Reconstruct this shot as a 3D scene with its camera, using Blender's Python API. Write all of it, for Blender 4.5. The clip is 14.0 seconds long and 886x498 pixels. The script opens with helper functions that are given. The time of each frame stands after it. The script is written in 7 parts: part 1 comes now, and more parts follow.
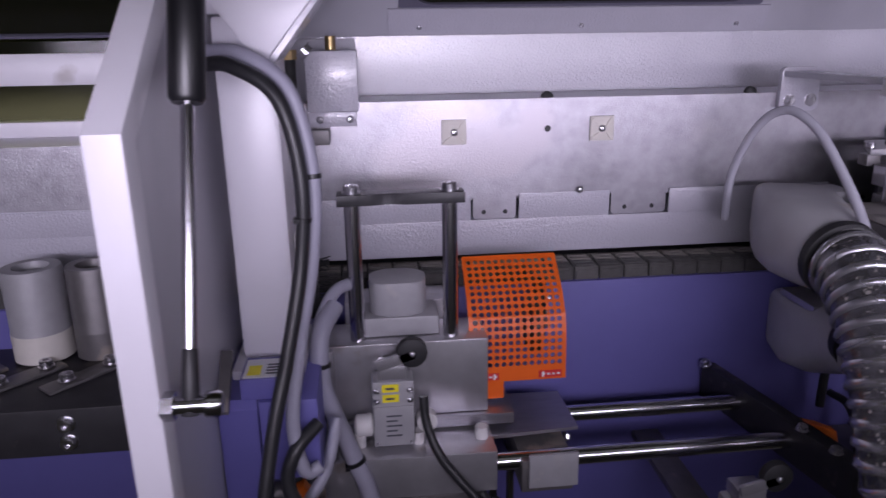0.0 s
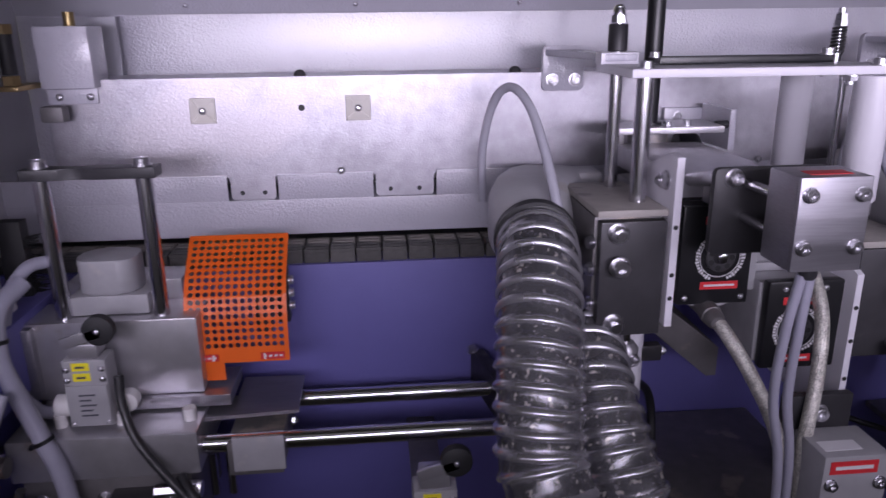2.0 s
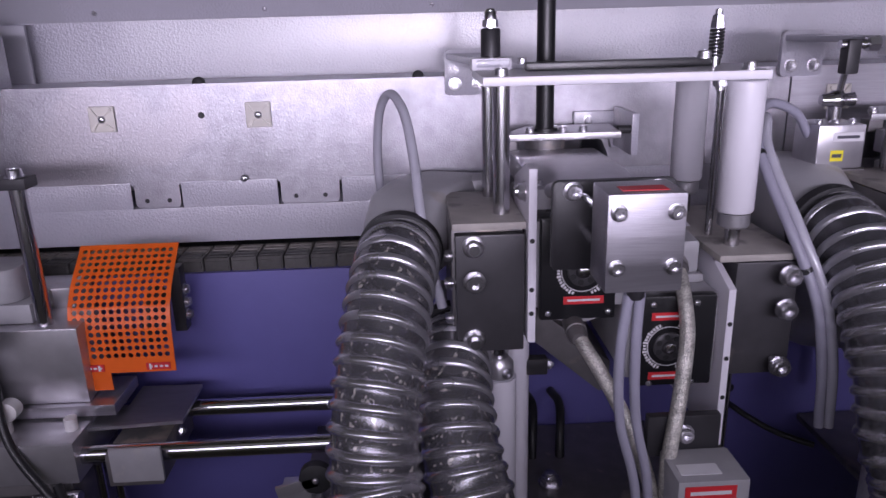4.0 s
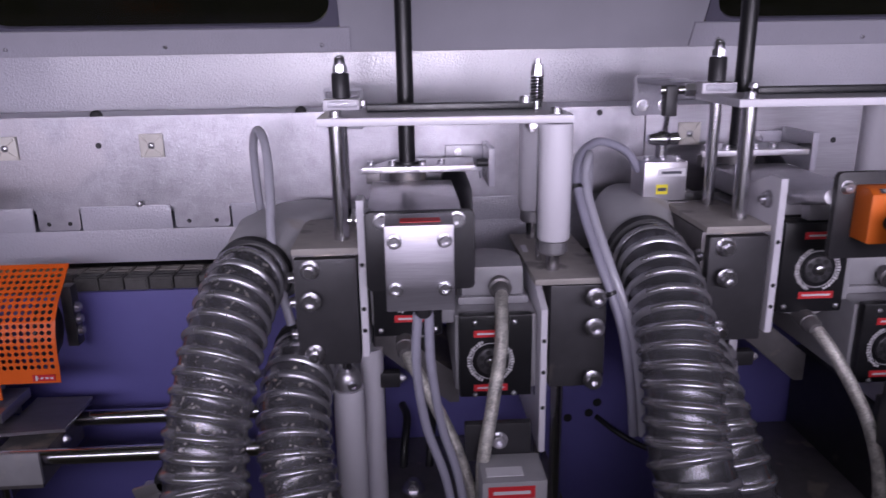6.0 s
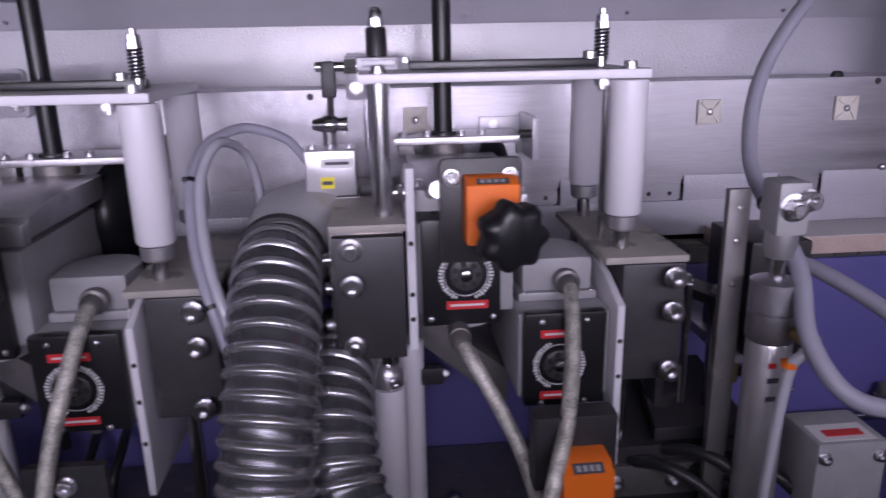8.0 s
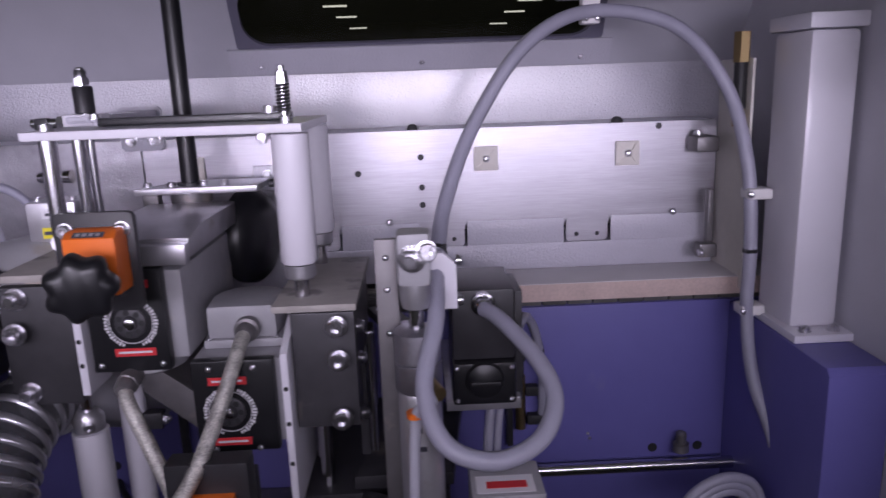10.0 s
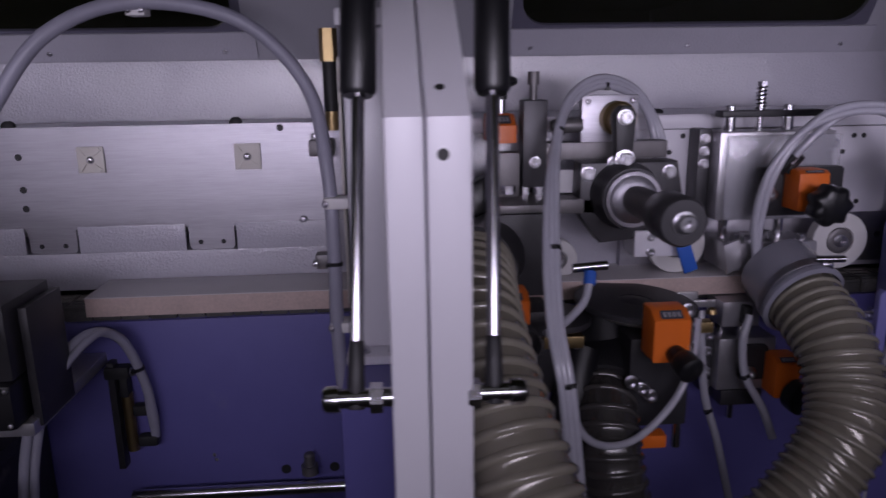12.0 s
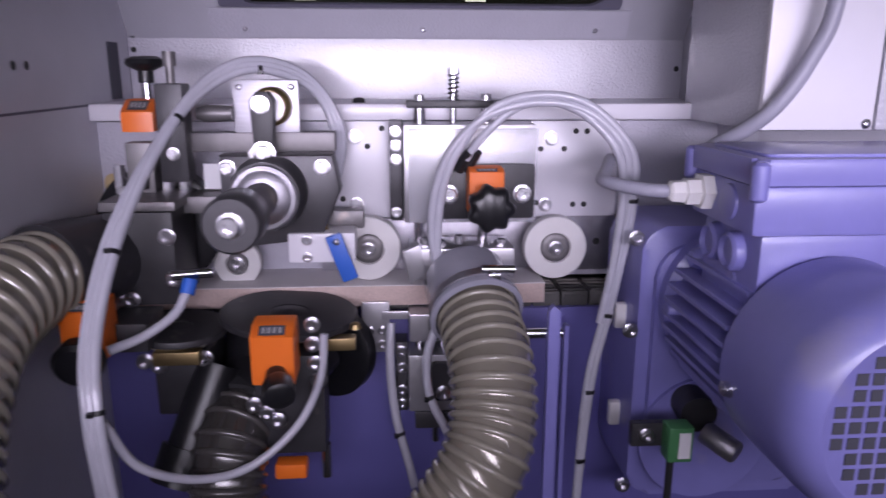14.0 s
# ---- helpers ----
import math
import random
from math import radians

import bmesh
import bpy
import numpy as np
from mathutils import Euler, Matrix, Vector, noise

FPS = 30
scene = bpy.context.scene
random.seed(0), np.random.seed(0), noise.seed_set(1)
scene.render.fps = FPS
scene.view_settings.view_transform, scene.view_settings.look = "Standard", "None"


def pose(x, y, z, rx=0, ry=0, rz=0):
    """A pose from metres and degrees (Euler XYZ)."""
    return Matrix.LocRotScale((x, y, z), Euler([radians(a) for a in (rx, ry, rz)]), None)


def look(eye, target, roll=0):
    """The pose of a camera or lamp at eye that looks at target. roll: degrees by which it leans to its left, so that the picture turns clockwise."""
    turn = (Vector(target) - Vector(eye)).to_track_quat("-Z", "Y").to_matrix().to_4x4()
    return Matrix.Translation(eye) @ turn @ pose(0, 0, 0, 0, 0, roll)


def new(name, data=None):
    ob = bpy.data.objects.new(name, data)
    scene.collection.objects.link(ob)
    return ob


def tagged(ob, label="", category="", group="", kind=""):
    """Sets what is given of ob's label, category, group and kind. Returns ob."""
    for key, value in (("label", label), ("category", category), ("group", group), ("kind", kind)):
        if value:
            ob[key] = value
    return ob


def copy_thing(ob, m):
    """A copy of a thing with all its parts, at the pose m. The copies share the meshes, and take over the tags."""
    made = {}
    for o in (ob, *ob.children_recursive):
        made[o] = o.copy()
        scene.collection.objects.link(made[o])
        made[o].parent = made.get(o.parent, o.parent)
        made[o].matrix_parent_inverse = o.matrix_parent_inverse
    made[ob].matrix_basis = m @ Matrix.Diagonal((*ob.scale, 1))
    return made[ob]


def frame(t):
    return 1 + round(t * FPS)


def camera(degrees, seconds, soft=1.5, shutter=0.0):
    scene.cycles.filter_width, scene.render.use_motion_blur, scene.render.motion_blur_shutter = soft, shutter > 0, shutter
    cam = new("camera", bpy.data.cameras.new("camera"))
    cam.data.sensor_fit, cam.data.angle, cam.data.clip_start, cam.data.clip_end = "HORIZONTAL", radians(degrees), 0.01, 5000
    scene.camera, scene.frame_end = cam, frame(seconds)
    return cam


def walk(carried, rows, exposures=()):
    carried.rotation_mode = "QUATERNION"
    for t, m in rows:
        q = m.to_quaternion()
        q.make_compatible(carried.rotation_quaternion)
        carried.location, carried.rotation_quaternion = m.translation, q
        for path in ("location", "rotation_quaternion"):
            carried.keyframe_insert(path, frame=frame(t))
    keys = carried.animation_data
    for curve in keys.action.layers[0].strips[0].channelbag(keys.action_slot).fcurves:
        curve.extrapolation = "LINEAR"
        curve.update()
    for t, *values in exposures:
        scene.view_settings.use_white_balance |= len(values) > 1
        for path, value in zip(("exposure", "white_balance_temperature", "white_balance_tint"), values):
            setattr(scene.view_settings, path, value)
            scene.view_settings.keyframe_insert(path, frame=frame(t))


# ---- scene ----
cam = camera(63.6, 14.0, shutter=0.4)
PATH = [
    (0, (0.057, 0.074, 1.309), (0.262, 1.975, 0.721), -0.8),
    (0.5, (0.143, 0.052, 1.313), (0.284, 1.959, 0.726), -0.7),
    (1, (0.222, 0.025, 1.303), (0.322, 1.938, 0.726), -0.7),
    (1.5, (0.282, 0.022, 1.293), (0.423, 1.931, 0.713), -0.7),
    (2, (0.34, 0.054, 1.284), (0.507, 1.957, 0.692), -0.7),
    (2.5, (0.391, 0.084, 1.284), (0.536, 1.978, 0.659), -1.7),
    (5, (0.528, 0.035, 1.301), (0.577, 1.946, 0.713), -1.0),
    (5.5, (0.559, 0.02, 1.305), (0.644, 1.933, 0.727), -0.8),
    (6, (0.61, -0.003, 1.31), (0.713, 1.917, 0.759), -0.9),
    (6.5, (0.67, -0.023, 1.313), (0.793, 1.906, 0.798), -1.3),
    (7, (0.745, 0.004, 1.299), (0.892, 1.931, 0.787), -1.5),
    (7.5, (0.831, 0.059, 1.292), (0.982, 1.98, 0.757), -1.4),
    (8, (0.914, 0.073, 1.282), (1.082, 1.987, 0.725), -1.1),
    (8.2, (0.948, 0.077, 1.281), (1.12, 1.991, 0.725), -1.2),
    (10.3, (1.257, 0.043, 1.287), (1.301, 1.991, 0.839), -2.1),
    (10.5, (1.292, 0.055, 1.284), (1.355, 2.001, 0.826), -2.0),
    (11, (1.379, 0.094, 1.288), (1.5, 2.032, 0.811), -1.4),
    (11.5, (1.477, 0.1, 1.274), (1.658, 2.036, 0.807), -0.3),
    (12, (1.592, 0.079, 1.282), (1.727, 2.017, 0.809), -0.9),
    (12.5, (1.674, 0.044, 1.292), (1.754, 1.994, 0.853), -1.7),
    (13, (1.752, 0.055, 1.283), (1.843, 2.004, 0.843), -1.4),
    (13.5, (1.838, 0.102, 1.275), (1.94, 2.046, 0.816), -0.8),
    (14, (1.913, 0.132, 1.269), (2.047, 2.067, 0.784), 0.1),
]
EXPOSURES = [(0, -0.05), (1, 0.03), (2, 0.05), (5, -0.05), (6.5, -0.15), (8.2, -0.1), (10.5, -0.1), (11, -0.25), (11.5, -0.65), (12, -1.0), (12.5, -0.92), (13, -0.3), (13.5, 0.3), (14, 0.35)]
walk(cam, [(t, look(eye, target, roll)) for t, eye, target, roll in PATH], EXPOSURES)


# ---- world, lights, exposure ----
world = bpy.data.worlds.new("hall")
scene.world = world
world.use_nodes = True
world.node_tree.nodes["Background"].inputs[0].default_value = (0.30, 0.28, 0.36, 1)
world.node_tree.nodes["Background"].inputs[1].default_value = 0.02


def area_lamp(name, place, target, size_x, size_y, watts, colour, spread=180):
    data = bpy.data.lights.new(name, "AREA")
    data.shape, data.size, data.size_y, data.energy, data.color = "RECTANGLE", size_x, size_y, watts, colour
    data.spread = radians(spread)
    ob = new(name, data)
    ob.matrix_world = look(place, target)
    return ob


# fixed strips standing in for the lamp carried with the camera, level into the open machine: a bright core, its throw
# and its spill
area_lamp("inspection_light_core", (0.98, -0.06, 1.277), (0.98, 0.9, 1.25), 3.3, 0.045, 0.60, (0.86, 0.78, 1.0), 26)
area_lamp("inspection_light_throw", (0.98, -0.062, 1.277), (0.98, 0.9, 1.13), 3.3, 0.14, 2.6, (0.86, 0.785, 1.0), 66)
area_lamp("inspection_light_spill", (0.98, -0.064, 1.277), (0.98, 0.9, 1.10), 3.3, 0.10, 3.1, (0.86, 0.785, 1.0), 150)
# the hall's lighting from above the open lid
area_lamp("hall_light", (1.0, -0.6, 2.9), (1.0, 0.6, 1.0), 3.0, 0.8, 1.2, (0.93, 0.9, 1.0))


# the hall's own lamps behind the machine
area_lamp("hall_light_far", (-3.0, 12.0, 4.9), (-3.0, 12.0, 0.0), 10.0, 10.0, 700, (1.0, 0.96, 0.62))


# ---- materials ----
def material(name, colour, rough=0.5, metal=0.0, vary=0.12, grain=60.0, bump=0.0, bump_scale=400.0, stretch=(1, 1, 1),
             dirt=None, dirt_at=0.62, dirt_scale=9.0, coat=0.0, alpha=1.0, rough_vary=0.12, piece=0.0):
    m = bpy.data.materials.new(name)
    m.use_nodes = True
    n, l = m.node_tree.nodes, m.node_tree.links
    b = n["Principled BSDF"]
    tc = n.new("ShaderNodeTexCoord")
    mp = n.new("ShaderNodeMapping")
    mp.inputs["Scale"].default_value = stretch
    l.new(tc.outputs["Object"], mp.inputs["Vector"])

    def noise_of(scale, detail=4.0):
        t = n.new("ShaderNodeTexNoise")
        t.inputs["Scale"].default_value, t.inputs["Detail"].default_value = scale, detail
        l.new(mp.outputs[0], t.inputs["Vector"])
        return t.outputs["Fac"]

    fine, broad = noise_of(grain), noise_of(grain / 9.0, 3.0)
    both = n.new("ShaderNodeMath")
    both.operation = "ADD"
    l.new(fine, both.inputs[0])
    l.new(broad, both.inputs[1])
    ramp = n.new("ShaderNodeMapRange")
    ramp.inputs["From Min"].default_value, ramp.inputs["From Max"].default_value = 0.6, 1.4
    ramp.inputs["To Min"].default_value, ramp.inputs["To Max"].default_value = 1 - vary, 1 + vary
    l.new(both.outputs[0], ramp.inputs["Value"])
    tint = n.new("ShaderNodeVectorMath")
    tint.operation = "SCALE"
    tint.inputs[0].default_value = colour
    l.new(ramp.outputs[0], tint.inputs["Scale"])
    out = tint.outputs[0]
    if piece:
        info = n.new("ShaderNodeObjectInfo")
        pr = n.new("ShaderNodeMapRange")
        pr.inputs["To Min"].default_value, pr.inputs["To Max"].default_value = 1 - piece, 1 + piece
        l.new(info.outputs["Random"], pr.inputs["Value"])
        sc = n.new("ShaderNodeVectorMath")
        sc.operation = "SCALE"
        l.new(out, sc.inputs[0])
        l.new(pr.outputs[0], sc.inputs["Scale"])
        out = sc.outputs[0]
    if dirt:
        d = noise_of(dirt_scale, 7.0)
        dr = n.new("ShaderNodeMapRange")
        dr.inputs["From Min"].default_value, dr.inputs["From Max"].default_value = dirt_at, dirt_at + 0.07
        l.new(d, dr.inputs["Value"])
        mix = n.new("ShaderNodeMix")
        mix.data_type = "RGBA"
        l.new(dr.outputs[0], mix.inputs["Factor"])
        l.new(out, mix.inputs["A"])
        mix.inputs["B"].default_value = (*dirt, 1)
        out = mix.outputs["Result"]
    l.new(out, b.inputs["Base Color"])
    rr = n.new("ShaderNodeMapRange")
    rr.inputs["To Min"].default_value, rr.inputs["To Max"].default_value = max(0.03, rough - rough_vary), min(1, rough + rough_vary)
    l.new(broad, rr.inputs["Value"])
    l.new(rr.outputs[0], b.inputs["Roughness"])
    b.inputs["Metallic"].default_value = metal
    b.inputs["Coat Weight"].default_value = coat
    b.inputs["Coat Roughness"].default_value = 0.15
    if alpha < 1:
        b.inputs["Alpha"].default_value = alpha
    if bump:
        bn = n.new("ShaderNodeBump")
        bn.inputs["Strength"].default_value, bn.inputs["Distance"].default_value = bump, 0.001
        l.new(noise_of(bump_scale, 2.0), bn.inputs["Height"])
        l.new(bn.outputs[0], b.inputs["Normal"])
    return m


PAINT = material("grey_structured_paint", (0.50, 0.49, 0.555), 0.2, 0, 0.04, 30, 0.85, 380, coat=0.5)
# dull grey, its base darkened for light falling off towards the upper wall
PAINT_SHADED = material("grey_panel_paint_shaded", (0.43, 0.425, 0.475), 0.5, 0, 0.05, 25, 0.15, 300)
ACRYLIC = material("clear_acrylic_cover", (0.62, 0.62, 0.68), 0.12, 0, 0.05, 40, coat=1.0, alpha=0.3)
# lighter copy of the panel paint, for partitions that stand brighter in the light
PAINT_LIT = material("grey_panel_paint_lit", (0.58, 0.57, 0.63), 0.4, 0, 0.05, 25, 0.12, 300, coat=0.15)
WHITE = material("white_enamel", (0.74, 0.72, 0.78), 0.32, 0, 0.04, 20, 0.06, 200, dirt=(0.5, 0.47, 0.48), dirt_at=0.7)
GALV = material("galvanised_sheet", (0.38, 0.37, 0.405), 0.41, 0.9, 0.22, 70, 0.3, 520, dirt=(0.42, 0.40, 0.43), dirt_at=0.6)
BRUSHED = material("brushed_aluminium", (0.39, 0.38, 0.415), 0.39, 0.9, 0.14, 160, 0.12, 300, stretch=(0.25, 1, 5))
ALU = material("milled_aluminium", (0.53, 0.52, 0.55), 0.32, 0.75, 0.10, 90, 0.08, 500, dirt=(0.42, 0.39, 0.38), dirt_at=0.63, dirt_scale=25)
CHROME = material("polished_steel", (0.60, 0.59, 0.62), 0.2, 1.0, 0.05, 80, rough_vary=0.06)
STEEL = material("dusty_steel_plate", (0.20, 0.19, 0.195), 0.48, 0.6, 0.2, 60, 0.1, 300, dirt=(0.36, 0.32, 0.28), dirt_at=0.6, dirt_scale=20)
BOLT = material("zinc_bolt", (0.62, 0.61, 0.65), 0.27, 1.0, 0.08, 200)
BLACKOX = material("blackened_steel", (0.030, 0.029, 0.033), 0.45, 0.1, 0.3, 60, 0.08, 500, dirt=(0.12, 0.105, 0.10), dirt_at=0.63, dirt_scale=18)
DARKBLOCK = material("dark_anodised_block", (0.062, 0.060, 0.066), 0.42, 0.35, 0.2, 60, 0.06, 600, dirt=(0.15, 0.135, 0.125), dirt_at=0.66, dirt_scale=15)
BLACK = material("black_plastic", (0.010, 0.010, 0.012), 0.35, 0, 0.25, 60, 0.05, 500)
RUBBER = material("black_rubber", (0.018, 0.018, 0.02), 0.6, 0, 0.3, 60)
BLUE = material("violet_blue_machine_paint", (0.135, 0.125, 0.37), 0.45, 0, 0.06, 30, 0.12, 300, dirt=(0.17, 0.155, 0.34), dirt_at=0.68)
MOTORBLUE = material("lilac_blue_motor_paint", (0.215, 0.205, 0.50), 0.36, 0, 0.08, 40, 0.12, 200, dirt=(0.27, 0.25, 0.44), dirt_at=0.62, coat=0.2)
ORANGE = material("orange_enamel", (0.80, 0.13, 0.012), 0.42, 0, 0.08, 40, 0.05, 300)
ORANGEP = material("orange_plastic", (0.80, 0.17, 0.02), 0.36, 0, 0.06, 50)
RED = material("red_label", (0.62, 0.03, 0.04), 0.5, 0, 0.05, 40)
YELLOW = material("yellow_label", (0.83, 0.72, 0.03), 0.5, 0, 0.05, 40)
LABEL = material("white_label", (0.72, 0.71, 0.74), 0.5, 0, 0.04, 40)
INK = material("dark_print", (0.06, 0.06, 0.08), 0.6, 0, 0.1, 40)
PALE = material("pale_print", (0.70, 0.69, 0.72), 0.6, 0, 0.05, 40)
CABLE = material("grey_cable_sheath", (0.33, 0.325, 0.40), 0.45, 0, 0.08, 60)
CABLE_LT = material("clear_grey_air_tube", (0.46, 0.455, 0.52), 0.25, 0, 0.08, 60, coat=0.4)
CABLE_BK = material("black_cable_sheath", (0.02, 0.02, 0.023), 0.4, 0, 0.1, 60)
BRAID = material("braided_steel_sleeve", (0.60, 0.585, 0.54), 0.36, 0.55, 0.75, 900, 1.0, 800)
BRASS = material("brass", (0.40, 0.30, 0.15), 0.42, 1.0, 0.1, 80)
NYLON = material("white_nylon", (0.72, 0.70, 0.70), 0.45, 0, 0.06, 60)
PAD = material("cream_adhesive_pad", (0.66, 0.63, 0.58), 0.5, 0, 0.07, 80)
BOARD_TOP = material("melamine_board_face", (0.62, 0.59, 0.60), 0.4, 0, 0.03, 50)
BOARD = material("raw_chipboard_edge", (0.56, 0.44, 0.40), 0.8, 0, 0.18, 350, 0.3, 500)
CHAIN = material("chain_pad_rubber", (0.085, 0.082, 0.08), 0.7, 0, 0.3, 120, 0.3, 300, dirt=(0.26, 0.24, 0.22), dirt_at=0.56, dirt_scale=30, piece=0.25)
HOSE = material("smoky_clear_hose", (0.11, 0.108, 0.12), 0.2, 0.3, 0.4, 40, coat=0.9, dirt=(0.66, 0.62, 0.57), dirt_at=0.6, dirt_scale=190, alpha=0.8)
HOSE_DK = material("dark_dusty_hose", (0.05, 0.046, 0.044), 0.2, 0.2, 0.4, 30, coat=0.8, alpha=0.95)
CLEARCOLLAR = material("smoky_clear_collar", (0.34, 0.335, 0.40), 0.2, 0, 0.12, 40, coat=0.6, alpha=0.86)
HOSE_CL = material("smoky_clean_hose", (0.10, 0.10, 0.112), 0.2, 0.35, 0.3, 30, coat=0.8, alpha=0.76)
RIB = material("hose_spiral", (0.47, 0.465, 0.50), 0.26, 0.75, 0.2, 60, coat=0.8, alpha=0.88)
HOODGREY = material("light_grey_cast_hood", (0.53, 0.525, 0.55), 0.5, 0.05, 0.08, 40, 0.2, 300, dirt=(0.5, 0.47, 0.45), dirt_at=0.62, dirt_scale=20)
RIB_DK = material("dark_hose_spiral", (0.075, 0.07, 0.068), 0.22, 0.3, 0.25, 60, coat=0.7)
DUSTY = material("dusty_steel_top", (0.40, 0.375, 0.35), 0.6, 0.1, 0.2, 50, 0.08, 300, dirt=(0.22, 0.21, 0.20), dirt_at=0.58, dirt_scale=25)
RIB_BR = material("beige_hose_spiral", (0.25, 0.23, 0.185), 0.13, 0, 0.2, 60, coat=0.7)
HOSE_BR = material("dusty_beige_hose", (0.235, 0.213, 0.172), 0.17, 0.25, 0.25, 30, coat=0.9, dirt=(0.22, 0.195, 0.155), dirt_at=0.6, dirt_scale=22, alpha=0.88)
FELT = material("grey_cloth_buff", (0.16, 0.15, 0.155), 0.85, 0, 0.3, 90, 0.4, 300)
CASTGREY = material("grey_cast_hood", (0.36, 0.355, 0.375), 0.5, 0.1, 0.12, 60, 0.15, 300, dirt=(0.44, 0.42, 0.41), dirt_at=0.62, dirt_scale=20)
GLASS = material("dark_tinted_glass", (0.012, 0.013, 0.008), 0.06, 0, 0.2, 10, alpha=0.45)
SEAL = material("violet_grey_seal", (0.12, 0.115, 0.16), 0.5, 0, 0.1, 40)
BLUETAB = material("blue_plastic", (0.03, 0.12, 0.52), 0.4, 0, 0.1, 40)
GREEN = material("green_plastic", (0.06, 0.20, 0.08), 0.45, 0, 0.1, 40)
STAIN = material("yellowed_grease", (0.50, 0.38, 0.20), 0.5, 0, 0.3, 60)
HALL = material("hall_paint", (0.13, 0.135, 0.05), 0.8, 0, 0.2, 2)
CONCRETE = material("concrete_floor", (0.22, 0.21, 0.20), 0.8, 0, 0.2, 4, 0.2, 60)


# ---- mesh kit ----
ORIGIN = {}


def thing(name, at, label, category, group="", kind=""):
    ob = new(name)
    ob.empty_display_size = 0.02
    ob.location = at
    ORIGIN[ob] = Vector(at)
    return tagged(ob, label, category, group, kind)


def mesh_of(name, bm, mat, smooth=40):
    me = bpy.data.meshes.new(name)
    bmesh.ops.recalc_face_normals(bm, faces=bm.faces)
    if smooth:
        lim = radians(smooth)
        for f in bm.faces:
            f.smooth = True
        for e in bm.edges:
            e.smooth = len(e.link_faces) == 2 and e.calc_face_angle(0) < lim
    bm.to_mesh(me)
    bm.free()
    me.materials.append(mat)
    return me


def part(name, bm, mat, parent, label="", smooth=40):
    o = ORIGIN[parent]
    bmesh.ops.translate(bm, verts=bm.verts, vec=-o)
    ob = new(name, mesh_of(name, bm, mat, smooth))
    ob.parent = parent
    ORIGIN[ob] = o
    return tagged(ob, label)


def solo(name, bm, mat, at, label, category="", group="", kind="", smooth=40):
    bmesh.ops.translate(bm, verts=bm.verts, vec=-Vector(at))
    ob = new(name, mesh_of(name, bm, mat, smooth))
    ob.location = at
    ORIGIN[ob] = Vector(at)
    return tagged(ob, label, category, group, kind)


def box(x0, x1, y0, y1, z0, z1, bevel=0.0015, bm=None, turn=None):
    """A box with softened edges; turn: a matrix about its middle."""
    bm = bm or bmesh.new()
    vs = bmesh.ops.create_cube(bm, size=1.0)["verts"]
    c = Vector(((x0 + x1) / 2, (y0 + y1) / 2, (z0 + z1) / 2))
    for v in vs:
        v.co = Vector((v.co.x * (x1 - x0), v.co.y * (y1 - y0), v.co.z * (z1 - z0)))
    if bevel:
        es = list({e for v in vs for e in v.link_edges})
        out = bmesh.ops.bevel(bm, geom=es, offset=bevel, segments=2, profile=0.6, affect="EDGES")
        vs = list({v for v in vs if v.is_valid} | set(out["verts"]))
    for v in vs:
        v.co = (turn @ v.co if turn else v.co) + c
    return bm


def rod(p, q, r, r2=None, seg=20, bm=None, bevel=0.0):
    """A round bar from p to q."""
    bm = bm or bmesh.new()
    p, q = Vector(p), Vector(q)
    d = q - p
    m = Matrix.Translation((p + q) / 2) @ d.to_track_quat("Z", "Y").to_matrix().to_4x4()
    out = bmesh.ops.create_cone(bm, cap_ends=True, segments=seg, radius1=r, radius2=r if r2 is None else r2, depth=d.length, matrix=m)
    if bevel:
        es = [e for e in {e for v in out["verts"] for e in v.link_edges} if any(len(f.verts) > 4 for f in e.link_faces)]
        bmesh.ops.bevel(bm, geom=es, offset=bevel, segments=2, profile=0.5, affect="EDGES")
    return bm


def turned(p, axis, profile, seg=28, bm=None):
    """A turned piece: profile of (distance along axis, radius) from p."""
    bm = bm or bmesh.new()
    m = Matrix.Translation(p) @ Vector(axis).to_track_quat("Z", "Y").to_matrix().to_4x4()
    rings = []
    for h, r in profile:
        rings.append([bm.verts.new(m @ Vector((r * math.cos(2 * math.pi * i / seg), r * math.sin(2 * math.pi * i / seg), h))) for i in range(seg)])
    for a, b in zip(rings, rings[1:]):
        for i in range(seg):
            bm.faces.new((a[i], a[(i + 1) % seg], b[(i + 1) % seg], b[i]))
    if profile[0][1] > 1e-5:
        bm.faces.new(rings[0][::-1])
    if profile[-1][1] > 1e-5:
        bm.faces.new(rings[-1])
    return bm


def slab(points, a, b, axis="y", bevel=0.0, bm=None):
    """A plate with the outline points, from a to b along axis."""
    bm = bm or bmesh.new()

    def put(u, v, w):
        return {"y": (u, w, v), "x": (w, u, v), "z": (u, v, w)}[axis]

    va = [bm.verts.new(put(u, v, a)) for u, v in points]
    vb = [bm.verts.new(put(u, v, b)) for u, v in points]
    fs = [bm.faces.new(va), bm.faces.new(vb[::-1])]
    k = len(points)
    for i in range(k):
        fs.append(bm.faces.new((va[i], vb[i], vb[(i + 1) % k], va[(i + 1) % k])))
    if bevel:
        es = list({e for f in fs[:2] for e in f.edges})
        bmesh.ops.bevel(bm, geom=es, offset=bevel, segments=2, profile=0.6, affect="EDGES")
    return bm


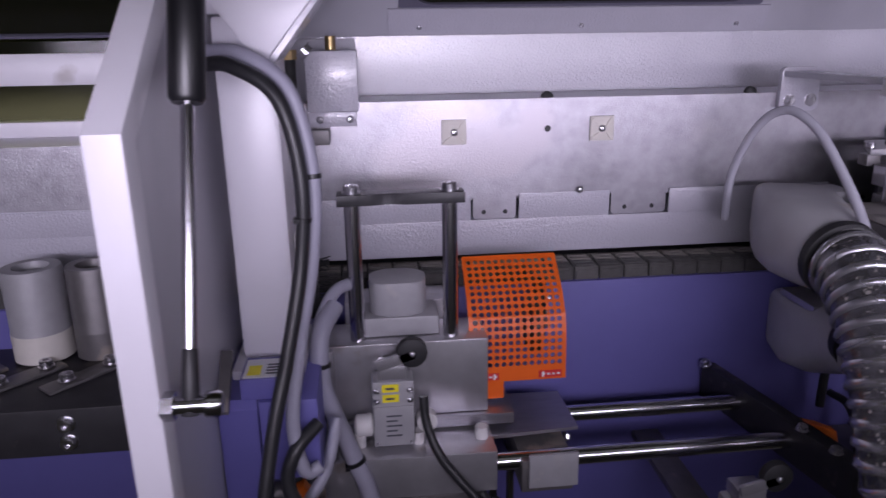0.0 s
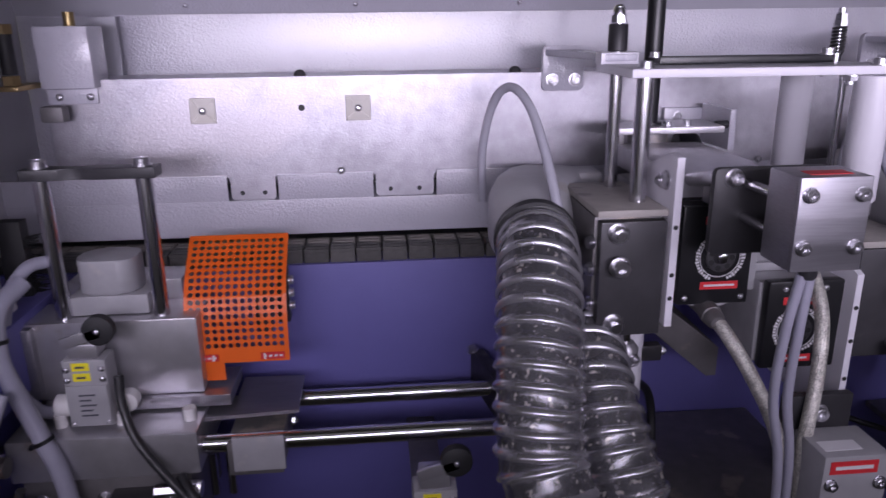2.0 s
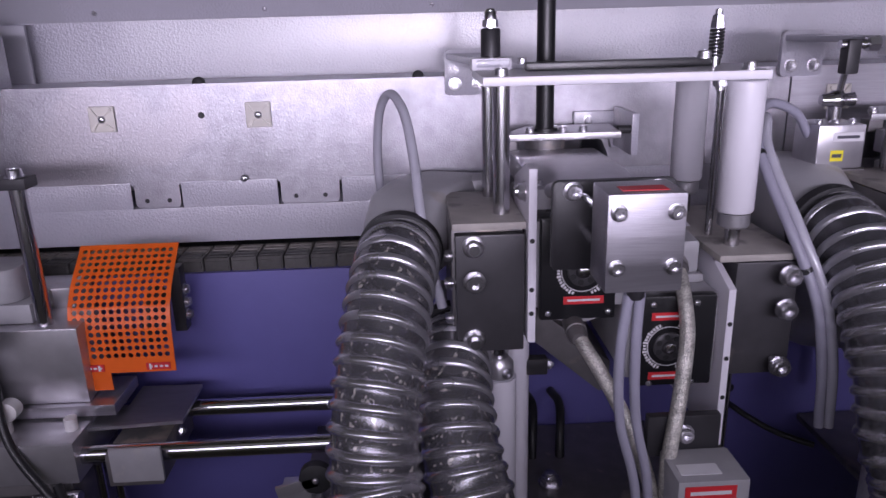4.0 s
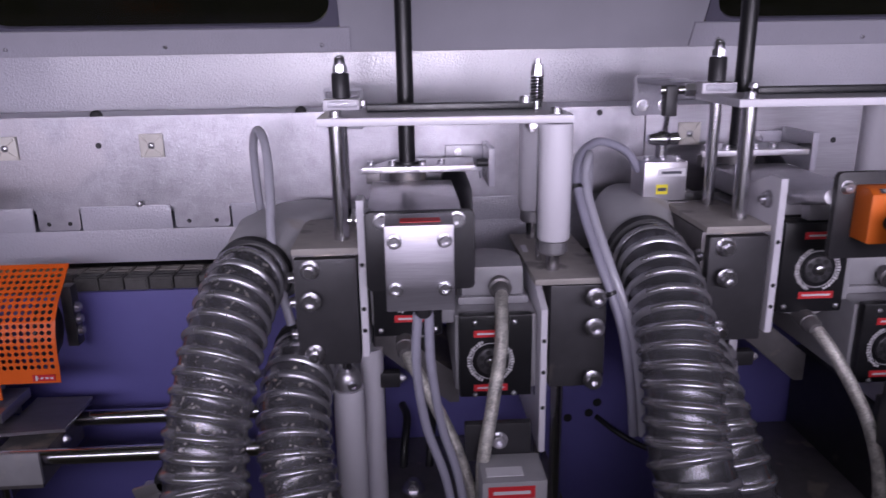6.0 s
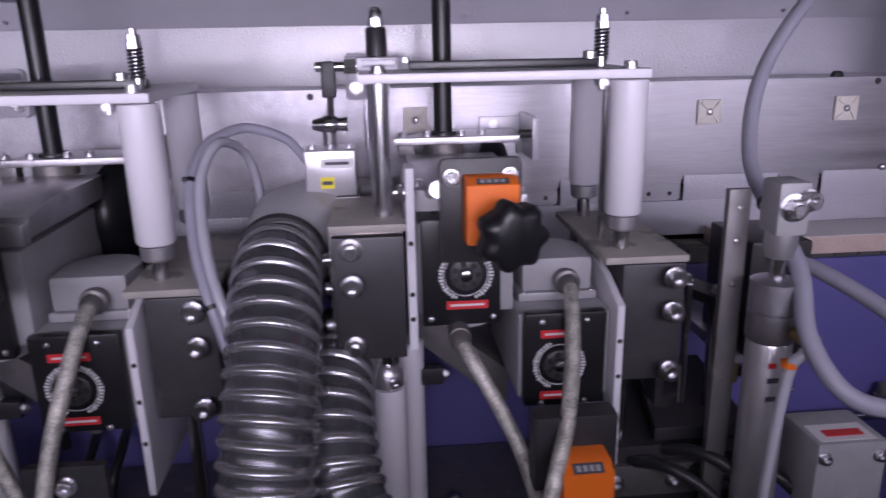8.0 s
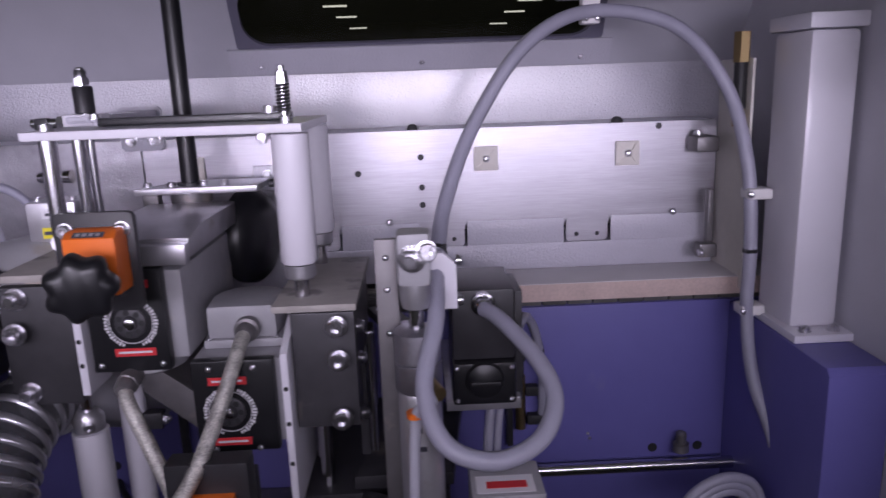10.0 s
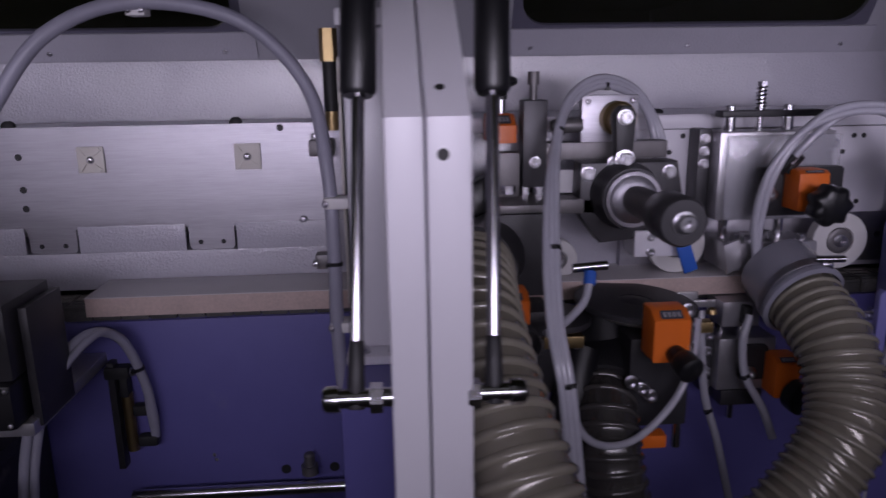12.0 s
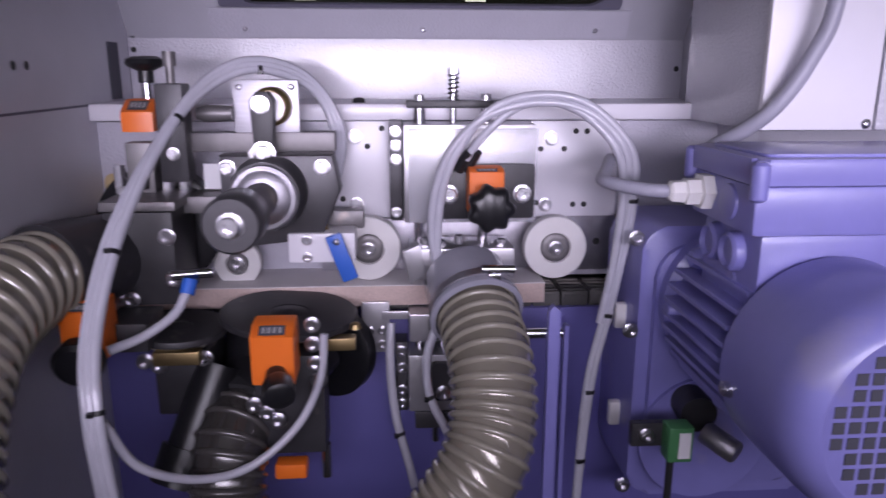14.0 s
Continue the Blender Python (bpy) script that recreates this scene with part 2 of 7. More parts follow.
def smooth_path(points, step=0.004):
    """Points along a Catmull-Rom line through the given ones."""
    ps = [Vector(p) for p in points]
    ps = [2 * ps[0] - ps[1], *ps, 2 * ps[-1] - ps[-2]]
    out = []
    for i in range(1, len(ps) - 2):
        a, b, c, d = ps[i - 1:i + 3]
        k = max(2, int((c - b).length / step))
        for j in range(k):
            t = j / k
            out.append(0.5 * ((2 * b) + (c - a) * t + (2 * a - 5 * b + 4 * c - d) * t * t + (3 * b - a - 3 * c + d) * t ** 3))
    return out + [ps[-2]]


def sweep(path, radius, seg=12, bm=None, caps=True):
    """A tube along path; radius: a number or a function of (length along, angle)."""
    bm = bm or bmesh.new()
    up, rings, length = None, [], 0.0
    for i, p in enumerate(path):
        d = (path[min(i + 1, len(path) - 1)] - path[max(i - 1, 0)]).normalized()
        if up is None:
            up = d.orthogonal().normalized()
        up = (up - d * up.dot(d)).normalized()
        side = d.cross(up)
        if i:
            length += (p - path[i - 1]).length
        ring = []
        for k in range(seg):
            a = 2 * math.pi * k / seg
            r = radius(length, a) if callable(radius) else radius
            ring.append(bm.verts.new(p + (up * math.cos(a) + side * math.sin(a)) * r))
        rings.append(ring)
    for a, b in zip(rings, rings[1:]):
        for k in range(seg):
            bm.faces.new((a[k], a[(k + 1) % seg], b[(k + 1) % seg], b[k]))
    if caps:
        bm.faces.new(rings[0][::-1])
        bm.faces.new(rings[-1])
    return bm


SHARED = {}


def shared(key, make):
    if key not in SHARED:
        SHARED[key] = make()
    return SHARED[key]


def socket_bolt_mesh():
    bm = turned((0, 0, 0), (0, 0, 1), [(0, 1.25), (0.16, 1.25), (0.18, 1.0), (0.95, 1.0), (1.08, 0.86), (1.08, 0.5), (0.55, 0.46), (0.55, 0.0)], 18)
    return mesh_of("socket_bolt", bm, BOLT, 35)


def hex_bolt_mesh():
    bm = turned((0, 0, 0), (0, 0, 1), [(0, 1.35), (0.18, 1.35), (0.2, 1.2)], 18)
    turned((0, 0, 0), (0, 0, 1), [(0.2, 1.1), (0.85, 1.1), (0.95, 0.9)], 6, bm)
    turned((0, 0, 0), (0, 0, 1), [(0.9, 0.6), (1.4, 0.6), (1.5, 0.5)], 12, bm)
    return mesh_of("hex_bolt", bm, BOLT, 25)


def screw_mesh():
    bm = turned((0, 0, 0), (0, 0, 1), [(0, 1.0), (0.15, 1.0), (0.5, 0.75), (0.62, 0.4), (0.62, 0.25), (0.35, 0.0)], 14)
    return mesh_of("pan_screw", bm, BOLT, 40)


def hole_mesh():
    bm = turned((0, 0, 0), (0, 0, 1), [(0.0, 1.0), (0.08, 1.0), (0.08, 0.8), (0.03, 0.0)], 14)
    return mesh_of("hole_rim", bm, RUBBER, 30)


BOLT_MESHES = {"bolt": socket_bolt_mesh, "hex_bolt": hex_bolt_mesh, "screw": screw_mesh, "hole": hole_mesh}


def bolt(parent, at, axis=(0, -1, 0), r=0.0055, kind="bolt"):
    ob = new({"hex_bolt": "bolt"}.get(kind, kind), shared(kind, BOLT_MESHES[kind]))
    ob.parent = parent
    ob.matrix_basis = Matrix.Translation(Vector(at) - ORIGIN[parent]) @ Vector(axis).to_track_quat("Z", "Y").to_matrix().to_4x4() @ Matrix.Diagonal((r, r, r, 1))
    return ob


def cable(name, points, r, mat, label, category="cable", ties=(), group=""):
    path = smooth_path(points)
    ob = solo(name, sweep(path, r, 10), mat, points[0], label, category, group)
    for k in ties:
        i = min(int(k * (len(path) - 1)), len(path) - 2)
        d = (path[i + 1] - path[i]).normalized()
        bm = rod(path[i] - d * 0.0018, path[i] + d * 0.0018, r * 1.18, seg=12)
        nub = path[i] + d.orthogonal().normalized() * r * 1.2
        box(nub.x - 0.002, nub.x + 0.002, nub.y - 0.003, nub.y + 0.002, nub.z - 0.0015, nub.z + 0.0015, 0, bm)
        part("cable_tie", bm, BLACK, ob, "black cable tie")
    return ob


def rounded(x0, x1, z0, z1, r, corners=(1, 1, 1, 1), k=6):
    """A rectangle's outline with rounded corners (bottom left, bottom right, top right, top left)."""
    out = []
    for (cx, cz, a), on in zip(((x0, z0, 180), (x1, z0, 270), (x1, z1, 0), (x0, z1, 90)), corners):
        if not on:
            out.append((cx, cz))
            continue
        mx, mz = cx + (r if cx == x0 else -r), cz + (r if cz == z0 else -r)
        for i in range(k + 1):
            b = radians(a + 90 * i / k)
            out.append((mx + r * math.cos(b), mz + r * math.sin(b)))
    return out


def circle(cx, cz, r, k=28):
    return [(cx + r * math.cos(2 * math.pi * i / k), cz + r * math.sin(2 * math.pi * i / k)) for i in range(k)]


def corrugated(name, points, r, mat, label, pitch=0.0145, rib=0.0032, group="extraction hoses"):
    """A spiral hose: a thin scalloped wall and the stiff spiral round it."""
    def radius(s, a):
        u = (s / pitch + a / (2 * math.pi)) % 1.0
        return r - rib + rib * 0.62 * abs(2 * u - 1) ** 3
    path = smooth_path(points, pitch / 11)
    hose = solo(name, sweep(path, radius, 40, caps=False), mat, points[0], label, "hose", group, smooth=80)
    # the spiral is a raised band that follows the same turning frame as the wall
    up, length = None, 0.0
    wide = pitch * 0.6
    cross = [(-0.5, -0.95), (-0.36, -0.5), (-0.16, -0.12), (0.1, 0.0), (0.3, -0.3), (0.42, -0.8)]
    bm = bmesh.new()
    last = None
    for i, p in enumerate(path):
        d = (path[min(i + 1, len(path) - 1)] - path[max(i - 1, 0)]).normalized()
        up = d.orthogonal().normalized() if up is None else (up - d * up.dot(d)).normalized()
        side = d.cross(up)
        if i:
            step = (p - path[i - 1]).length
            for k in range(4):
                a = -2 * math.pi * (length + step * k / 4) / pitch
                n = up * math.cos(a) + side * math.sin(a)
                c = path[i - 1].lerp(p, k / 4)
                row = [bm.verts.new(c + d * (u * wide) + n * (r + v * rib)) for u, v in cross]
                if last:
                    for j in range(len(row) - 1):
                        bm.faces.new((last[j], last[j + 1], row[j + 1], row[j]))
                last = row
            length += step
    bmesh.ops.recalc_face_normals(bm, faces=bm.faces)
    part("spiral", bm, RIB_BR if mat is HOSE_BR else RIB_DK if mat is HOSE_DK else RIB, hose, "stiff glossy spiral", smooth=80)
    d = (path[6] - path[0]).normalized()
    part("cuff", turned(path[0] - d * 0.004, d, [(0, r - rib), (0.001, r + 0.0012), (0.011, r + 0.0012), (0.012, r - rib)], 36), RUBBER if mat is not HOSE_BR else STEEL, hose, "dark cuff")
    return hose


def duct(stations, seg=36):
    """A cast duct: stations of (centre, half width, half height, squareness) from its mouth to its end."""
    bm = bmesh.new()
    ps = [Vector(c) for c, _, _, _ in stations]
    rings = []
    for i, (_, hw, hh, k) in enumerate(stations):
        d = (ps[min(i + 1, len(ps) - 1)] - ps[max(i - 1, 0)]).normalized()
        side = d.cross(Vector((0, 0, 1))).normalized()
        up = side.cross(d)
        ring = []
        for j in range(seg):
            c, v = math.cos(2 * math.pi * j / seg), math.sin(2 * math.pi * j / seg)
            ring.append(bm.verts.new(ps[i] + side * (hw * math.copysign(abs(c) ** (2 / k), c)) + up * (hh * math.copysign(abs(v) ** (2 / k), v))))
        rings.append(ring)
    for a, b in zip(rings, rings[1:]):
        for j in range(seg):
            bm.faces.new((a[j], a[(j + 1) % seg], b[(j + 1) % seg], b[j]))
    bm.faces.new(rings[0][::-1])
    bm.faces.new(rings[-1])
    return bm


# ---- structure ----
def wall(name, bm, mat, label, at=(0, 0, 0), category="wall"):
    return solo(name, bm, mat, at, label, category, kind="structure")


wall("floor", box(-14, 18, -5, 46, -0.1, 0.0, 0), CONCRETE, "grey concrete floor of the hall", category="floor")
bm = box(-14.2, -14, -5, 46, 0, 5, 0)
wall("wall_west", bm, HALL, "dark hall wall")
wall("wall_east", box(18, 18.2, -5, 46, 0, 5, 0), HALL, "dark hall wall")
wall("wall_south", box(-14, 18, -5.2, -5, 0, 5, 0), HALL, "dark hall wall")
wall("wall_north", box(-14, 18, 46, 46.2, 0, 5, 0), HALL, "dark hall wall")
wall("ceiling", box(-14.2, 18.2, -5.2, 46.2, 5, 5.2, 0), HALL, "dark hall ceiling", category="ceiling")

# tube lights far down the hall, seen through the windows
GLOW = bpy.data.materials.new("lit_tube")
GLOW.use_nodes = True
GLOW.node_tree.nodes["Principled BSDF"].inputs["Emission Color"].default_value = (1.0, 0.97, 0.86, 1)
GLOW.node_tree.nodes["Principled BSDF"].inputs["Emission Strength"].default_value = 2.0
proto = None
for x in (-1.8, 5.6):
    for y in (28.5, 33.0, 39.5):
        if proto is None:
            proto = thing("ceiling_lamp", (x, y, 4.3), "long lit tube lamp hanging in the hall", "ceiling lamp", "tube lamps of the hall")
            part("tube", box(x - 0.45, x + 0.45, y - 0.06, y + 0.06, 4.2, 4.26, 0.01), GLOW, proto)
            part("housing", box(x - 0.47, x + 0.47, y - 0.08, y + 0.08, 4.262, 4.32, 0.01), HALL, proto)
            part("hanger", rod((x, y, 4.32), (x, y, 5.0), 0.01), HALL, proto)
        else:
            copy_thing(proto, Matrix.Translation((x, y, 4.3)))

# the machine's bed and its rear enclosure
XL, XR = -0.75, 2.62
wall("machine_bed", box(XL, XR, 0.80, 1.0, 0.25, 1.040, 0.002), BLUE, "violet-blue painted machine bed below the chain", category="machine bed")
wall("enclosure_band", box(XL, -0.0665, 0.948, 0.953, 1.03, 1.205, 0.0), PAINT, "pale grey rear wall below the low window", category="wall")
wall("enclosure_band", box(-0.066, XR, 0.948, 0.953, 1.03, 1.302, 0.0), PAINT, "pale grey textured rear wall of the enclosure", category="wall")

TILT = radians(30)


def on_slope(x, s, out=0.0):
    """A point on the leaning upper wall: s up the slope, out towards the room."""
    return Vector((x, 0.948 - s * math.sin(TILT) - out * math.cos(TILT), 1.302 + s * math.cos(TILT) - out * math.sin(TILT)))


def slope_plate(points, out0, out1, bm=None):
    bm = bm or bmesh.new()
    a = [bm.verts.new(on_slope(x, s, out0)) for x, s in points]
    b = [bm.verts.new(on_slope(x, s, out1)) for x, s in points]
    bm.faces.new(a)
    bm.faces.new(b[::-1])
    k = len(points)
    for i in range(k):
        bm.faces.new((a[i], b[i], b[(i + 1) % k], a[(i + 1) % k]))
    return bm


WINDOWS = [(-0.72, -0.085), (0.09, 0.548), (0.985, 1.443), (1.722, 2.172)]
GLASS_S = (0.036, 0.105)
edges = [XL] + [v for w in WINDOWS for v in (w[0] + 0.012, w[1] - 0.012)] + [XR]
slope = thing("enclosure_slope", (1.0, 0.94, 1.302), "pale grey leaning upper wall of the enclosure", "wall", kind="structure")
for a, b in zip(edges[::2], edges[1::2]):
    part("panel", slope_plate([(a, 0), (b, 0), (b, 0.16), (a, 0.16)], -0.004, 0.0), PAINT_SHADED, slope)
def glass_low(i):
    """How far up the slope the glass begins: the bay beyond the first partition has no sill strip."""
    return 0.004 if i == 0 else GLASS_S[0]


for i, (a, b) in enumerate(WINDOWS):
    if i:
        part("panel", slope_plate([(a + 0.012, 0), (b - 0.012, 0), (b - 0.012, GLASS_S[0] - 0.003), (a + 0.012, GLASS_S[0] - 0.003)], -0.004, 0.0), PAINT_SHADED, slope)
    part("panel", slope_plate([(a + 0.012, 0.118), (b - 0.012, 0.118), (b - 0.012, 0.16), (a + 0.012, 0.16)], -0.004, 0.0), PAINT_SHADED, slope)
for i, (a, b) in enumerate(WINDOWS):
    w = thing("window_%d" % (i + 1), on_slope((a + b) / 2, 0.02), "long dark tinted window in a screwed grey frame strip", "window", kind="structure")
    if i:
        part("window_sill", slope_plate([(a, 0.004), (b, 0.004), (b, GLASS_S[0]), (a, GLASS_S[0])], 0.0005, 0.004), PAINT, w)
    # surround: a dark seal with rounded corners
    inner = rounded(a + 0.022, b - 0.022, glass_low(i) + 0.004, 0.114, 0.03, k=8)
    outer = [(x, s) for x, s in rounded(a + 0.012, b - 0.012, glass_low(i) + 0.0005, 0.118, 0.004, k=8)]
    bm = bmesh.new()
    n = len(inner)
    rings = [[bm.verts.new(on_slope(x, s, o)) for x, s in pts] for pts, o in ((outer, 0.0), (outer, 0.002), (inner, 0.002), (inner, -0.004))]
    for r0, r1 in zip(rings, rings[1:]):
        for k in range(n):
            bm.faces.new((r0[k], r0[(k + 1) % n], r1[(k + 1) % n], r1[k]))
    part("window_frame", bm, SEAL, w, "dark violet-grey window surround")
    pane = part("pane", slope_plate(inner, -0.006, -0.003), GLASS, w, "dark tinted pane")
    x0, x1 = a + 0.036, b - 0.036
    for k in range(3 if i else 0):
        bolt(w, on_slope(x0 + (x1 - x0) * k / 2, 0.013, 0.004), (0, -math.cos(TILT), -math.sin(TILT)), 0.0032, "screw")

# the lip of the raised lid above the windows
wall("lid_lip", box(XL, 1.56, 0.70, 0.735, 1.396, 1.42, 0.003), WHITE, "white lower lip of the raised lid", category="lid")

# pressure-beam cladding: galvanised sheet with tabs over a white strip
TABS = [(-0.47, -0.42), (0.175, 0.224), (0.335, 0.400), (0.60, 0.66), (1.06, 1.112), (1.206, 1.255), (1.372, 1.420)]


def cladding(name, x0, x1, mat, label, top=1.236):
    pts = [(x0, top), (x0, 1.128)]
    for a, b in TABS:
        if x0 < a and b < x1:
            pts += [(a, 1.128), (a, 1.106), (a + 0.003, 1.103), (b - 0.003, 1.103), (b, 1.106), (b, 1.128)]
    pts += [(x1, 1.128), (x1, top)]
    ob = wall(name, slab(pts, 0.8475, 0.8505), mat, label, category="sheet")
    part("return_flange", box(x0, x1, 0.851, 0.924, top - 0.0025, top, 0), WHITE, ob)
    for a, b in TABS:
        if x0 < a and b < x1:
            for k in (0.25, 0.75):
                bolt(ob, (a + (b - a) * k, 0.8475, 1.111), r=0.0026, kind="hole")
    return ob


beam_cover = cladding("cladding_sheet", -0.004, 0.90, GALV, "galvanised spangled sheet with screwed tabs")
beam_cover_b = cladding("cladding_sheet", 0.902, 1.542, BRUSHED, "brushed aluminium sheet with screwed tabs")
beam_cover_l = cladding("cladding_sheet", XL, -0.075, GALV, "dull galvanised sheet with brownish stains", 1.199)
for x in (0.258, 0.845):
    bolt(beam_cover, (x, 0.8475, 1.203 if x < 0.5 else 1.229), r=0.0036, kind="hole")
for x, z in ((1.137, 1.19), (1.208, 1.206), (1.208, 1.172), (1.208, 1.152), (1.476, 1.231)):
    bolt(beam_cover_b, (x, 0.8475, z), r=0.0036, kind="hole")
strip = wall("cladding_strip", box(XL, 1.542, 0.8455, 0.945, 1.062, 1.1025, 0.001), PAINT, "pale grey lower strip of the beam", category="strip")
marks = [XL] + [v for t in TABS for v in t] + [1.542]
for a, b in zip(marks[::2], marks[1::2]):
    a, b = max(a, XL), min(b, 1.542)
    part("raised_edge", box(a + 0.003, b - 0.003, 0.8445, 0.8472, 1.1025, 1.1315, 0.0008), PAINT, strip)
for x in (-0.155, 0.297, 0.78, 1.17, 1.495):
    bolt(strip, (x, 0.8445, 1.1335), r=0.0042, kind="screw")

# square adhesive cable mounts
proto = None
for x in (0.154, 0.319, 0.955, 1.281, 1.441):
    if proto is None:
        proto = thing("cable_mount", (x, 0.8475, 1.202), "cream adhesive cable mount stuck on the sheet", "cable mount", "cable mounts on the sheet")
        bm = box(x - 0.0135, x + 0.0135, 0.844, 0.8475, 1.1885, 1.2155, 0.001)
        for sx in (-1, 1):
            for sz in (-1, 1):
                slab([(x + sx * 0.004, 1.202 + sz * 0.004), (x + sx * 0.012, 1.202 + sz * 0.0095), (x + sx * 0.0095, 1.202 + sz * 0.012)], 0.842, 0.8445, "y", 0, bm)
        part("base", bm, PAD, proto)
        bolt(proto, (x, 0.844, 1.202), r=0.0042, kind="screw")
    else:
        copy_thing(proto, Matrix.Translation((x, 0.8475, 1.202)))
# black half-round grommets along the top edge
proto = None
for x in (0.258, 0.492, 0.70, 1.20, 1.43):
    if proto is None:
        proto = solo("grommet", turned((x, 0.852, 1.2365), (0, -1, 0), [(-0.004, 0.0065), (0.002, 0.0065), (0.004, 0.004)], 16), RUBBER, (x, 0.85, 1.236), "small black rubber grommet on the sheet's edge", "grommet", "grommets")
    else:
        copy_thing(proto, Matrix.Translation((x, 0.85, 1.236)))

# feed chain of rubber pads
chain = wall("feed_chain", box(XL, 2.30, 0.835, 0.90, 1.0405, 1.052, 0.001), BLACKOX, "dark feed chain with ribbed rubber pads", category="chain")


def chain_pad():
    bm = box(-0.0135, 0.0135, 0, 0.05, 0, 0.0155, 0.0012)
    for k in range(4):
        box(-0.011, 0.011, 0.004 + k * 0.011, 0.011 + k * 0.011, 0.015, 0.0165, 0, bm)
    box(-0.0115, 0.0115, -0.0012, 0.001, 0.003, 0.012, 0, bm)
    return mesh_of("chain_pad", bm, CHAIN)


pad_mesh = chain_pad()
for k in range(106):
    ob = new("pad", pad_mesh)
    ob.parent = chain
    ob.location = (XL + 0.02 + k * 0.0285, 0.803, 1.0402)

# the workpiece on the chain
board = thing("board", (1.65, 0.83, 1.053), "melamine-faced chipboard panel lying on the chain", "board")
part("core", box(1.285, 2.055, 0.776, 0.842, 1.0535, 1.0725, 0.0005), BOARD, board, "raw pinkish board edge")
part("face", box(1.285, 2.055, 0.7755, 0.842, 1.0725, 1.0735, 0.0003), BOARD_TOP, board, "pale melamine face")


# ---- partitions with gas struts ----
PROFILE = [(0.445, 0.30), (0.445, 1.262), (0.705, 1.445), (0.945, 1.445), (0.945, 0.30)]


def flange(x0, x1, depth=0.018):
    """The bent front edge of a partition."""
    bm = bmesh.new()
    line = [(0.44, 0.30), (0.44, 1.262), (0.70, 1.445)]
    back = [(0.44 + depth, 0.30), (0.44 + depth, 1.262 - depth * 0.3), (0.70 + depth * 0.8, 1.445 - depth)]
    slab(line + back[::-1], x0, x1, "x", 0.0025, bm)
    return bm


p = thing("partition_1", (-0.07, 0.6, 0.3), "grey sheet partition with a white bent front edge", "partition", kind="structure")
part("panel", slab(PROFILE, -0.069, -0.065, "x"), PAINT_LIT, p)
part("front_edge", flange(-0.0815, -0.061), WHITE, p)
p = thing("partition_2", (1.62, 0.6, 0.3), "double grey sheet partition with a white bent front edge", "partition", kind="structure")
part("panel", slab(PROFILE, 1.603, 1.607, "x"), PAINT_LIT, p)
part("panel", slab(PROFILE, 1.628, 1.632, "x"), PAINT_LIT, p)
part("front_edge", flange(1.588, 1.6085), WHITE, p)
part("front_edge", flange(1.6095, 1.633), WHITE, p)
for z in (1.03, 1.243):
    bolt(p, (1.618, 0.4398, z), r=0.0032, kind="hole")
bolt(p, (1.618, 0.4585, 1.2760), (0, -0.57, 0.82), 0.0026, "hole")
for y in (0.70, 0.72):
    bolt(p, (1.6322, y, 1.272), (1, 0, 0), 0.0035, "hole")
part("seam", box(1.632, 1.6332, 0.47, 0.94, 1.236, 1.238, 0), SEAL, p)
part("slot", box(1.632, 1.6332, 0.885, 0.912, 1.24, 1.296, 0), INK, p)


def gas_strut(x, side):
    """A strut beside a partition; side: +1 where the partition lies to the right."""
    top, low = Vector((x, 0.497, 1.274)), Vector((x - 0.006, 0.446, 1.107))
    d = (top - low).normalized()
    g = thing("gas_strut", low, "black gas strut with a chromed rod beside the partition", "gas strut", "gas struts of the lids")
    bm = turned(top, d, [(-0.003, 0.004), (-0.003, 0.0085), (0.0, 0.0105), (0.17, 0.0105), (0.172, 0.009)], 24)
    part("cylinder", bm, BLACK, g)
    part("piston_rod", rod(low + d * 0.02, top, 0.0038), CHROME, g, "chromed rod")
    part("end_fitting", rod(low - d * 0.004, low + d * 0.034, 0.0055, 0.0042, bevel=0.001), BLACKOX, g)
    pin = bmesh.new()
    rod(low + Vector((-0.012 * side, 0, 0.002)), low + Vector((side * 0.024, 0, 0.002)), 0.0055, bm=pin)
    turned(low + Vector((-0.018 * side, 0, 0.002)), (side, 0, 0), [(0, 0.006), (0.002, 0.0075), (0.009, 0.0075), (0.0095, 0.006)], 12, pin)
    turned(low + Vector((0.008 * side, 0, 0.002)), (side, 0, 0), [(0, 0.0085), (0.007, 0.0085)], 6, pin)
    part("pivot_pin", pin, CHROME, g)
    return g


gas_strut(-0.041, -1)
gas_strut(1.574, 1)
gas_strut(1.651, -1)


# ---- columns ----
def column(x0, x1, y0, y1):
    c = thing("column", ((x0 + x1) / 2, (y0 + y1) / 2, 1.04), "white square steel column bolted on a violet base", "column", "columns of the beam")
    part("post", box(x0, x1, y0, y1, 1.046, 1.321, 0.006), WHITE, c)
    part("top_plate", box(x0 - 0.004, x1 + 0.004, y0 - 0.004, y1 + 0.004, 1.3215, 1.335, 0.002), WHITE, c)
    part("foot_plate", box(x0 - 0.006, x1 + 0.006, y0 - 0.022, y1 + 0.006, 1.0385, 1.0465, 0.0015), WHITE, c)
    for x in (x0 + 0.009, x1 - 0.009):
        bolt(c, (x, y0 - 0.011, 1.0465), (0, 0, 1), 0.0048)
    return c


column(-0.052, -0.006, 0.635, 0.70)
column(1.5535, 1.5985, 0.682, 0.75)


def base_block(x0, x1, y0):
    pts = [(y0, 0.3), (y0, 1.032), (y0 + 0.006, 1.038), (0.799, 1.038), (0.799, 0.3)]
    return solo("base_block", slab(pts, x0, x1, "x", 0.002), BLUE, ((x0 + x1) / 2, y0, 0.3), "violet-blue steel base below the column", "base", "column bases")


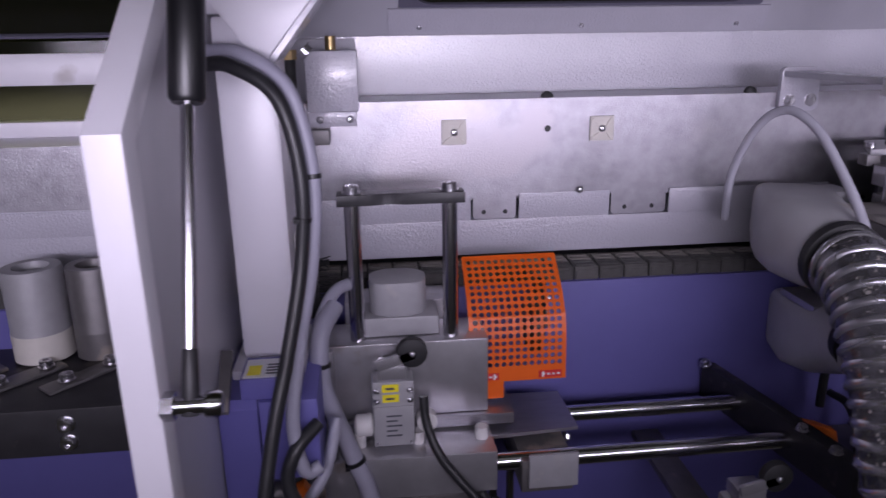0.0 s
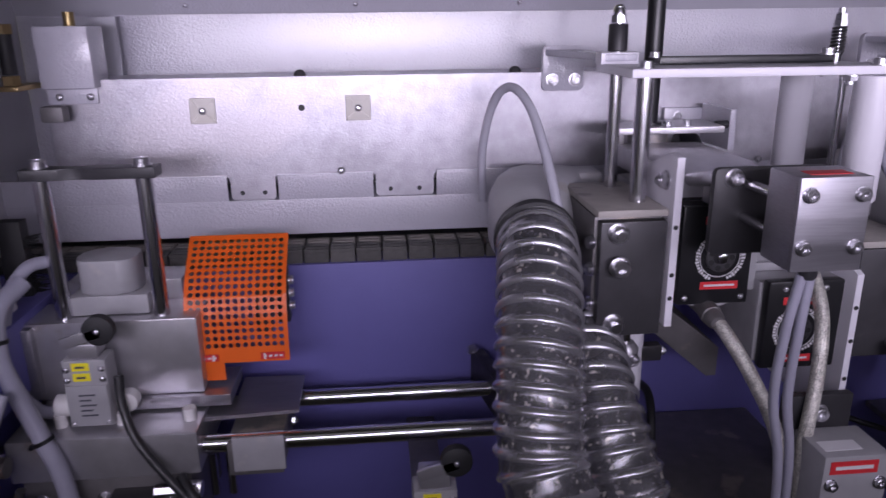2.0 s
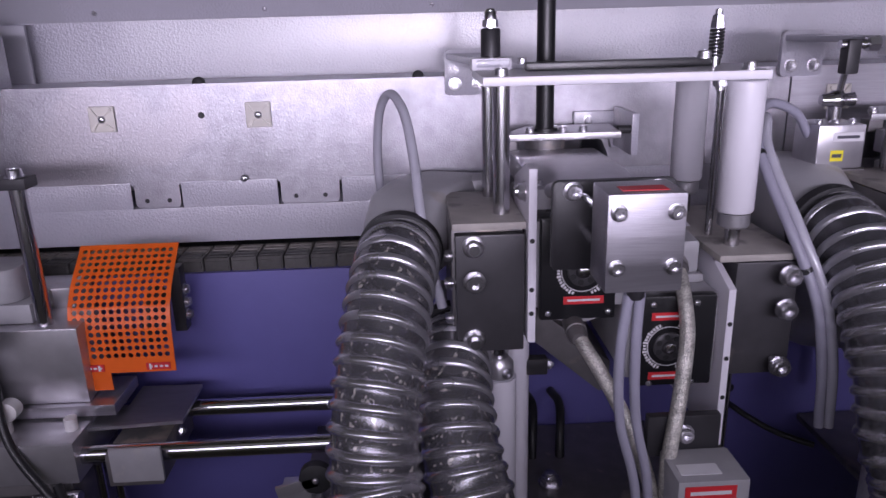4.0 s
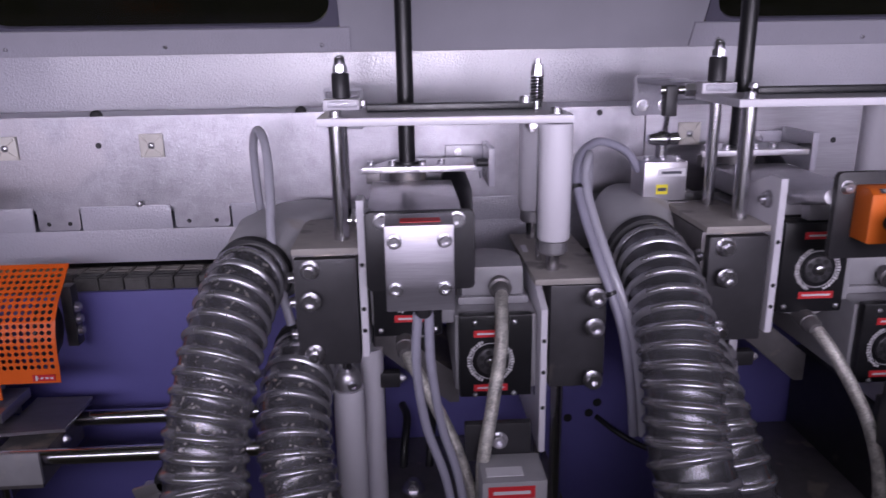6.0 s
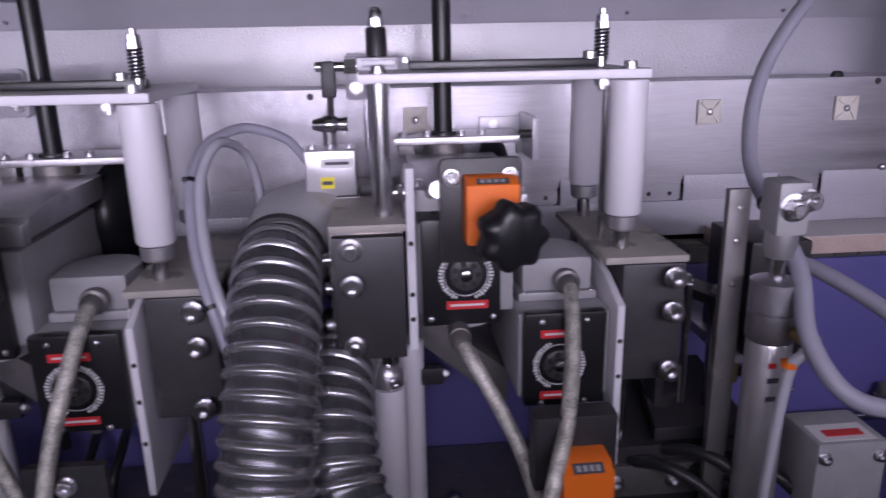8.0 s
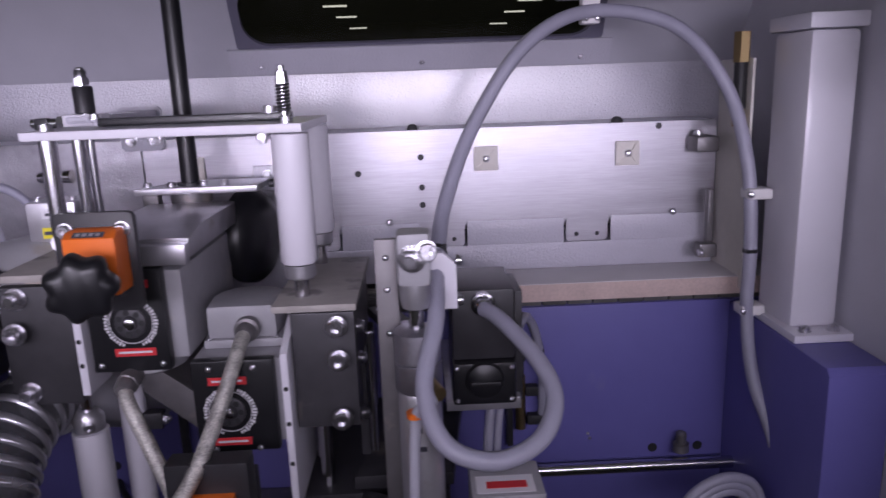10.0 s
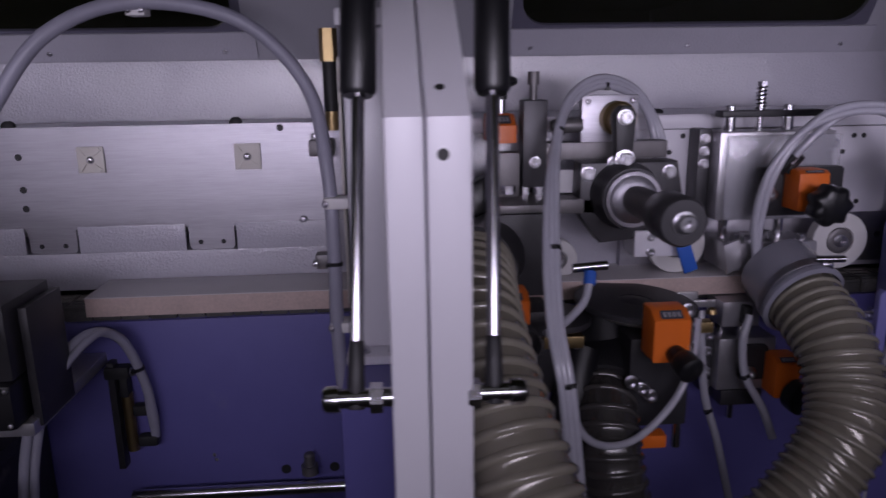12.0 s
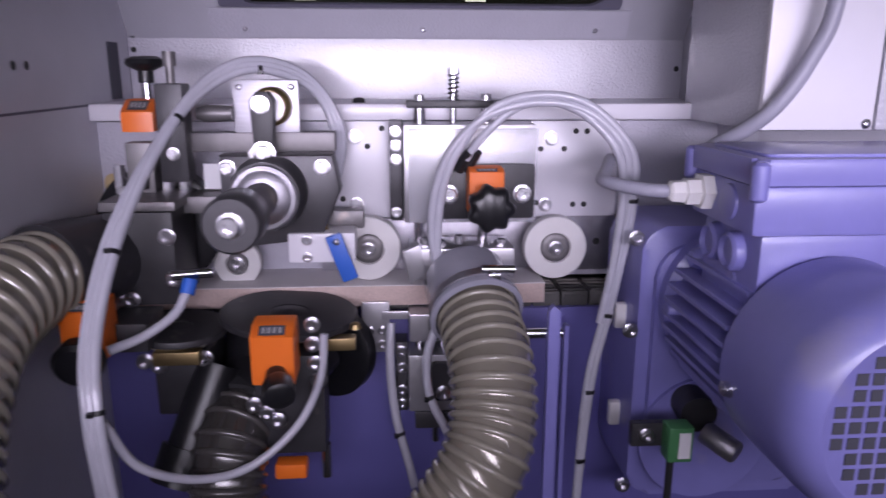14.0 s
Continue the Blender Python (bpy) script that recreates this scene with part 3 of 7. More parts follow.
base_block(1.546, 1.602, 0.598)
bb = base_block(-0.064, -0.034, 0.575)
part("beam", box(-0.0335, 0.012, 0.575, 0.799, 0.968, 1.038, 0.003), BLUE, bb)

# valve box and bracket at the left column's head
vb = thing("valve_cover", (0.027, 0.86, 1.229), "pale textured cover box with a brass stem above", "cover")
part("body", box(0.0, 0.053, 0.83, 0.874, 1.2285, 1.29, 0.002), PAINT, vb)
part("stem", rod((0.026, 0.86, 1.29), (0.026, 0.86, 1.304), 0.0055), BRASS, vb)
part("foot", box(0.0, 0.05, 0.842, 0.8465, 1.212, 1.2275, 0.001), PAINT, vb)
for x in (0.012, 0.043):
    bolt(vb, (x, 0.842, 1.2195), r=0.0042, kind="screw")
part("stop", box(-0.001, 0.022, 0.818, 0.835, 1.196, 1.212, 0.003), STEEL, vb, "small grey rubber stop")
part("rear_plate", box(-0.04, 0.051, 0.925, 0.93, 1.125, 1.30, 0.001), PAINT_SHADED, vb)
sp = thing("spring_valve", (-0.013, 0.80, 1.24), "black threaded valve between brass nuts", "valve")
part("body", rod((-0.013, 0.80, 1.245), (-0.013, 0.80, 1.283), 0.007), RUBBER, sp)
part("nut", turned((-0.013, 0.80, 1.235), (0, 0, 1), [(0, 0.009), (0.009, 0.009)], 6), BRASS, sp)
part("nut", turned((-0.013, 0.80, 1.283), (0, 0, 1), [(0, 0.009), (0.009, 0.009)], 6), BRASS, sp)
part("bracket", box(-0.022, -0.004, 0.79, 0.85, 1.2295, 1.2345, 0.001), BRASS, sp)
hb = thing("head_bracket", (-0.01, 0.64, 1.30), "white folded head bracket with a hex bolt", "bracket")
part("plate", slab([(-0.06, 1.345), (0.005, 1.345), (0.035, 1.345), (-0.012, 1.288), (-0.018, 1.29)], 0.62, 0.628, "y", 0.001), WHITE, hb)
part("flange", slab([(0.039, 1.345), (0.035, 1.345), (-0.012, 1.288), (-0.008, 1.285)], 0.628, 0.70, "y"), PAINT, hb)
bolt(hb, (0.012, 0.66, 1.296), (0.7, 0, -0.7), 0.006)

# sensor box on the base, and cables by the column
s = thing("sensor_box", (-0.026, 0.60, 1.038), "dark violet sensor box with a white and yellow label", "sensor")
part("body", box(-0.046, 0.0, 0.578, 0.618, 1.0385, 1.056, 0.0015), BLUE, s)
part("label", box(-0.044, -0.002, 0.580, 0.612, 1.0561, 1.0566, 0), LABEL, s, "white label")
part("sticker", box(-0.041, -0.031, 0.584, 0.600, 1.0567, 1.0571, 0), YELLOW, s, "yellow sticker")
for k in range(4):
    part("print", box(-0.027, -0.006 - 0.004 * (k % 2), 0.585 + k * 0.005, 0.587 + k * 0.005, 1.0567, 1.057, 0), INK, s)
lv = thing("hinged_clip", (-0.058, 0.585, 1.038), "dark steel clip on the violet base", "clip")
part("arm", box(-0.0045, 0.0045, -0.026, 0.026, -0.003, 0.003, 0.001, turn=Matrix.Rotation(radians(38), 3, "X")), STEEL, lv)
lv.children[0].location = (0, 0, 0)
lv.children[0].data.transform(Matrix.Translation((-0.058, 0.585, 1.052)))

cable("black_hose", [(-0.052, 0.60, 1.288), (-0.03, 0.585, 1.287), (0.0, 0.575, 1.265), (0.012, 0.57, 1.21), (0.008, 0.565, 1.15), (-0.004, 0.55, 1.09), (-0.018, 0.53, 1.03), (-0.028, 0.51, 0.96), (-0.03, 0.5, 0.85)],
      0.0052, CABLE_BK, "black rubber hose bowing down beside the column", ties=(0.3, 0.72))
cable("grey_hose", [(-0.052, 0.615, 1.296), (-0.025, 0.602, 1.294), (0.006, 0.59, 1.27), (0.019, 0.585, 1.21), (0.015, 0.58, 1.15), (0.003, 0.57, 1.09), (-0.006, 0.56, 1.03), (0.0, 0.56, 0.985), (0.012, 0.565, 0.985)],
      0.0055, CABLE, "grey hose bowing down beside the column", ties=(0.36,))
for z in (1.135, 1.07):
    pl = thing("pipe_clip", (0.0, 0.69, z), "small white clip screwed to the column", "clip", "white clips")
    part("plate", box(-0.0055, -0.002, 0.655, 0.67, z - 0.012, z + 0.012, 0.002), NYLON, pl)
    bolt(pl, (-0.002, 0.662, z), (1, 0, 0), 0.0028, "screw")

# ---- the bay beyond the left partition ----
bed = thing("roller_bed", (-0.4, 0.72, 0.95), "black steel bed plate with slotted clamps and bolts", "bed plate")
part("plate", box(XL, -0.13, 0.66, 0.80, 0.952, 0.998, 0.002), BLACKOX, bed)
for x in (-0.33, -0.275, -0.215):
    bm = box(-0.011, 0.011, -0.04, 0.04, 0, 0.003, 0.001, turn=Matrix.Rotation(radians(-42), 3, "Z"))
    bmesh.ops.translate(bm, verts=bm.verts, vec=(x, 0.722, 0.9985))
    part("clamp_strip", bm, STEEL, bed)
    bolt(bed, (x - 0.012, 0.708, 1.003), (0, 0, 1), 0.0062)
    bolt(bed, (x + 0.017, 0.74, 1.003), (0, 0, 1), 0.0062)
for x in (-0.285, -0.213, -0.142):
    for z in (0.984, 0.966):
        bolt(bed, (x, 0.66, z), r=0.0062)
for x, r, mat in ((-0.272, 0.028, CASTGREY), (-0.214, 0.026, STEEL)):
    g = thing("press_roller", (x, 0.775, 1.001), "grey steel pressure roller with a hollow top", "roller", "pressure rollers")
    part("drum", turned((x, 0.775, 1.001), (0, 0, 1), [(0, r * 0.95), (0.004, r), (0.03, r), (0.031, r * 0.985), (0.09, r * 0.985), (0.093, r * 0.95), (0.093, r * 0.6), (0.085, r * 0.55), (0.085, 0)], 32), mat, g)
    part("collar", turned((x, 0.775, 1.001), (0, 0, 1), [(0, r * 1.005), (0.028, r * 1.005)], 32), PAD if mat is CASTGREY else STEEL, g)
lw = thing("window_5", (-0.45, 0.945, 1.235), "low dark window strip between white rails", "window", kind="structure")
part("pane", box(XL, -0.075, 0.943, 0.947, 1.216, 1.2545, 0), GLASS, lw)
part("window_frame", box(XL, -0.075, 0.938, 0.9475, 1.2545, 1.289, 0.001), WHITE, lw)
part("pane", box(XL, -0.075, 0.943, 0.947, 1.289, 1.302, 0), GLASS, lw)
part("window_sill", box(XL, -0.075, 0.925, 0.9475, 1.198, 1.2155, 0.001), WHITE, lw)


# ---- scraper unit with the orange guard ----
u = thing("scraper_unit", (0.08, 0.7, 0.9), "aluminium scraper unit on a slide with two dark guide posts", "machine unit")
part("body", box(0.003, 0.165, 0.686, 0.74, 0.953, 1.03, 0.002), ALU, u)
part("shelf", box(0.02, 0.19, 0.68, 0.74, 0.941, 0.9525, 0.001), BRUSHED, u)
part("front_plate", box(-0.004, 0.02, 0.678, 0.72, 0.958, 1.028, 0.003), BRUSHED, u)
part("rear_block", box(0.03, 0.14, 0.742, 0.785, 1.0, 1.05, 0.002), ALU, u)
part("motor_foot", box(0.048, 0.12, 0.70, 0.745, 1.0305, 1.05, 0.003), CASTGREY, u)
part("cap", slab(rounded(0.055, 0.109, 0.702, 0.748, 0.016), 1.05, 1.083, "z", 0.003), CASTGREY, u, "grey cast cap")
for x in (0.043, 0.131):
    part("guide_post", rod((x, 0.70, 1.03), (x, 0.70, 1.161), 0.0072), CHROME, u, "dark polished post")
    bolt(u, (x, 0.70, 1.171), (0, 0, 1), 0.0068)
bm = slab([(0.03, 0.689), (0.06, 0.689), (0.07, 0.694), (0.082, 0.694), (0.09, 0.689), (0.144, 0.689), (0.144, 0.711), (0.09, 0.711), (0.08, 0.705), (0.066, 0.705), (0.058, 0.711), (0.03, 0.711)], 1.161, 1.171, "z", 0.001)
part("yoke", bm, BLACKOX, u)
part("carriage", box(0.0, 0.166, 0.638, 0.76, 0.896, 0.938, 0.002), ALU, u)
part("carriage_lower", box(0.005, 0.155, 0.645, 0.75, 0.82, 0.8955, 0.002), STEEL, u)
for x in (0.02, 0.075, 0.135):
    bolt(u, (x, 0.645, 0.872), r=0.005)
    part("stop_stud", rod((x + 0.02, 0.664, 0.938), (x + 0.02, 0.664, 0.950), 0.006), NYLON, u)
part("side_block", box(0.19, 0.24, 0.642, 0.74, 0.888, 0.922, 0.0015), STEEL, u)
part("angle_plate", box(0.196, 0.243, 0.6375, 0.6415, 0.895, 0.93, 0.001), CASTGREY, u)
bolt(u, (0.244, 0.69, 0.915), (1, 0, 0), 0.004, "hex_bolt")
bolt(u, (0.2435, 0.69, 0.893), (1, 0, 0), 0.006, "hex_bolt")
for x in (0.168, 0.185):
    part("threaded_stud", rod((x, 0.672, 0.85), (x, 0.672, 0.895), 0.004), CHROME, u)
part("table_plate", slab([(0.145, 0.668), (0.253, 0.676), (0.252, 0.748), (0.19, 0.75), (0.19, 0.71), (0.165, 0.71), (0.165, 0.69), (0.147, 0.69)], 0.931, 0.9345, "z"), BRUSHED, u, "thin bent table plate")
part("clamp_body", box(0.228, 0.240, 0.762, 0.778, 0.99, 1.06, 0.001), BLACKOX, u)
part("cutter", turned((0.215, 0.74, 1.018), (1, 0, 0), [(0, 0.028), (0.003, 0.031), (0.008, 0.031), (0.010, 0.026), (0.012, 0.010), (0.013, 0)], 32), DARKBLOCK, u, "dark round cutter")
for z in (1.046, 1.032, 1.018):
    bolt(u, (0.240, 0.77, z - 0.012), (1, 0, 0), 0.0048)

# perforated guard
GX0, GX1 = 0.149, 0.2455
GUARD = [(0.758, 1.088), (0.722, 1.058), (0.708, 1.04), (0.703, 1.02), (0.700, 0.976)]


def guard_point(x, s, out=0.0):
    ls = [(Vector(b) - Vector(a)).length for a, b in zip(GUARD, GUARD[1:])]
    for (a, b), k in zip(zip(GUARD, GUARD[1:]), ls):
        if s <= k or b is GUARD[-1]:
            q = Vector(a).lerp(Vector(b), s / k)
            return Vector((x, q.x, q.y))
        s -= k


bm = bmesh.new()
COLS, ROWS, total = 13, 16, sum((Vector(b) - Vector(a)).length for a, b in zip(GUARD, GUARD[1:]))
mx, top, low = 0.003, 0.004, 0.014
cw, ch = (GX1 - GX0 - 2 * mx) / COLS, (total - top - low) / ROWS
grid = {}


def guard_vert(x, s):
    key = (round(x, 6), round(s, 6))
    if key not in grid:
        grid[key] = bm.verts.new(guard_point(x, s))
    return grid[key]


for i in range(COLS):
    for j in range(ROWS):
        cx, cs = GX0 + mx + (i + 0.5) * cw, top + (j + 0.5) * ch
        out, inn = [], []
        for k in range(8):
            a = radians(45 * k)
            sx, ss = round(math.cos(a) / max(abs(math.cos(a)), abs(math.sin(a))), 3), round(math.sin(a) / max(abs(math.cos(a)), abs(math.sin(a))), 3)
            out.append(guard_vert(cx + sx * cw / 2, cs + ss * ch / 2))
            inn.append(bm.verts.new(guard_point(cx + 0.0026 * math.cos(a), cs + 0.0026 * math.sin(a))))
        for k in range(8):
            bm.faces.new((out[k], out[(k + 1) % 8], inn[(k + 1) % 8], inn[k]))
for x0, x1, s0, s1 in ((GX0, GX0 + mx, 0, total), (GX1 - mx, GX1, 0, total), (GX0 + mx, GX1 - mx, 0, top), (GX0 + mx, GX1 - mx, total - low, total)):
    n = 14
    for k in range(n):
        a, b = s0 + (s1 - s0) * k / n, s0 + (s1 - s0) * (k + 1) / n
        bm.faces.new([bm.verts.new(guard_point(x, s)) for x, s in ((x0, a), (x1, a), (x1, b), (x0, b))])
bm.faces.new([bm.verts.new((x, 0.700, z)) for x, z in ((GX0, 0.976), (GX0 + 0.034, 0.976), (GX0 + 0.034, 0.958), (GX0 + 0.001, 0.958))])
guard = thing("perforated_guard", (0.2, 0.70, 0.958), "orange perforated sheet guard bent over the cutter", "guard")
g = part("sheet", bm, ORANGE, guard, smooth=0)
mod = g.modifiers.new("thickness", "SOLIDIFY")
mod.thickness, mod.offset = 0.0012, 0
for x, z in ((0.158, 1.003), (0.159, 0.965)):
    bolt(guard, (x, 0.6995, z), r=0.0045)
for x in (0.155, 0.218):
    part("red_sticker", box(x, x + 0.023, 0.6985, 0.6992, 0.9785, 0.9855, 0), RED, guard, "red sticker")
    for k in range(4):
        part("print", box(x + 0.003 + k * 0.005, x + 0.006 + k * 0.005, 0.6981, 0.6984, 0.981, 0.983, 0), PALE, guard)
    part("print", box(x + 0.0175 if x < 0.2 else x + 0.003, x + 0.0195 if x < 0.2 else x + 0.005, 0.698, 0.6983, 0.979, 0.985, 0), PALE, guard)


def limit_switch(x, y, z, label):
    """A die-cast limit switch with a roller lever; x, y, z: the lower left of its front."""
    s = thing("limit_switch", (x, y, z), label, "limit switch", "limit switches")
    part("body", box(x, x + 0.038, y, y + 0.025, z, z + 0.066, 0.003), CASTGREY, s)
    part("cover_edge", box(x + 0.001, x + 0.037, y - 0.002, y, z + 0.002, z + 0.042, 0.001), CASTGREY, s)
    part("head", box(x + 0.006, x + 0.032, y + 0.002, y + 0.024, z + 0.0665, z + 0.08, 0.002), ALU, s)
    for k in (0.047, 0.057):
        part("yellow_label", box(x + 0.009, x + 0.024, y - 0.0006, y - 0.0001, z + k - 0.001, z + k + 0.0065, 0), YELLOW, s, "yellow label")
        part("print", box(x + 0.012, x + 0.02, y - 0.0009, y - 0.0007, z + k + 0.0015, z + k + 0.0035, 0), INK, s)
    for k in range(5):
        part("print", box(x + 0.012, x + 0.026 - 0.004 * (k % 2), y - 0.0024, y - 0.0021, z + 0.012 + k * 0.005, z + 0.0135 + k * 0.005, 0), INK, s)
    for dx in (0.004, 0.034):
        bolt(s, (x + dx, y, z + 0.057), r=0.003, kind="screw")
        bolt(s, (x + dx, y, z + 0.047), r=0.003, kind="screw")
    bolt(s, (x + 0.004, y - 0.002, z + 0.005), r=0.002, kind="screw")
    bolt(s, (x + 0.034, y - 0.002, z + 0.005), r=0.002, kind="screw")
    arm = box(-0.018, 0.018, -0.002, 0.002, -0.005, 0.005, 0.001, turn=Matrix.Rotation(radians(-16), 3, "Y"))
    bmesh.ops.translate(arm, verts=arm.verts, vec=(x + 0.022, y - 0.002, z + 0.088))
    part("lever", arm, ALU, s)
    part("lever_roller", turned((x + 0.037, y + 0.006, z + 0.094), (0, -1, 0), [(0, 0.0125), (0.001, 0.0135), (0.009, 0.0135), (0.01, 0.012)], 24), RUBBER, s, "black rubber roller")
    bolt(s, (x + 0.037, y - 0.0045, z + 0.094), r=0.003, kind="screw")
    return s


limit_switch(0.0535, 0.652, 0.942, "grey die-cast limit switch with yellow labels on the scraper unit")
sw = limit_switch(0.357, 0.566, 0.846, "grey die-cast limit switch with yellow labels by the guide rails")
part("mount", box(0.36, 0.392, 0.57, 0.802, 0.838, 0.8462, 0.001), STEEL, sw)
cable("switch_cable", [(0.10, 0.655, 0.99), (0.102, 0.648, 0.965), (0.115, 0.635, 0.935), (0.145, 0.62, 0.90), (0.175, 0.61, 0.865), (0.20, 0.6, 0.82)], 0.0042, CABLE_BK, "black cable leaving the limit switch")
cable("grey_conduit", [(0.024, 0.675, 1.075), (0.012, 0.650, 1.058), (0.011, 0.640, 1.02), (0.021, 0.637, 0.985), (0.035, 0.634, 0.945), (0.049, 0.63, 0.90), (0.06, 0.625, 0.8)], 0.0082, CABLE, "thick grey cable hanging over the scraper unit", ties=(0.2, 0.52))
cable("grey_conduit", [(0.038, 0.70, 1.086), (0.024, 0.685, 1.084), (0.011, 0.672, 1.062), (0.003, 0.668, 1.024), (0.005, 0.668, 0.978), (0.02, 0.668, 0.953), (0.036, 0.67, 0.948)], 0.0058, CABLE, "grey cable looping beside the scraper unit")
vg = thing("cable_gland", (0.05, 0.66, 0.957), "white nylon cable gland beside the limit switch", "gland")
part("body", turned((0.036, 0.668, 0.957), (1, 0, 0), [(0, 0.008), (0.002, 0.0105), (0.016, 0.0105), (0.017, 0.009), (0.022, 0.009)], 20), NYLON, vg)
part("nut", turned((0.103, 0.668, 0.962), (0, -1, 0), [(0, 0.0095), (0.012, 0.0095), (0.013, 0.007)], 20), NYLON, vg)
br = thing("brush_strip", (-0.002, 0.74, 1.02), "black bristle strip beside the column", "brush")
bm = box(-0.014, 0.008, 0.72, 0.735, 1.045, 1.118, 0.001)
rng = random.Random(4)
for k in range(70):
    z = 1.048 + 0.055 * rng.random()
    rod((-0.004, 0.722 + 0.012 * rng.random(), z), (0.012 + 0.008 * rng.random(), 0.715 + 0.02 * rng.random(), z + rng.uniform(-0.006, 0.006)), 0.0006, seg=4, bm=bm)
part("bristles", bm, RUBBER, br)

# slide rails and their end clamp
for y, z, x0, label in ((0.73, 0.917, -0.03, "polished dark guide rail"), (0.655, 0.9155, -0.05, "polished dark guide rail")):
    solo("guide_rail", rod((x0, y, z), (0.465, y, z), 0.0085, seg=28), CHROME, (0.2, y, z), label, "rail", "guide rails of the scraper unit")
cl = thing("rail_clamp", (0.46, 0.70, 0.90), "black flat clamp arm across the rail ends", "clamp")
bm = slab([(0.435, 0.79), (0.45, 0.79), (0.492, 0.58), (0.474, 0.576)], 0.893, 0.935, "z", 0.002)
part("arm", bm, BLACKOX, cl)
bolt(cl, (0.437, 0.785, 0.935), (-0.4, 0, 1), 0.0055)
for y in (0.60, 0.64):
    bolt(cl, (0.472 - (y - 0.6) * 0.2, y, 0.935), (0, 0, 1), 0.005)


def orange_lever(x, y, z, turn):
    h = thing("clamp_handle", (x, y, z), "orange plastic clamping lever", "handle", "orange clamping levers")
    bm = slab([(-0.008, -0.010), (0.012, -0.012), (0.034, -0.004), (0.042, -0.014), (0.047, -0.010), (0.040, 0.006), (0.014, 0.012), (-0.006, 0.014)], -0.008, 0.008, "y", 0.002)
    bm.transform(Matrix.Translation((x, y, z)) @ Matrix.Rotation(radians(turn), 4, "Y") @ Matrix.Scale(0.75, 4))
    part("grip", bm, ORANGEP, h)
    part("hub", turned((x, y + 0.012, z), (0, -1, 0), [(0, 0.008), (0.003, 0.009), (0.004, 0.006)], 16), BLACKOX, h)
    return h


orange_lever(0.478, 0.655, 0.924, 10)
orange_lever(-0.012, 0.60, 0.938, 55)
ag = thing("adjusting_rods", (-0.02, 0.62, 0.9), "dusty steel adjusting rods under the violet base", "rods")
part("thick_rod", rod((-0.055, 0.62, 0.925), (0.01, 0.62, 0.925), 0.009), STEEL, ag)
part("thin_rod", rod((-0.055, 0.61, 0.895), (0.02, 0.61, 0.895), 0.005), CHROME, ag)
part("nut", turned((-0.058, 0.62, 0.925), (1, 0, 0), [(0, 0.013), (0.01, 0.013)], 6), STEEL, ag)
part("lever_arm", rod((0.01, 0.60, 0.87), (0.028, 0.6, 0.915), 0.004), BLACKOX, ag)

# loose cables round the violet base
cable("black_cable", [(0.012, 0.57, 1.02), (-0.004, 0.555, 1.008), (-0.012, 0.548, 0.985), (-0.002, 0.545, 0.962), (0.022, 0.55, 0.955)], 0.0055, CABLE_BK, "short black cable bent at the sensor")
cable("grey_cable", [(0.024, 0.61, 1.00), (0.014, 0.59, 0.965), (-0.006, 0.575, 0.935), (-0.02, 0.57, 0.88), (-0.022, 0.57, 0.8)], 0.005, CABLE, "grey cable dropping behind the lever")
cable("black_cable", [(0.15, 0.63, 0.90), (0.165, 0.615, 0.885), (0.19, 0.605, 0.862), (0.22, 0.60, 0.83)], 0.0045, CABLE_BK, "black cable under the table plate")
vf = thing("push_fitting", (0.075, 0.625, 0.85), "black push-in fittings with zinc bolts below the carriage", "fitting")
part("block", box(0.085, 0.125, 0.62, 0.644, 0.848, 0.882, 0.002), BLACKOX, vf)
bolt(vf, (0.096, 0.62, 0.866), r=0.0062)
bolt(vf, (0.114, 0.62, 0.86), r=0.005)
part("hex_rod", turned((0.125, 0.632, 0.884), (1, 0, 0), [(0, 0.0055), (0.03, 0.0055), (0.03, 0.008), (0.042, 0.008)], 6), BOLT, vf)


# ---- trimming units: two linked motors on slide blocks ----
def fan_dial(parent, x, y, z, r=0.0195):
    """A motor's black end plate carries a printed ring, a hub and two red strips."""
    bm = bmesh.new()
    for k in range(46):
        a = 2 * math.pi * (k + 0.5) / 46
        if abs(math.sin(a)) < 0.93:
            w, h = 0.0009, 0.0012 + 0.0006 * ((k * 7) % 3 == 0)
            d, e = Vector((math.cos(a), 0, math.sin(a))), Vector((-math.sin(a), 0, math.cos(a)))
            c = Vector((x, y, z)) + d * r
            front = [bm.verts.new(c + d * u * h + e * v * w + Vector((0, -0.0004, 0))) for u, v in ((-1, -1), (1, -1), (1, 1), (-1, 1))]
            bm.faces.new(front)
    part("ring_print", bm, PALE, parent, "printed pale ring", smooth=0)
    part("ring_line", turned((x, y + 0.0001, z), (0, -1, 0), [(0, r - 0.0022), (0.0004, r - 0.0022), (0.0004, r - 0.0028), (0, r - 0.0028)], 40), PALE, parent)
    bm = turned((x, y, z), (0, -1, 0), [(0, 0.0125), (0.0015, 0.0125), (0.0022, 0.0115), (0.0022, 0.006), (0.004, 0.005), (0.004, 0)], 24)
    part("fan_cap", bm, DARKBLOCK, parent)
    for k in range(7):
        a = 2 * math.pi * k / 7
        bolt(parent, (x + 0.009 * math.cos(a), y - 0.0022, z + 0.009 * math.sin(a)), r=0.0024, kind="hole")
    part("shaft_end", turned((x, y - 0.004, z), (0, -1, 0), [(0, 0.0042), (0.0015, 0.0042), (0.002, 0.003)], 14), CHROME, parent)


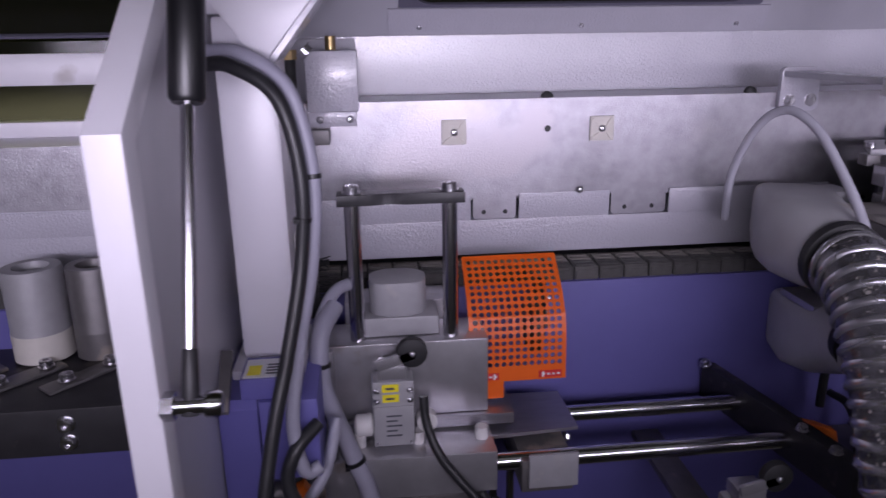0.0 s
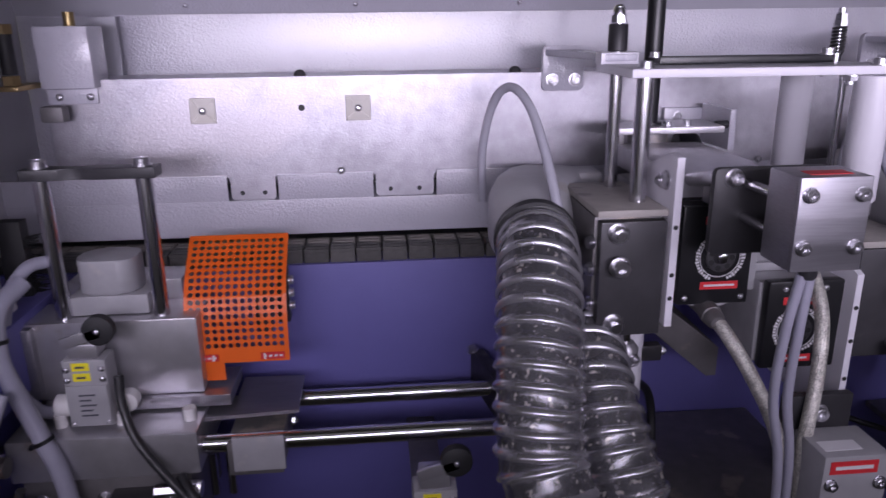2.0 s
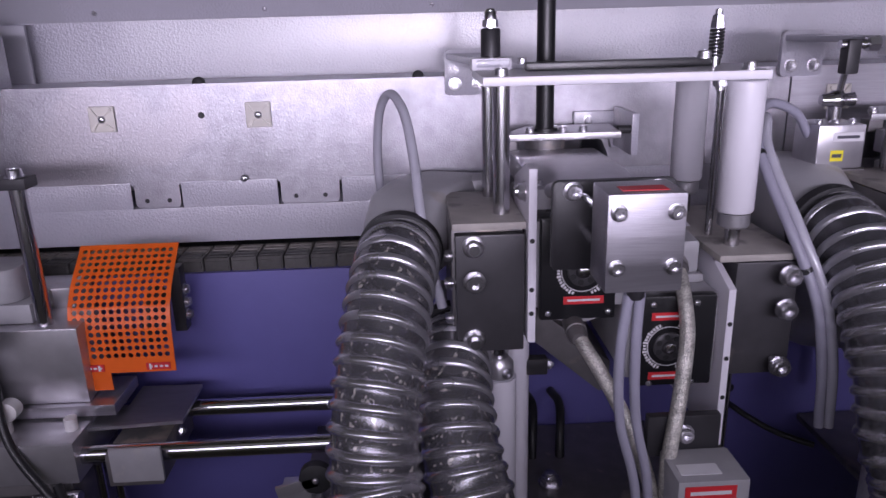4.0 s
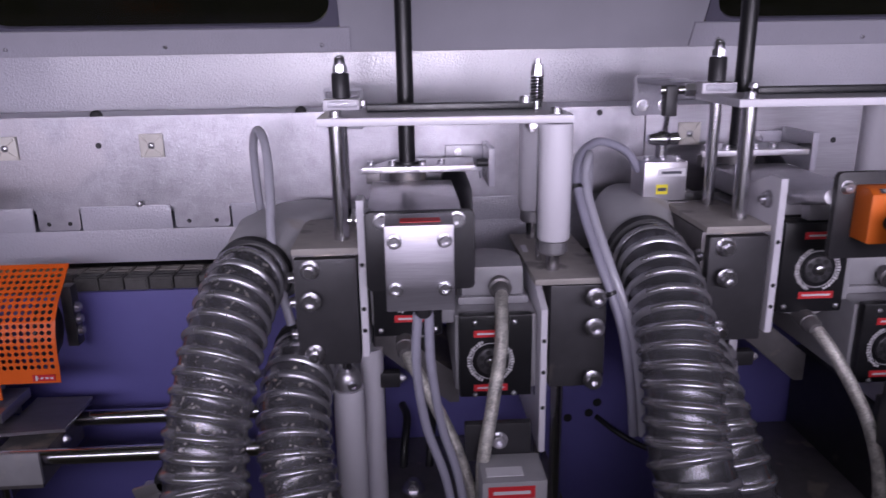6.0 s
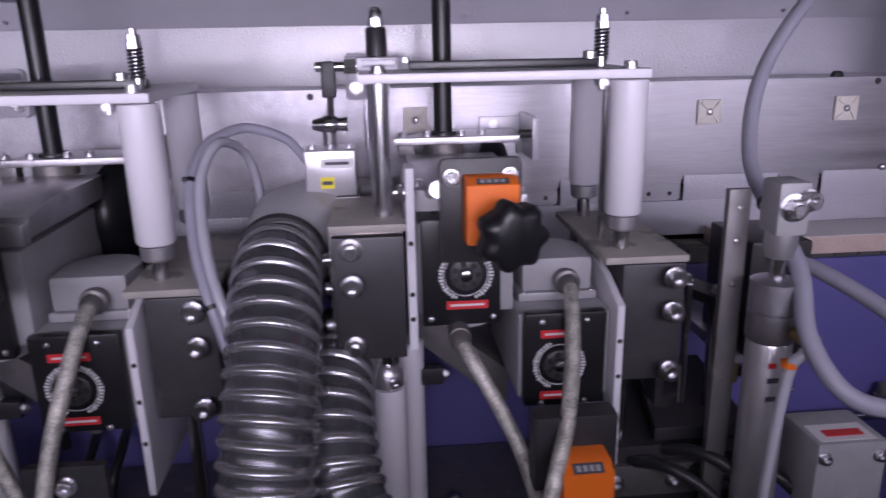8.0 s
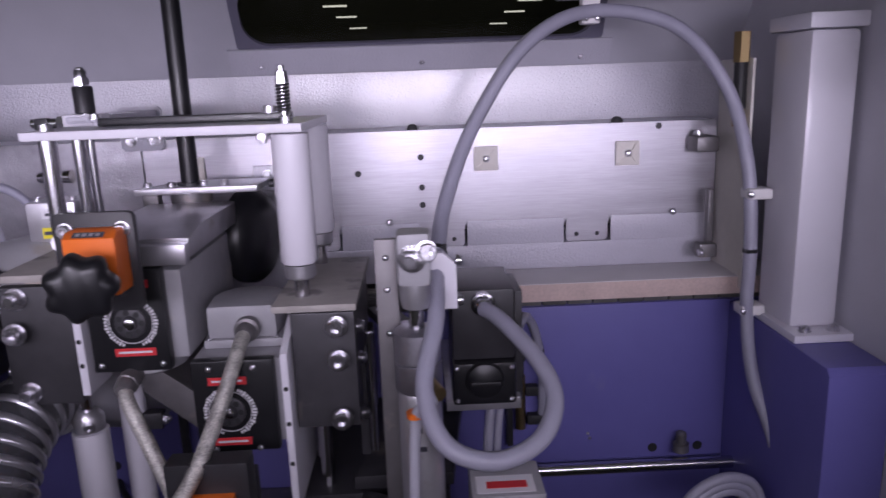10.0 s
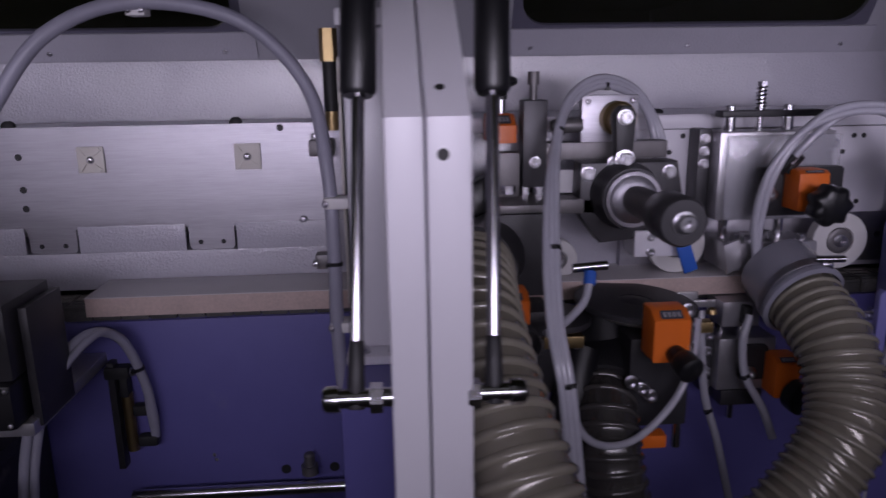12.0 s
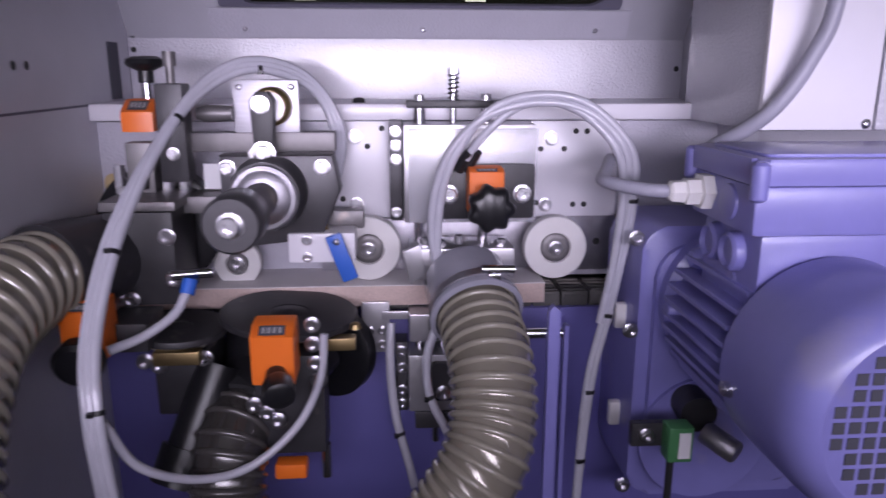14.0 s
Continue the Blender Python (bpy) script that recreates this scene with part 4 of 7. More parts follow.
def star_knob(parent, p, axis=(0.28, -1, -0.1), r=0.021):
    bm = bmesh.new()
    m = Matrix.Translation(p) @ Vector(axis).to_track_quat("Z", "Y").to_matrix().to_4x4()
    rings, n = [], 56
    for h, s in ((0, 0.55), (0.002, 0.95), (0.012, 1.0), (0.017, 0.94), (0.0195, 0.7)):
        ring = []
        for k in range(n):
            a = 2 * math.pi * k / n
            rr = r * s * (1 + 0.10 * math.cos(7 * a))
            ring.append(bm.verts.new(m @ Vector((rr * math.cos(a), rr * math.sin(a), h))))
        rings.append(ring)
    for a, b in zip(rings, rings[1:]):
        for k in range(n):
            bm.faces.new((a[k], a[(k + 1) % n], b[(k + 1) % n], b[k]))
    bm.faces.new(rings[0][::-1])
    bm.faces.new(rings[-1])
    part("star_knob", bm, BLACK, parent, "black plastic star knob", smooth=60)


def counter(parent, x0, x1, y, z0, z1, depth=0.03, slope=0.008):
    """An orange position counter with its display window on the sloping top front."""
    pts = [(y, z0), (y, z1 - slope), (y + slope * 1.6, z1), (y + depth, z1), (y + depth, z0)]
    body = part("counter", slab(pts, x0, x1, "x", 0.002), ORANGEP, parent, "orange position counter")
    w = x1 - x0
    f = lambda s: (y + slope * 1.6 * s - 0.0007, z1 - slope + slope * s + 0.0004)
    bm = bmesh.new()
    q = [f(0.15), f(0.85)]
    bm.faces.new([bm.verts.new((x, a, b)) for x, (a, b) in ((x0 + w * 0.2, q[0]), (x1 - w * 0.2, q[0]), (x1 - w * 0.2, q[1]), (x0 + w * 0.2, q[1]))])
    ob = part("display", bm, INK, body, "dark counter display", smooth=0)
    for k in range(4):
        xx = x0 + w * (0.27 + 0.125 * k)
        bm = bmesh.new()
        a, b = f(0.3), f(0.7)
        bm.faces.new([bm.verts.new((x, yy - 0.0005, zz + 0.0003)) for x, (yy, zz) in ((xx, a), (xx + w * 0.08, a), (xx + w * 0.08, b), (xx, b))])
        part("digit", bm, CASTGREY, body, smooth=0)
    return body


def label_bars(parent, x0, x1, y, z0, z1, mat=LABEL, ink=INK, rows=2):
    lab = part("label", box(x0, x1, y - 0.0004, y, z0, z1, 0), mat, parent, "printed label")
    h = (z1 - z0) / (rows * 2 + 1)
    for k in range(rows):
        part("print", box(x0 + (x1 - x0) * 0.12, x1 - (x1 - x0) * (0.14 + 0.1 * (k % 2)), y - 0.0007, y - 0.0005, z0 + h * (2 * k + 1), z0 + h * (2 * k + 2), 0), ink, lab)


def spring(p, q, r, turns, wire):
    p, q = Vector(p), Vector(q)
    n = int(turns * 12)
    return sweep([p.lerp(q, k / n) + Vector((r * math.cos(2 * math.pi * turns * k / n), r * math.sin(2 * math.pi * turns * k / n), 0)) for k in range(n + 1)], wire, 6)


def trimming_unit(dx, dz, upper):
    X = lambda v: v + dx
    Z = lambda v: v + dz
    B = lambda a, b, c, d, e, f, k=0.0015: box(X(a), X(b), c, d, Z(e), Z(f), k)
    P = lambda a, b, c: (X(a), b, Z(c))
    # frame: slide blocks, posts, top yoke
    u = thing("slide_unit", P(0.64, 0.63, 1.0), "dark slide blocks joined by chromed posts and a pale yoke", "machine frame", "slide frames of the trimming units")
    part("slide_block", B(0.513, 0.567, 0.586, 0.597, 1.037, 1.135), DARKBLOCK, u)
    part("block_body", B(0.5105, 0.567, 0.5975, 0.70, 1.038, 1.137), STEEL, u)
    part("top_cover", B(0.511, 0.569, 0.59, 0.70, 1.1375, 1.1435), DUSTY, u, "dusty top plate")
    for z in (1.126, 1.100, 1.048):
        bolt(u, P(0.527, 0.586 if z != 1.1 else 0.578, z), (0, -1, 0), 0.0071)
        part("bolt_shank", rod(P(0.527, 0.59, z), P(0.527, 0.575, z), 0.004), BOLT, u)
    for z in (1.115, 1.092, 1.062):
        bolt(u, P(0.5105, 0.60, z), (-1, -0.2, 0), 0.0048)
    part("slide_block", B(0.7365, 0.787, 0.586, 0.70, 1.006, 1.104), DARKBLOCK, u)
    part("rear_block", B(0.7365, 0.785, 0.70, 0.745, 1.02, 1.104), STEEL, u)
    part("top_cover", B(0.722, 0.789, 0.586, 0.745, 1.1045, 1.1105), DUSTY, u, "dusty top plate")
    for z in (1.096, 1.068, 1.018):
        bolt(u, P(0.774, 0.575, z), (0, -1, 0), 0.0071)
        part("bolt_shank", rod(P(0.774, 0.59, z), P(0.774, 0.575, z), 0.004), BOLT, u)
        bolt(u, P(0.787, 0.61, z - 0.012), (1, -0.2, 0), 0.0048)
    part("guide_post", rod(P(0.553, 0.62, 1.143), P(0.553, 0.62, 1.245), 0.0068), CHROME, u, "polished post")
    part("guide_post", rod(P(0.549, 0.68, 1.143), P(0.549, 0.68, 1.245), 0.0055), CHROME, u, "polished post")
    part("stud", rod(P(0.553, 0.693, 1.14), P(0.553, 0.693, 1.300), 0.0042), CHROME, u)
    part("spring_sleeve", turned(P(0.553, 0.693, 1.262), (0, 0, 1), [(0, 0.0075), (0.001, 0.0085), (0.022, 0.0085), (0.0235, 0.0075)], 20), BLACKOX, u, "black spring sleeve")
    part("lock_nut", turned(P(0.553, 0.693, 1.2865), (0, 0, 1), [(0, 0.0068), (0.006, 0.0068)], 6), BOLT, u)
    part("stud_tip", turned(P(0.553, 0.693, 1.2925), (0, 0, 1), [(0, 0.0052), (0.006, 0.0052), (0.009, 0.003)], 12), BOLT, u)
    yoke = slab([(X(0.538), 0.608), (X(0.755), 0.60), (X(0.757), 0.742), (X(0.732), 0.742), (X(0.715), 0.675), (X(0.66), 0.66), (X(0.60), 0.665), (X(0.57), 0.705), (X(0.538), 0.705)], Z(1.2445), Z(1.2515), "z", 0.001)
    part("yoke", yoke, WHITE, u, "pale flat yoke")
    part("stop_bar", B(0.578, 0.738, 0.655, 0.668, 1.252, 1.2585, 0.001), BLACK, u, "black bar")
    bolt(u, P(0.553, 0.62, 1.2515), (0, 0, 1), 0.0052)
    bolt(u, P(0.742, 0.61, 1.2515), (0, 0, 1), 0.0052)
    bolt(u, P(0.575, 0.66, 1.258), (0, 0, 1), 0.004)
    bolt(u, P(0.722, 0.65, 1.2585), (0, 0, 1), 0.0055)
    bolt(u, P(0.722, 0.615, 1.244), (0, 0, -1), 0.0055, "hex_bolt")
    # pneumatic cylinders on the second block
    for x, y, r, z0 in ((0.743, 0.615, 0.0148, 1.139), (0.744, 0.726, 0.0148, 1.142)):
        part("cylinder", turned(P(x, y, z0), (0, 0, 1), [(0, r * 0.9), (0.002, r), (1.2435 - z0 - 0.001, r), (1.2435 - z0, r * 0.92)], 28), WHITE, u, "white pneumatic cylinder")
        part("collar", turned(P(x, y, z0 - 0.013), (0, 0, 1), [(0, r * 0.72), (0.002, r * 0.86), (0.012, r * 0.86)], 24), ALU, u)
        part("piston_rod", rod(P(x, y, 1.11), P(x, y, z0 - 0.012), r * 0.42), CHROME, u)
    part("threaded_rod", rod(P(0.736, 0.645, 1.11), P(0.736, 0.645, 1.2445), 0.0032), CHROME, u)
    part("stud", rod(P(0.733, 0.655, 1.2515), P(0.733, 0.655, 1.296), 0.003), CHROME, u)
    part("spring", spring(P(0.733, 0.655, 1.2585), P(0.733, 0.655, 1.281), 0.005, 8, 0.0012), BLACKOX, u, "black coil spring")
    part("lock_nut", turned(P(0.733, 0.655, 1.2815), (0, 0, 1), [(0, 0.0058), (0.005, 0.0058), (0.0052, 0.005), (0.01, 0.005), (0.0105, 0.003)], 6), BOLT, u)
    # cylinders below the first block
    part("piston_rod", rod(P(0.551, 0.62, 1.0), P(0.551, 0.62, 1.037), 0.0048), CHROME, u)
    part("collar", turned(P(0.551, 0.62, 0.998), (0, 0, 1), [(0, 0.0125), (0.012, 0.0125), (0.018, 0.008)], 24), ALU, u)
    bolt(u, P(0.556, 0.6085, 1.004), (0.3, -1, 0), 0.0036)
    part("cylinder", rod(P(0.551, 0.62, 0.80), P(0.551, 0.62, 0.997), 0.0148, seg=28), WHITE, u, "white pneumatic cylinder")
    part("cylinder", rod(P(0.572, 0.66, 0.80), P(0.572, 0.66, 1.02), 0.0115, seg=28), WHITE, u, "white pneumatic cylinder")
    part("port_fitting", box(X(0.572), X(0.60), 0.652, 0.664, Z(0.978), Z(0.994), 0.002), BLACKOX, u)
    bolt(u, P(0.60, 0.658, 0.986), (1, 0, 0), 0.0042, "hex_bolt")
    part("lower_post", rod(P(0.752, 0.62, 0.80), P(0.752, 0.62, 1.006), 0.0058), CHROME, u)
    part("lower_post", rod(P(0.742, 0.66, 0.80), P(0.742, 0.66, 1.006), 0.0045), CHROME, u)
    part("support_shelf", B(0.50, 0.60, 0.70, 0.76, 1.028, 1.036), ALU, u)

    # wall bracket at the stud
    w = thing("wall_bracket", P(0.54, 0.84, 1.25), "pale folded bracket bolted on the galvanised sheet", "bracket", "wall brackets")
    part("plate", slab(rounded(X(0.520), X(0.566), Z(1.216), Z(1.264), 0.006), 0.8395, 0.846, "y", 0.001), PAINT, w)
    part("shelf", slab([(X(0.522), 0.8395), (X(0.562), 0.8395), (X(0.568), 0.70), (X(0.568), 0.683), (X(0.54), 0.683), (X(0.54), 0.70)], Z(1.254), Z(1.260), "z", 0.001), PAINT, w)
    part("guide_lug", box(X(0.536), X(0.570), 0.684, 0.702, Z(1.2515), Z(1.2615), 0.001), WHITE, w)
    for x in (0.531, 0.556):
        bolt(w, P(x, 0.8395, 1.228), r=0.0052, kind="hex_bolt")

    # upper motor
    m = thing("trimming_motor", P(0.61, 0.66, 1.06), "grey trimming motor with a black fan plate and steel side plate", "motor", "trimming motors")
    part("body", B(0.577, 0.652, 0.596, 0.745, 1.068, 1.142, 0.003), CASTGREY, m)
    part("neck", B(0.59, 0.645, 0.62, 0.74, 1.142, 1.151, 0.001), BLACKOX, m)
    part("fan_plate", B(0.5795, 0.640, 0.585, 0.5955, 1.062, 1.146, 0.002), BLACK, m, "black end plate")
    fan_dial(m, X(0.613), 0.585, Z(1.103))
    for zz in (1.0755, 1.131):
        r = part("red_strip", B(0.598, 0.630, 0.5843, 0.5849, zz, zz + 0.0065, 0), RED, m, "red printed strip")
        part("print", B(0.601, 0.627, 0.5838, 0.5842, zz + 0.0025, zz + 0.0042, 0), PALE, r)
    for x in (0.586, 0.634):
        bolt(m, P(x, 0.585, 1.068), r=0.0026, kind="screw")
    part("lower_flange", turned(P(0.613, 0.62, 1.055), (0, 0, 1), [(0, 0.024), (0.002, 0.028), (0.013, 0.028)], 28), CASTGREY, m)
    part("top_plate", slab([(0.60, Z(1.150)), (0.60, Z(1.166)), (0.64, Z(1.171)), (0.748, Z(1.171)), (0.748, Z(1.150))], X(0.5765), X(0.660), "x", 0.001), ALU, m)
    part("front_lug", B(0.6, 0.66, 0.588, 0.60, 1.147, 1.163, 0.001), ALU, m)
    part("side_plate", slab([(0.582, Z(1.045)), (0.582, Z(1.186)), (0.60, Z(1.187)), (0.66, Z(1.165)), (0.66, Z(1.06)), (0.62, Z(1.045))], X(0.5645 + 0.0045), X(0.5735 + 0.002), "x", 0.001), WHITE, m, "white side plate")
    bolt(m, P(0.569, 0.60, 1.165), (-1, 0, 0), 0.006, "hex_bolt")
    for zz in (1.07, 1.09, 1.13):
        bolt(m, P(0.572, 0.5818, zz), r=0.002, kind="hole")
    bolt(m, P(0.579, 0.60, 1.170), (0, 0, 1), 0.004)
    gl = P(0.607, 0.582, 1.056)
    part("gland", turned(gl, (0, -1, -0.15), [(-0.012, 0.008), (0, 0.0088), (0.006, 0.0088), (0.0065, 0.0078), (0.013, 0.0078), (0.017, 0.0055)], 16), STEEL, m, "steel cable gland")
    bk = part("bracket_plate", slab(rounded(X(0.590 if upper == "counter" else 0.578), X(0.645 if upper == "counter" else 0.664), Z(1.128 if upper == "counter" else 1.122), Z(1.199 if upper == "counter" else 1.186), 0.004), 0.536, 0.542, "y", 0.001), BLACKOX, m, "black bracket plate")
    part("spacer", rod(P(0.59, 0.542, 1.178), P(0.59, 0.60, 1.165), 0.006), ALU, m)
    if upper == "box":
        for x in (0.592, 0.65):
            bolt(m, P(x, 0.536, 1.179), r=0.0055)
        for x in (0.602, 0.635):
            for zz in (1.175, 1.15):
                part("spacer", rod(P(x, 0.4975, zz), P(x, 0.536, zz), 0.004), CHROME, m)
        cb = thing("junction_box", P(0.62, 0.48, 1.133), "bare aluminium junction box with four bolts and a red label", "junction box")
        part("body", B(0.5955, 0.6425, 0.464, 0.497, 1.133, 1.194, 0.0012), BRUSHED, cb)
        part("lid", B(0.5955, 0.6425, 0.460, 0.4638, 1.133, 1.194, 0.001), BRUSHED, cb)
        for x, zz in ((0.602, 1.183), (0.636, 1.183), (0.602, 1.149), (0.636, 1.149)):
            bolt(cb, P(x, 0.460, zz), r=0.0042)
        part("red_label", B(0.606, 0.634, 0.468, 0.480, 1.1941, 1.1945, 0), RED, cb, "red label")
        part("gland", turned(P(0.621, 0.48, 1.133), (0, 0, -1), [(0, 0.006), (0.01, 0.006), (0.012, 0.0045)], 12), BLACKOX, cb)
    else:
        for x in (0.598, 0.637):
            bolt(m, P(x, 0.536, 1.187), r=0.0045)
        body = counter(m, X(0.605), X(0.640), 0.514, Z(1.146), Z(1.189), 0.0225, 0.004)
        part("spindle", rod(P(0.622, 0.515, 1.163), P(0.627, 0.492, 1.161), 0.0062), BLACKOX, m)
        star_knob(m, P(0.6265, 0.493, 1.161))

    # lower motor
    X0, Z0 = X, Z
    X = lambda v: X0(v) + (0.013 if upper == "box" else 0.016)
    Z = lambda v: Z0(v) - (0.007 if upper == "box" else 0.018)
    B = lambda a, b, c, d, e, f, k=0.0015: box(X(a), X(b), c + BACK, d + BACK, Z(e), Z(f), k)
    P = lambda a, b, c: (X(a), b + BACK, Z(c))
    BACK = 0.026
    n = thing("trimming_motor", P(0.67, 0.62, 1.0), "grey lower trimming motor with black fan plate and cast cap", "motor", "trimming motors")
    part("body", B(0.638, 0.712, 0.561, 0.70, 1.013, 1.086, 0.003), CASTGREY, n)
    part("fan_plate", B(0.641, 0.706, 0.5505, 0.5605, 1.011, 1.089, 0.002), BLACK, n, "black end plate")
    fan_dial(n, X(0.669), 0.5505 + BACK, Z(1.046))
    for zz in (1.069, 1.017):
        r = part("red_strip", B(0.654, 0.684, 0.5498, 0.5504, zz, zz + 0.0065, 0), RED, n, "red printed strip")
        part("print", B(0.657, 0.681, 0.5493, 0.5497, zz + 0.0025, zz + 0.0042, 0), PALE, r)
    for x in (0.655, 0.690):
        for zz in (1.0825, 1.0135):
            bolt(n, P(x, 0.5505, zz), r=0.0026, kind="screw")
    part("cap_foot", B(0.643, 0.708, 0.585, 0.655, 1.0865, 1.094, 0.002), CASTGREY, n)
    part("cap", slab([(X(0.647), 0.588 + BACK), (X(0.703), 0.588 + BACK)] + [(X(0.675) + 0.031 * math.cos(a), 0.622 + BACK + 0.031 * math.sin(a)) for a in (0, 0.5, 1, 1.57, 2.14, 2.64, 3.14)], Z(1.094), Z(1.122), "z", 0.003), CASTGREY, n, "rounded cast cap")
    for x in (0.647, 0.703):
        bolt(n, P(x, 0.588, 1.094), (0, 0, 1), 0.0026, "screw")
    part("gland", turned(P(0.681, 0.588, 1.105), (0, -1, -0.1), [(-0.004, 0.0085), (0.004, 0.0085), (0.0045, 0.0105), (0.010, 0.0105), (0.011, 0.008), (0.018, 0.008), (0.021, 0.0055)], 16), STEEL, n, "steel cable gland")
    part("side_plate", slab([(0.572, Z(0.955)), (0.572, Z(1.094)), (0.61, Z(1.109)), (0.69, Z(1.12)), (0.69, Z(0.955))], X(0.7125), X(0.7185), "x", 0.001), WHITE, n, "white side plate with slots")
    for zz in (1.0, 1.035, 1.065):
        part("slot", slab(rounded(0.595, 0.599, Z(zz), Z(zz + 0.018), 0.0018), X(0.7120), X(0.7126), "x"), INK, n)
        bolt(n, P(0.7155, 0.5458, zz), r=0.002, kind="hole")
    X, Z = X0, Z0
    B = lambda a, b, c, d, e, f, k=0.0015: box(X(a), X(b), c, d, Z(e), Z(f), k)
    P = lambda a, b, c: (X(a), b, Z(c))
    # belt guard and cross head above
    c = thing("cross_head", P(0.63, 0.77, 1.18), "aluminium cross head on a black vertical spindle", "cross head", "cross heads")
    part("plate", slab([(X(0.566), 0.742), (X(0.684), 0.742), (X(0.688), 0.80), (X(0.60), 0.80)], Z(1.1805), Z(1.187), "z", 0.001), ALU, c)
    part("spindle", turned(P(0.614, 0.765, 1.187), (0, 0, 1), [(0, 0.013), (0.003, 0.013), (0.003, 0.0088), (0.30, 0.0088)], 24), BLACK, c, "black vertical spindle")
    for x in (0.575, 0.598, 0.63, 0.65):
        bolt(c, P(x, 0.755, 1.187), (0, 0, 1), 0.0042)
    part("nut_block", B(0.57, 0.585, 0.75, 0.765, 1.168, 1.18), STEEL, c)
    part("hub", rod(P(0.614, 0.765, 1.17), P(0.614, 0.765, 1.18), 0.02), STEEL, c)
    part("stop_screw", rod(P(0.69, 0.775, 1.184), P(0.704, 0.775, 1.184), 0.0042), BLACKOX, c)
    part("angle_bracket", slab([(X(0.66), Z(1.195)), (X(0.709), Z(1.195)), (X(0.709), Z(1.155)), (X(0.701), Z(1.155)), (X(0.701), Z(1.165)), (X(0.66), Z(1.17))], 0.838, 0.846, "y", 0.001), PAINT, c)
    part("bracket_leg", B(0.703, 0.710, 0.77, 0.838, 1.158, 1.2, 0.001), PAINT, c)
    bolt(c, P(0.675, 0.838, 1.186), r=0.004)
    gd = thing("belt_guard", P(0.66, 0.75, 1.09), "round black cutter guard behind the motor", "guard", "round cutter guards")
    part("disc", turned(P(0.655, 0.788, 1.128), (1, -0.25, 0), [(0, 0.047), (0.002, 0.049), (0.016, 0.049), (0.022, 0.044), (0.028, 0.03), (0.03, 0.0)], 40), BLACK, gd)
    # chute and bracket work below
    k = thing("chip_chute", P(0.62, 0.7, 0.98), "dark sloping chip chute below the motors", "chute", "chip chutes")
    bm = slab([(X(0.575), Z(1.045)), (X(0.585), Z(1.045)), (X(0.66), Z(0.985)), (X(0.66), Z(0.955)), (X(0.65), Z(0.955)), (X(0.575), Z(1.02))], 0.66, 0.78, "y", 0.001)
    part("channel", bm, STEEL, k)
    part("back_plate", B(0.58, 0.64, 0.785, 0.79, 0.98, 1.036), PAINT, k)
    part("hanger", rod(P(0.575, 0.77, 0.88), P(0.575, 0.77, 0.99), 0.005), BLACKOX, k)
    lb = thing("lower_bracket", P(0.69, 0.54, 0.94), "black bracket plate with a socket bolt", "bracket", "lower brackets")
    part("plate", B(0.655, 0.712, 0.535, 0.543, 0.965, 1.0), BLACKOX, lb)
    bolt(lb, P(0.684, 0.535, 0.985), r=0.006)
    part("stub", rod(P(0.684, 0.533, 0.93), P(0.684, 0.56, 0.975), 0.012), RUBBER, lb)
    if upper == "box":
        jb = thing("junction_box", P(0.69, 0.51, 0.90), "grey junction box with white and red labels", "junction box")
        part("body", B(0.665, 0.718, 0.492, 0.534, 0.90, 0.972, 0.002), CASTGREY, jb)
        part("white_label", B(0.670, 0.700, 0.500, 0.513, 0.9721, 0.9725, 0), LABEL, jb, "white label")
        part("red_label", B(0.670, 0.708, 0.4915, 0.4919, 0.957, 0.968, 0), RED, jb, "red label")
        part("print", B(0.674, 0.704, 0.4911, 0.4914, 0.961, 0.964, 0), PALE, jb)
        for x in (0.672, 0.711):
            bolt(jb, P(x, 0.492, 0.948), r=0.0042)
    else:
        part("counter_plate", B(0.652, 0.712, 0.512, 0.532, 0.96, 1.018), BLACKOX, lb)
        counter(lb, X(0.666), X(0.702), 0.484, Z(0.945), Z(0.995), 0.028, 0.006)
        part("spindle", rod(P(0.684, 0.485, 0.957), P(0.688, 0.466, 0.955), 0.0065), BLACKOX, lb)
        star_knob(lb, P(0.688, 0.466, 0.954))

    # extraction
    h = thing("suction_hood", P(0.48, 0.74, 1.1), "grey cast suction hood behind the hose", "suction hood", "suction hoods")
    bm = duct([(P(0.520, 0.80, 1.108), 0.036, 0.034, 6), (P(0.505, 0.762, 1.109), 0.040, 0.038, 6), (P(0.490, 0.728, 1.110), 0.041, 0.039, 5), (P(0.479, 0.695, 1.111), 0.040, 0.039, 4), (P(0.473, 0.66, 1.110), 0.0365, 0.037, 2.6), (P(0.470, 0.633, 1.109), 0.0335, 0.0335, 2.0)])
    part("shell", bm, HOODGREY, h)
    part("flange", box(X(0.50), X(0.565), 0.752, 0.79, Z(1.128), Z(1.142), 0.003), HOODGREY, h)
    lean = 0.0 if upper == "box" else 0.018
    corrugated("extraction_hose", [P(0.470, 0.632, 1.110), P(0.465 + lean * 0.3, 0.595, 1.104), P(0.457 + lean * 0.8, 0.552, 1.074), P(0.45 + lean * 1.1, 0.516, 1.03), P(0.448 + lean * 1.1, 0.493, 0.985), P(0.455 + lean, 0.475, 0.95), P(0.46 + lean * 0.8, 0.465, 0.85)], 0.0345,
               HOSE if upper == "box" else HOSE_CL, "smoky clear spiral hose " + ("with wood chips inside" if upper == "box" else "bending down from the hood"))
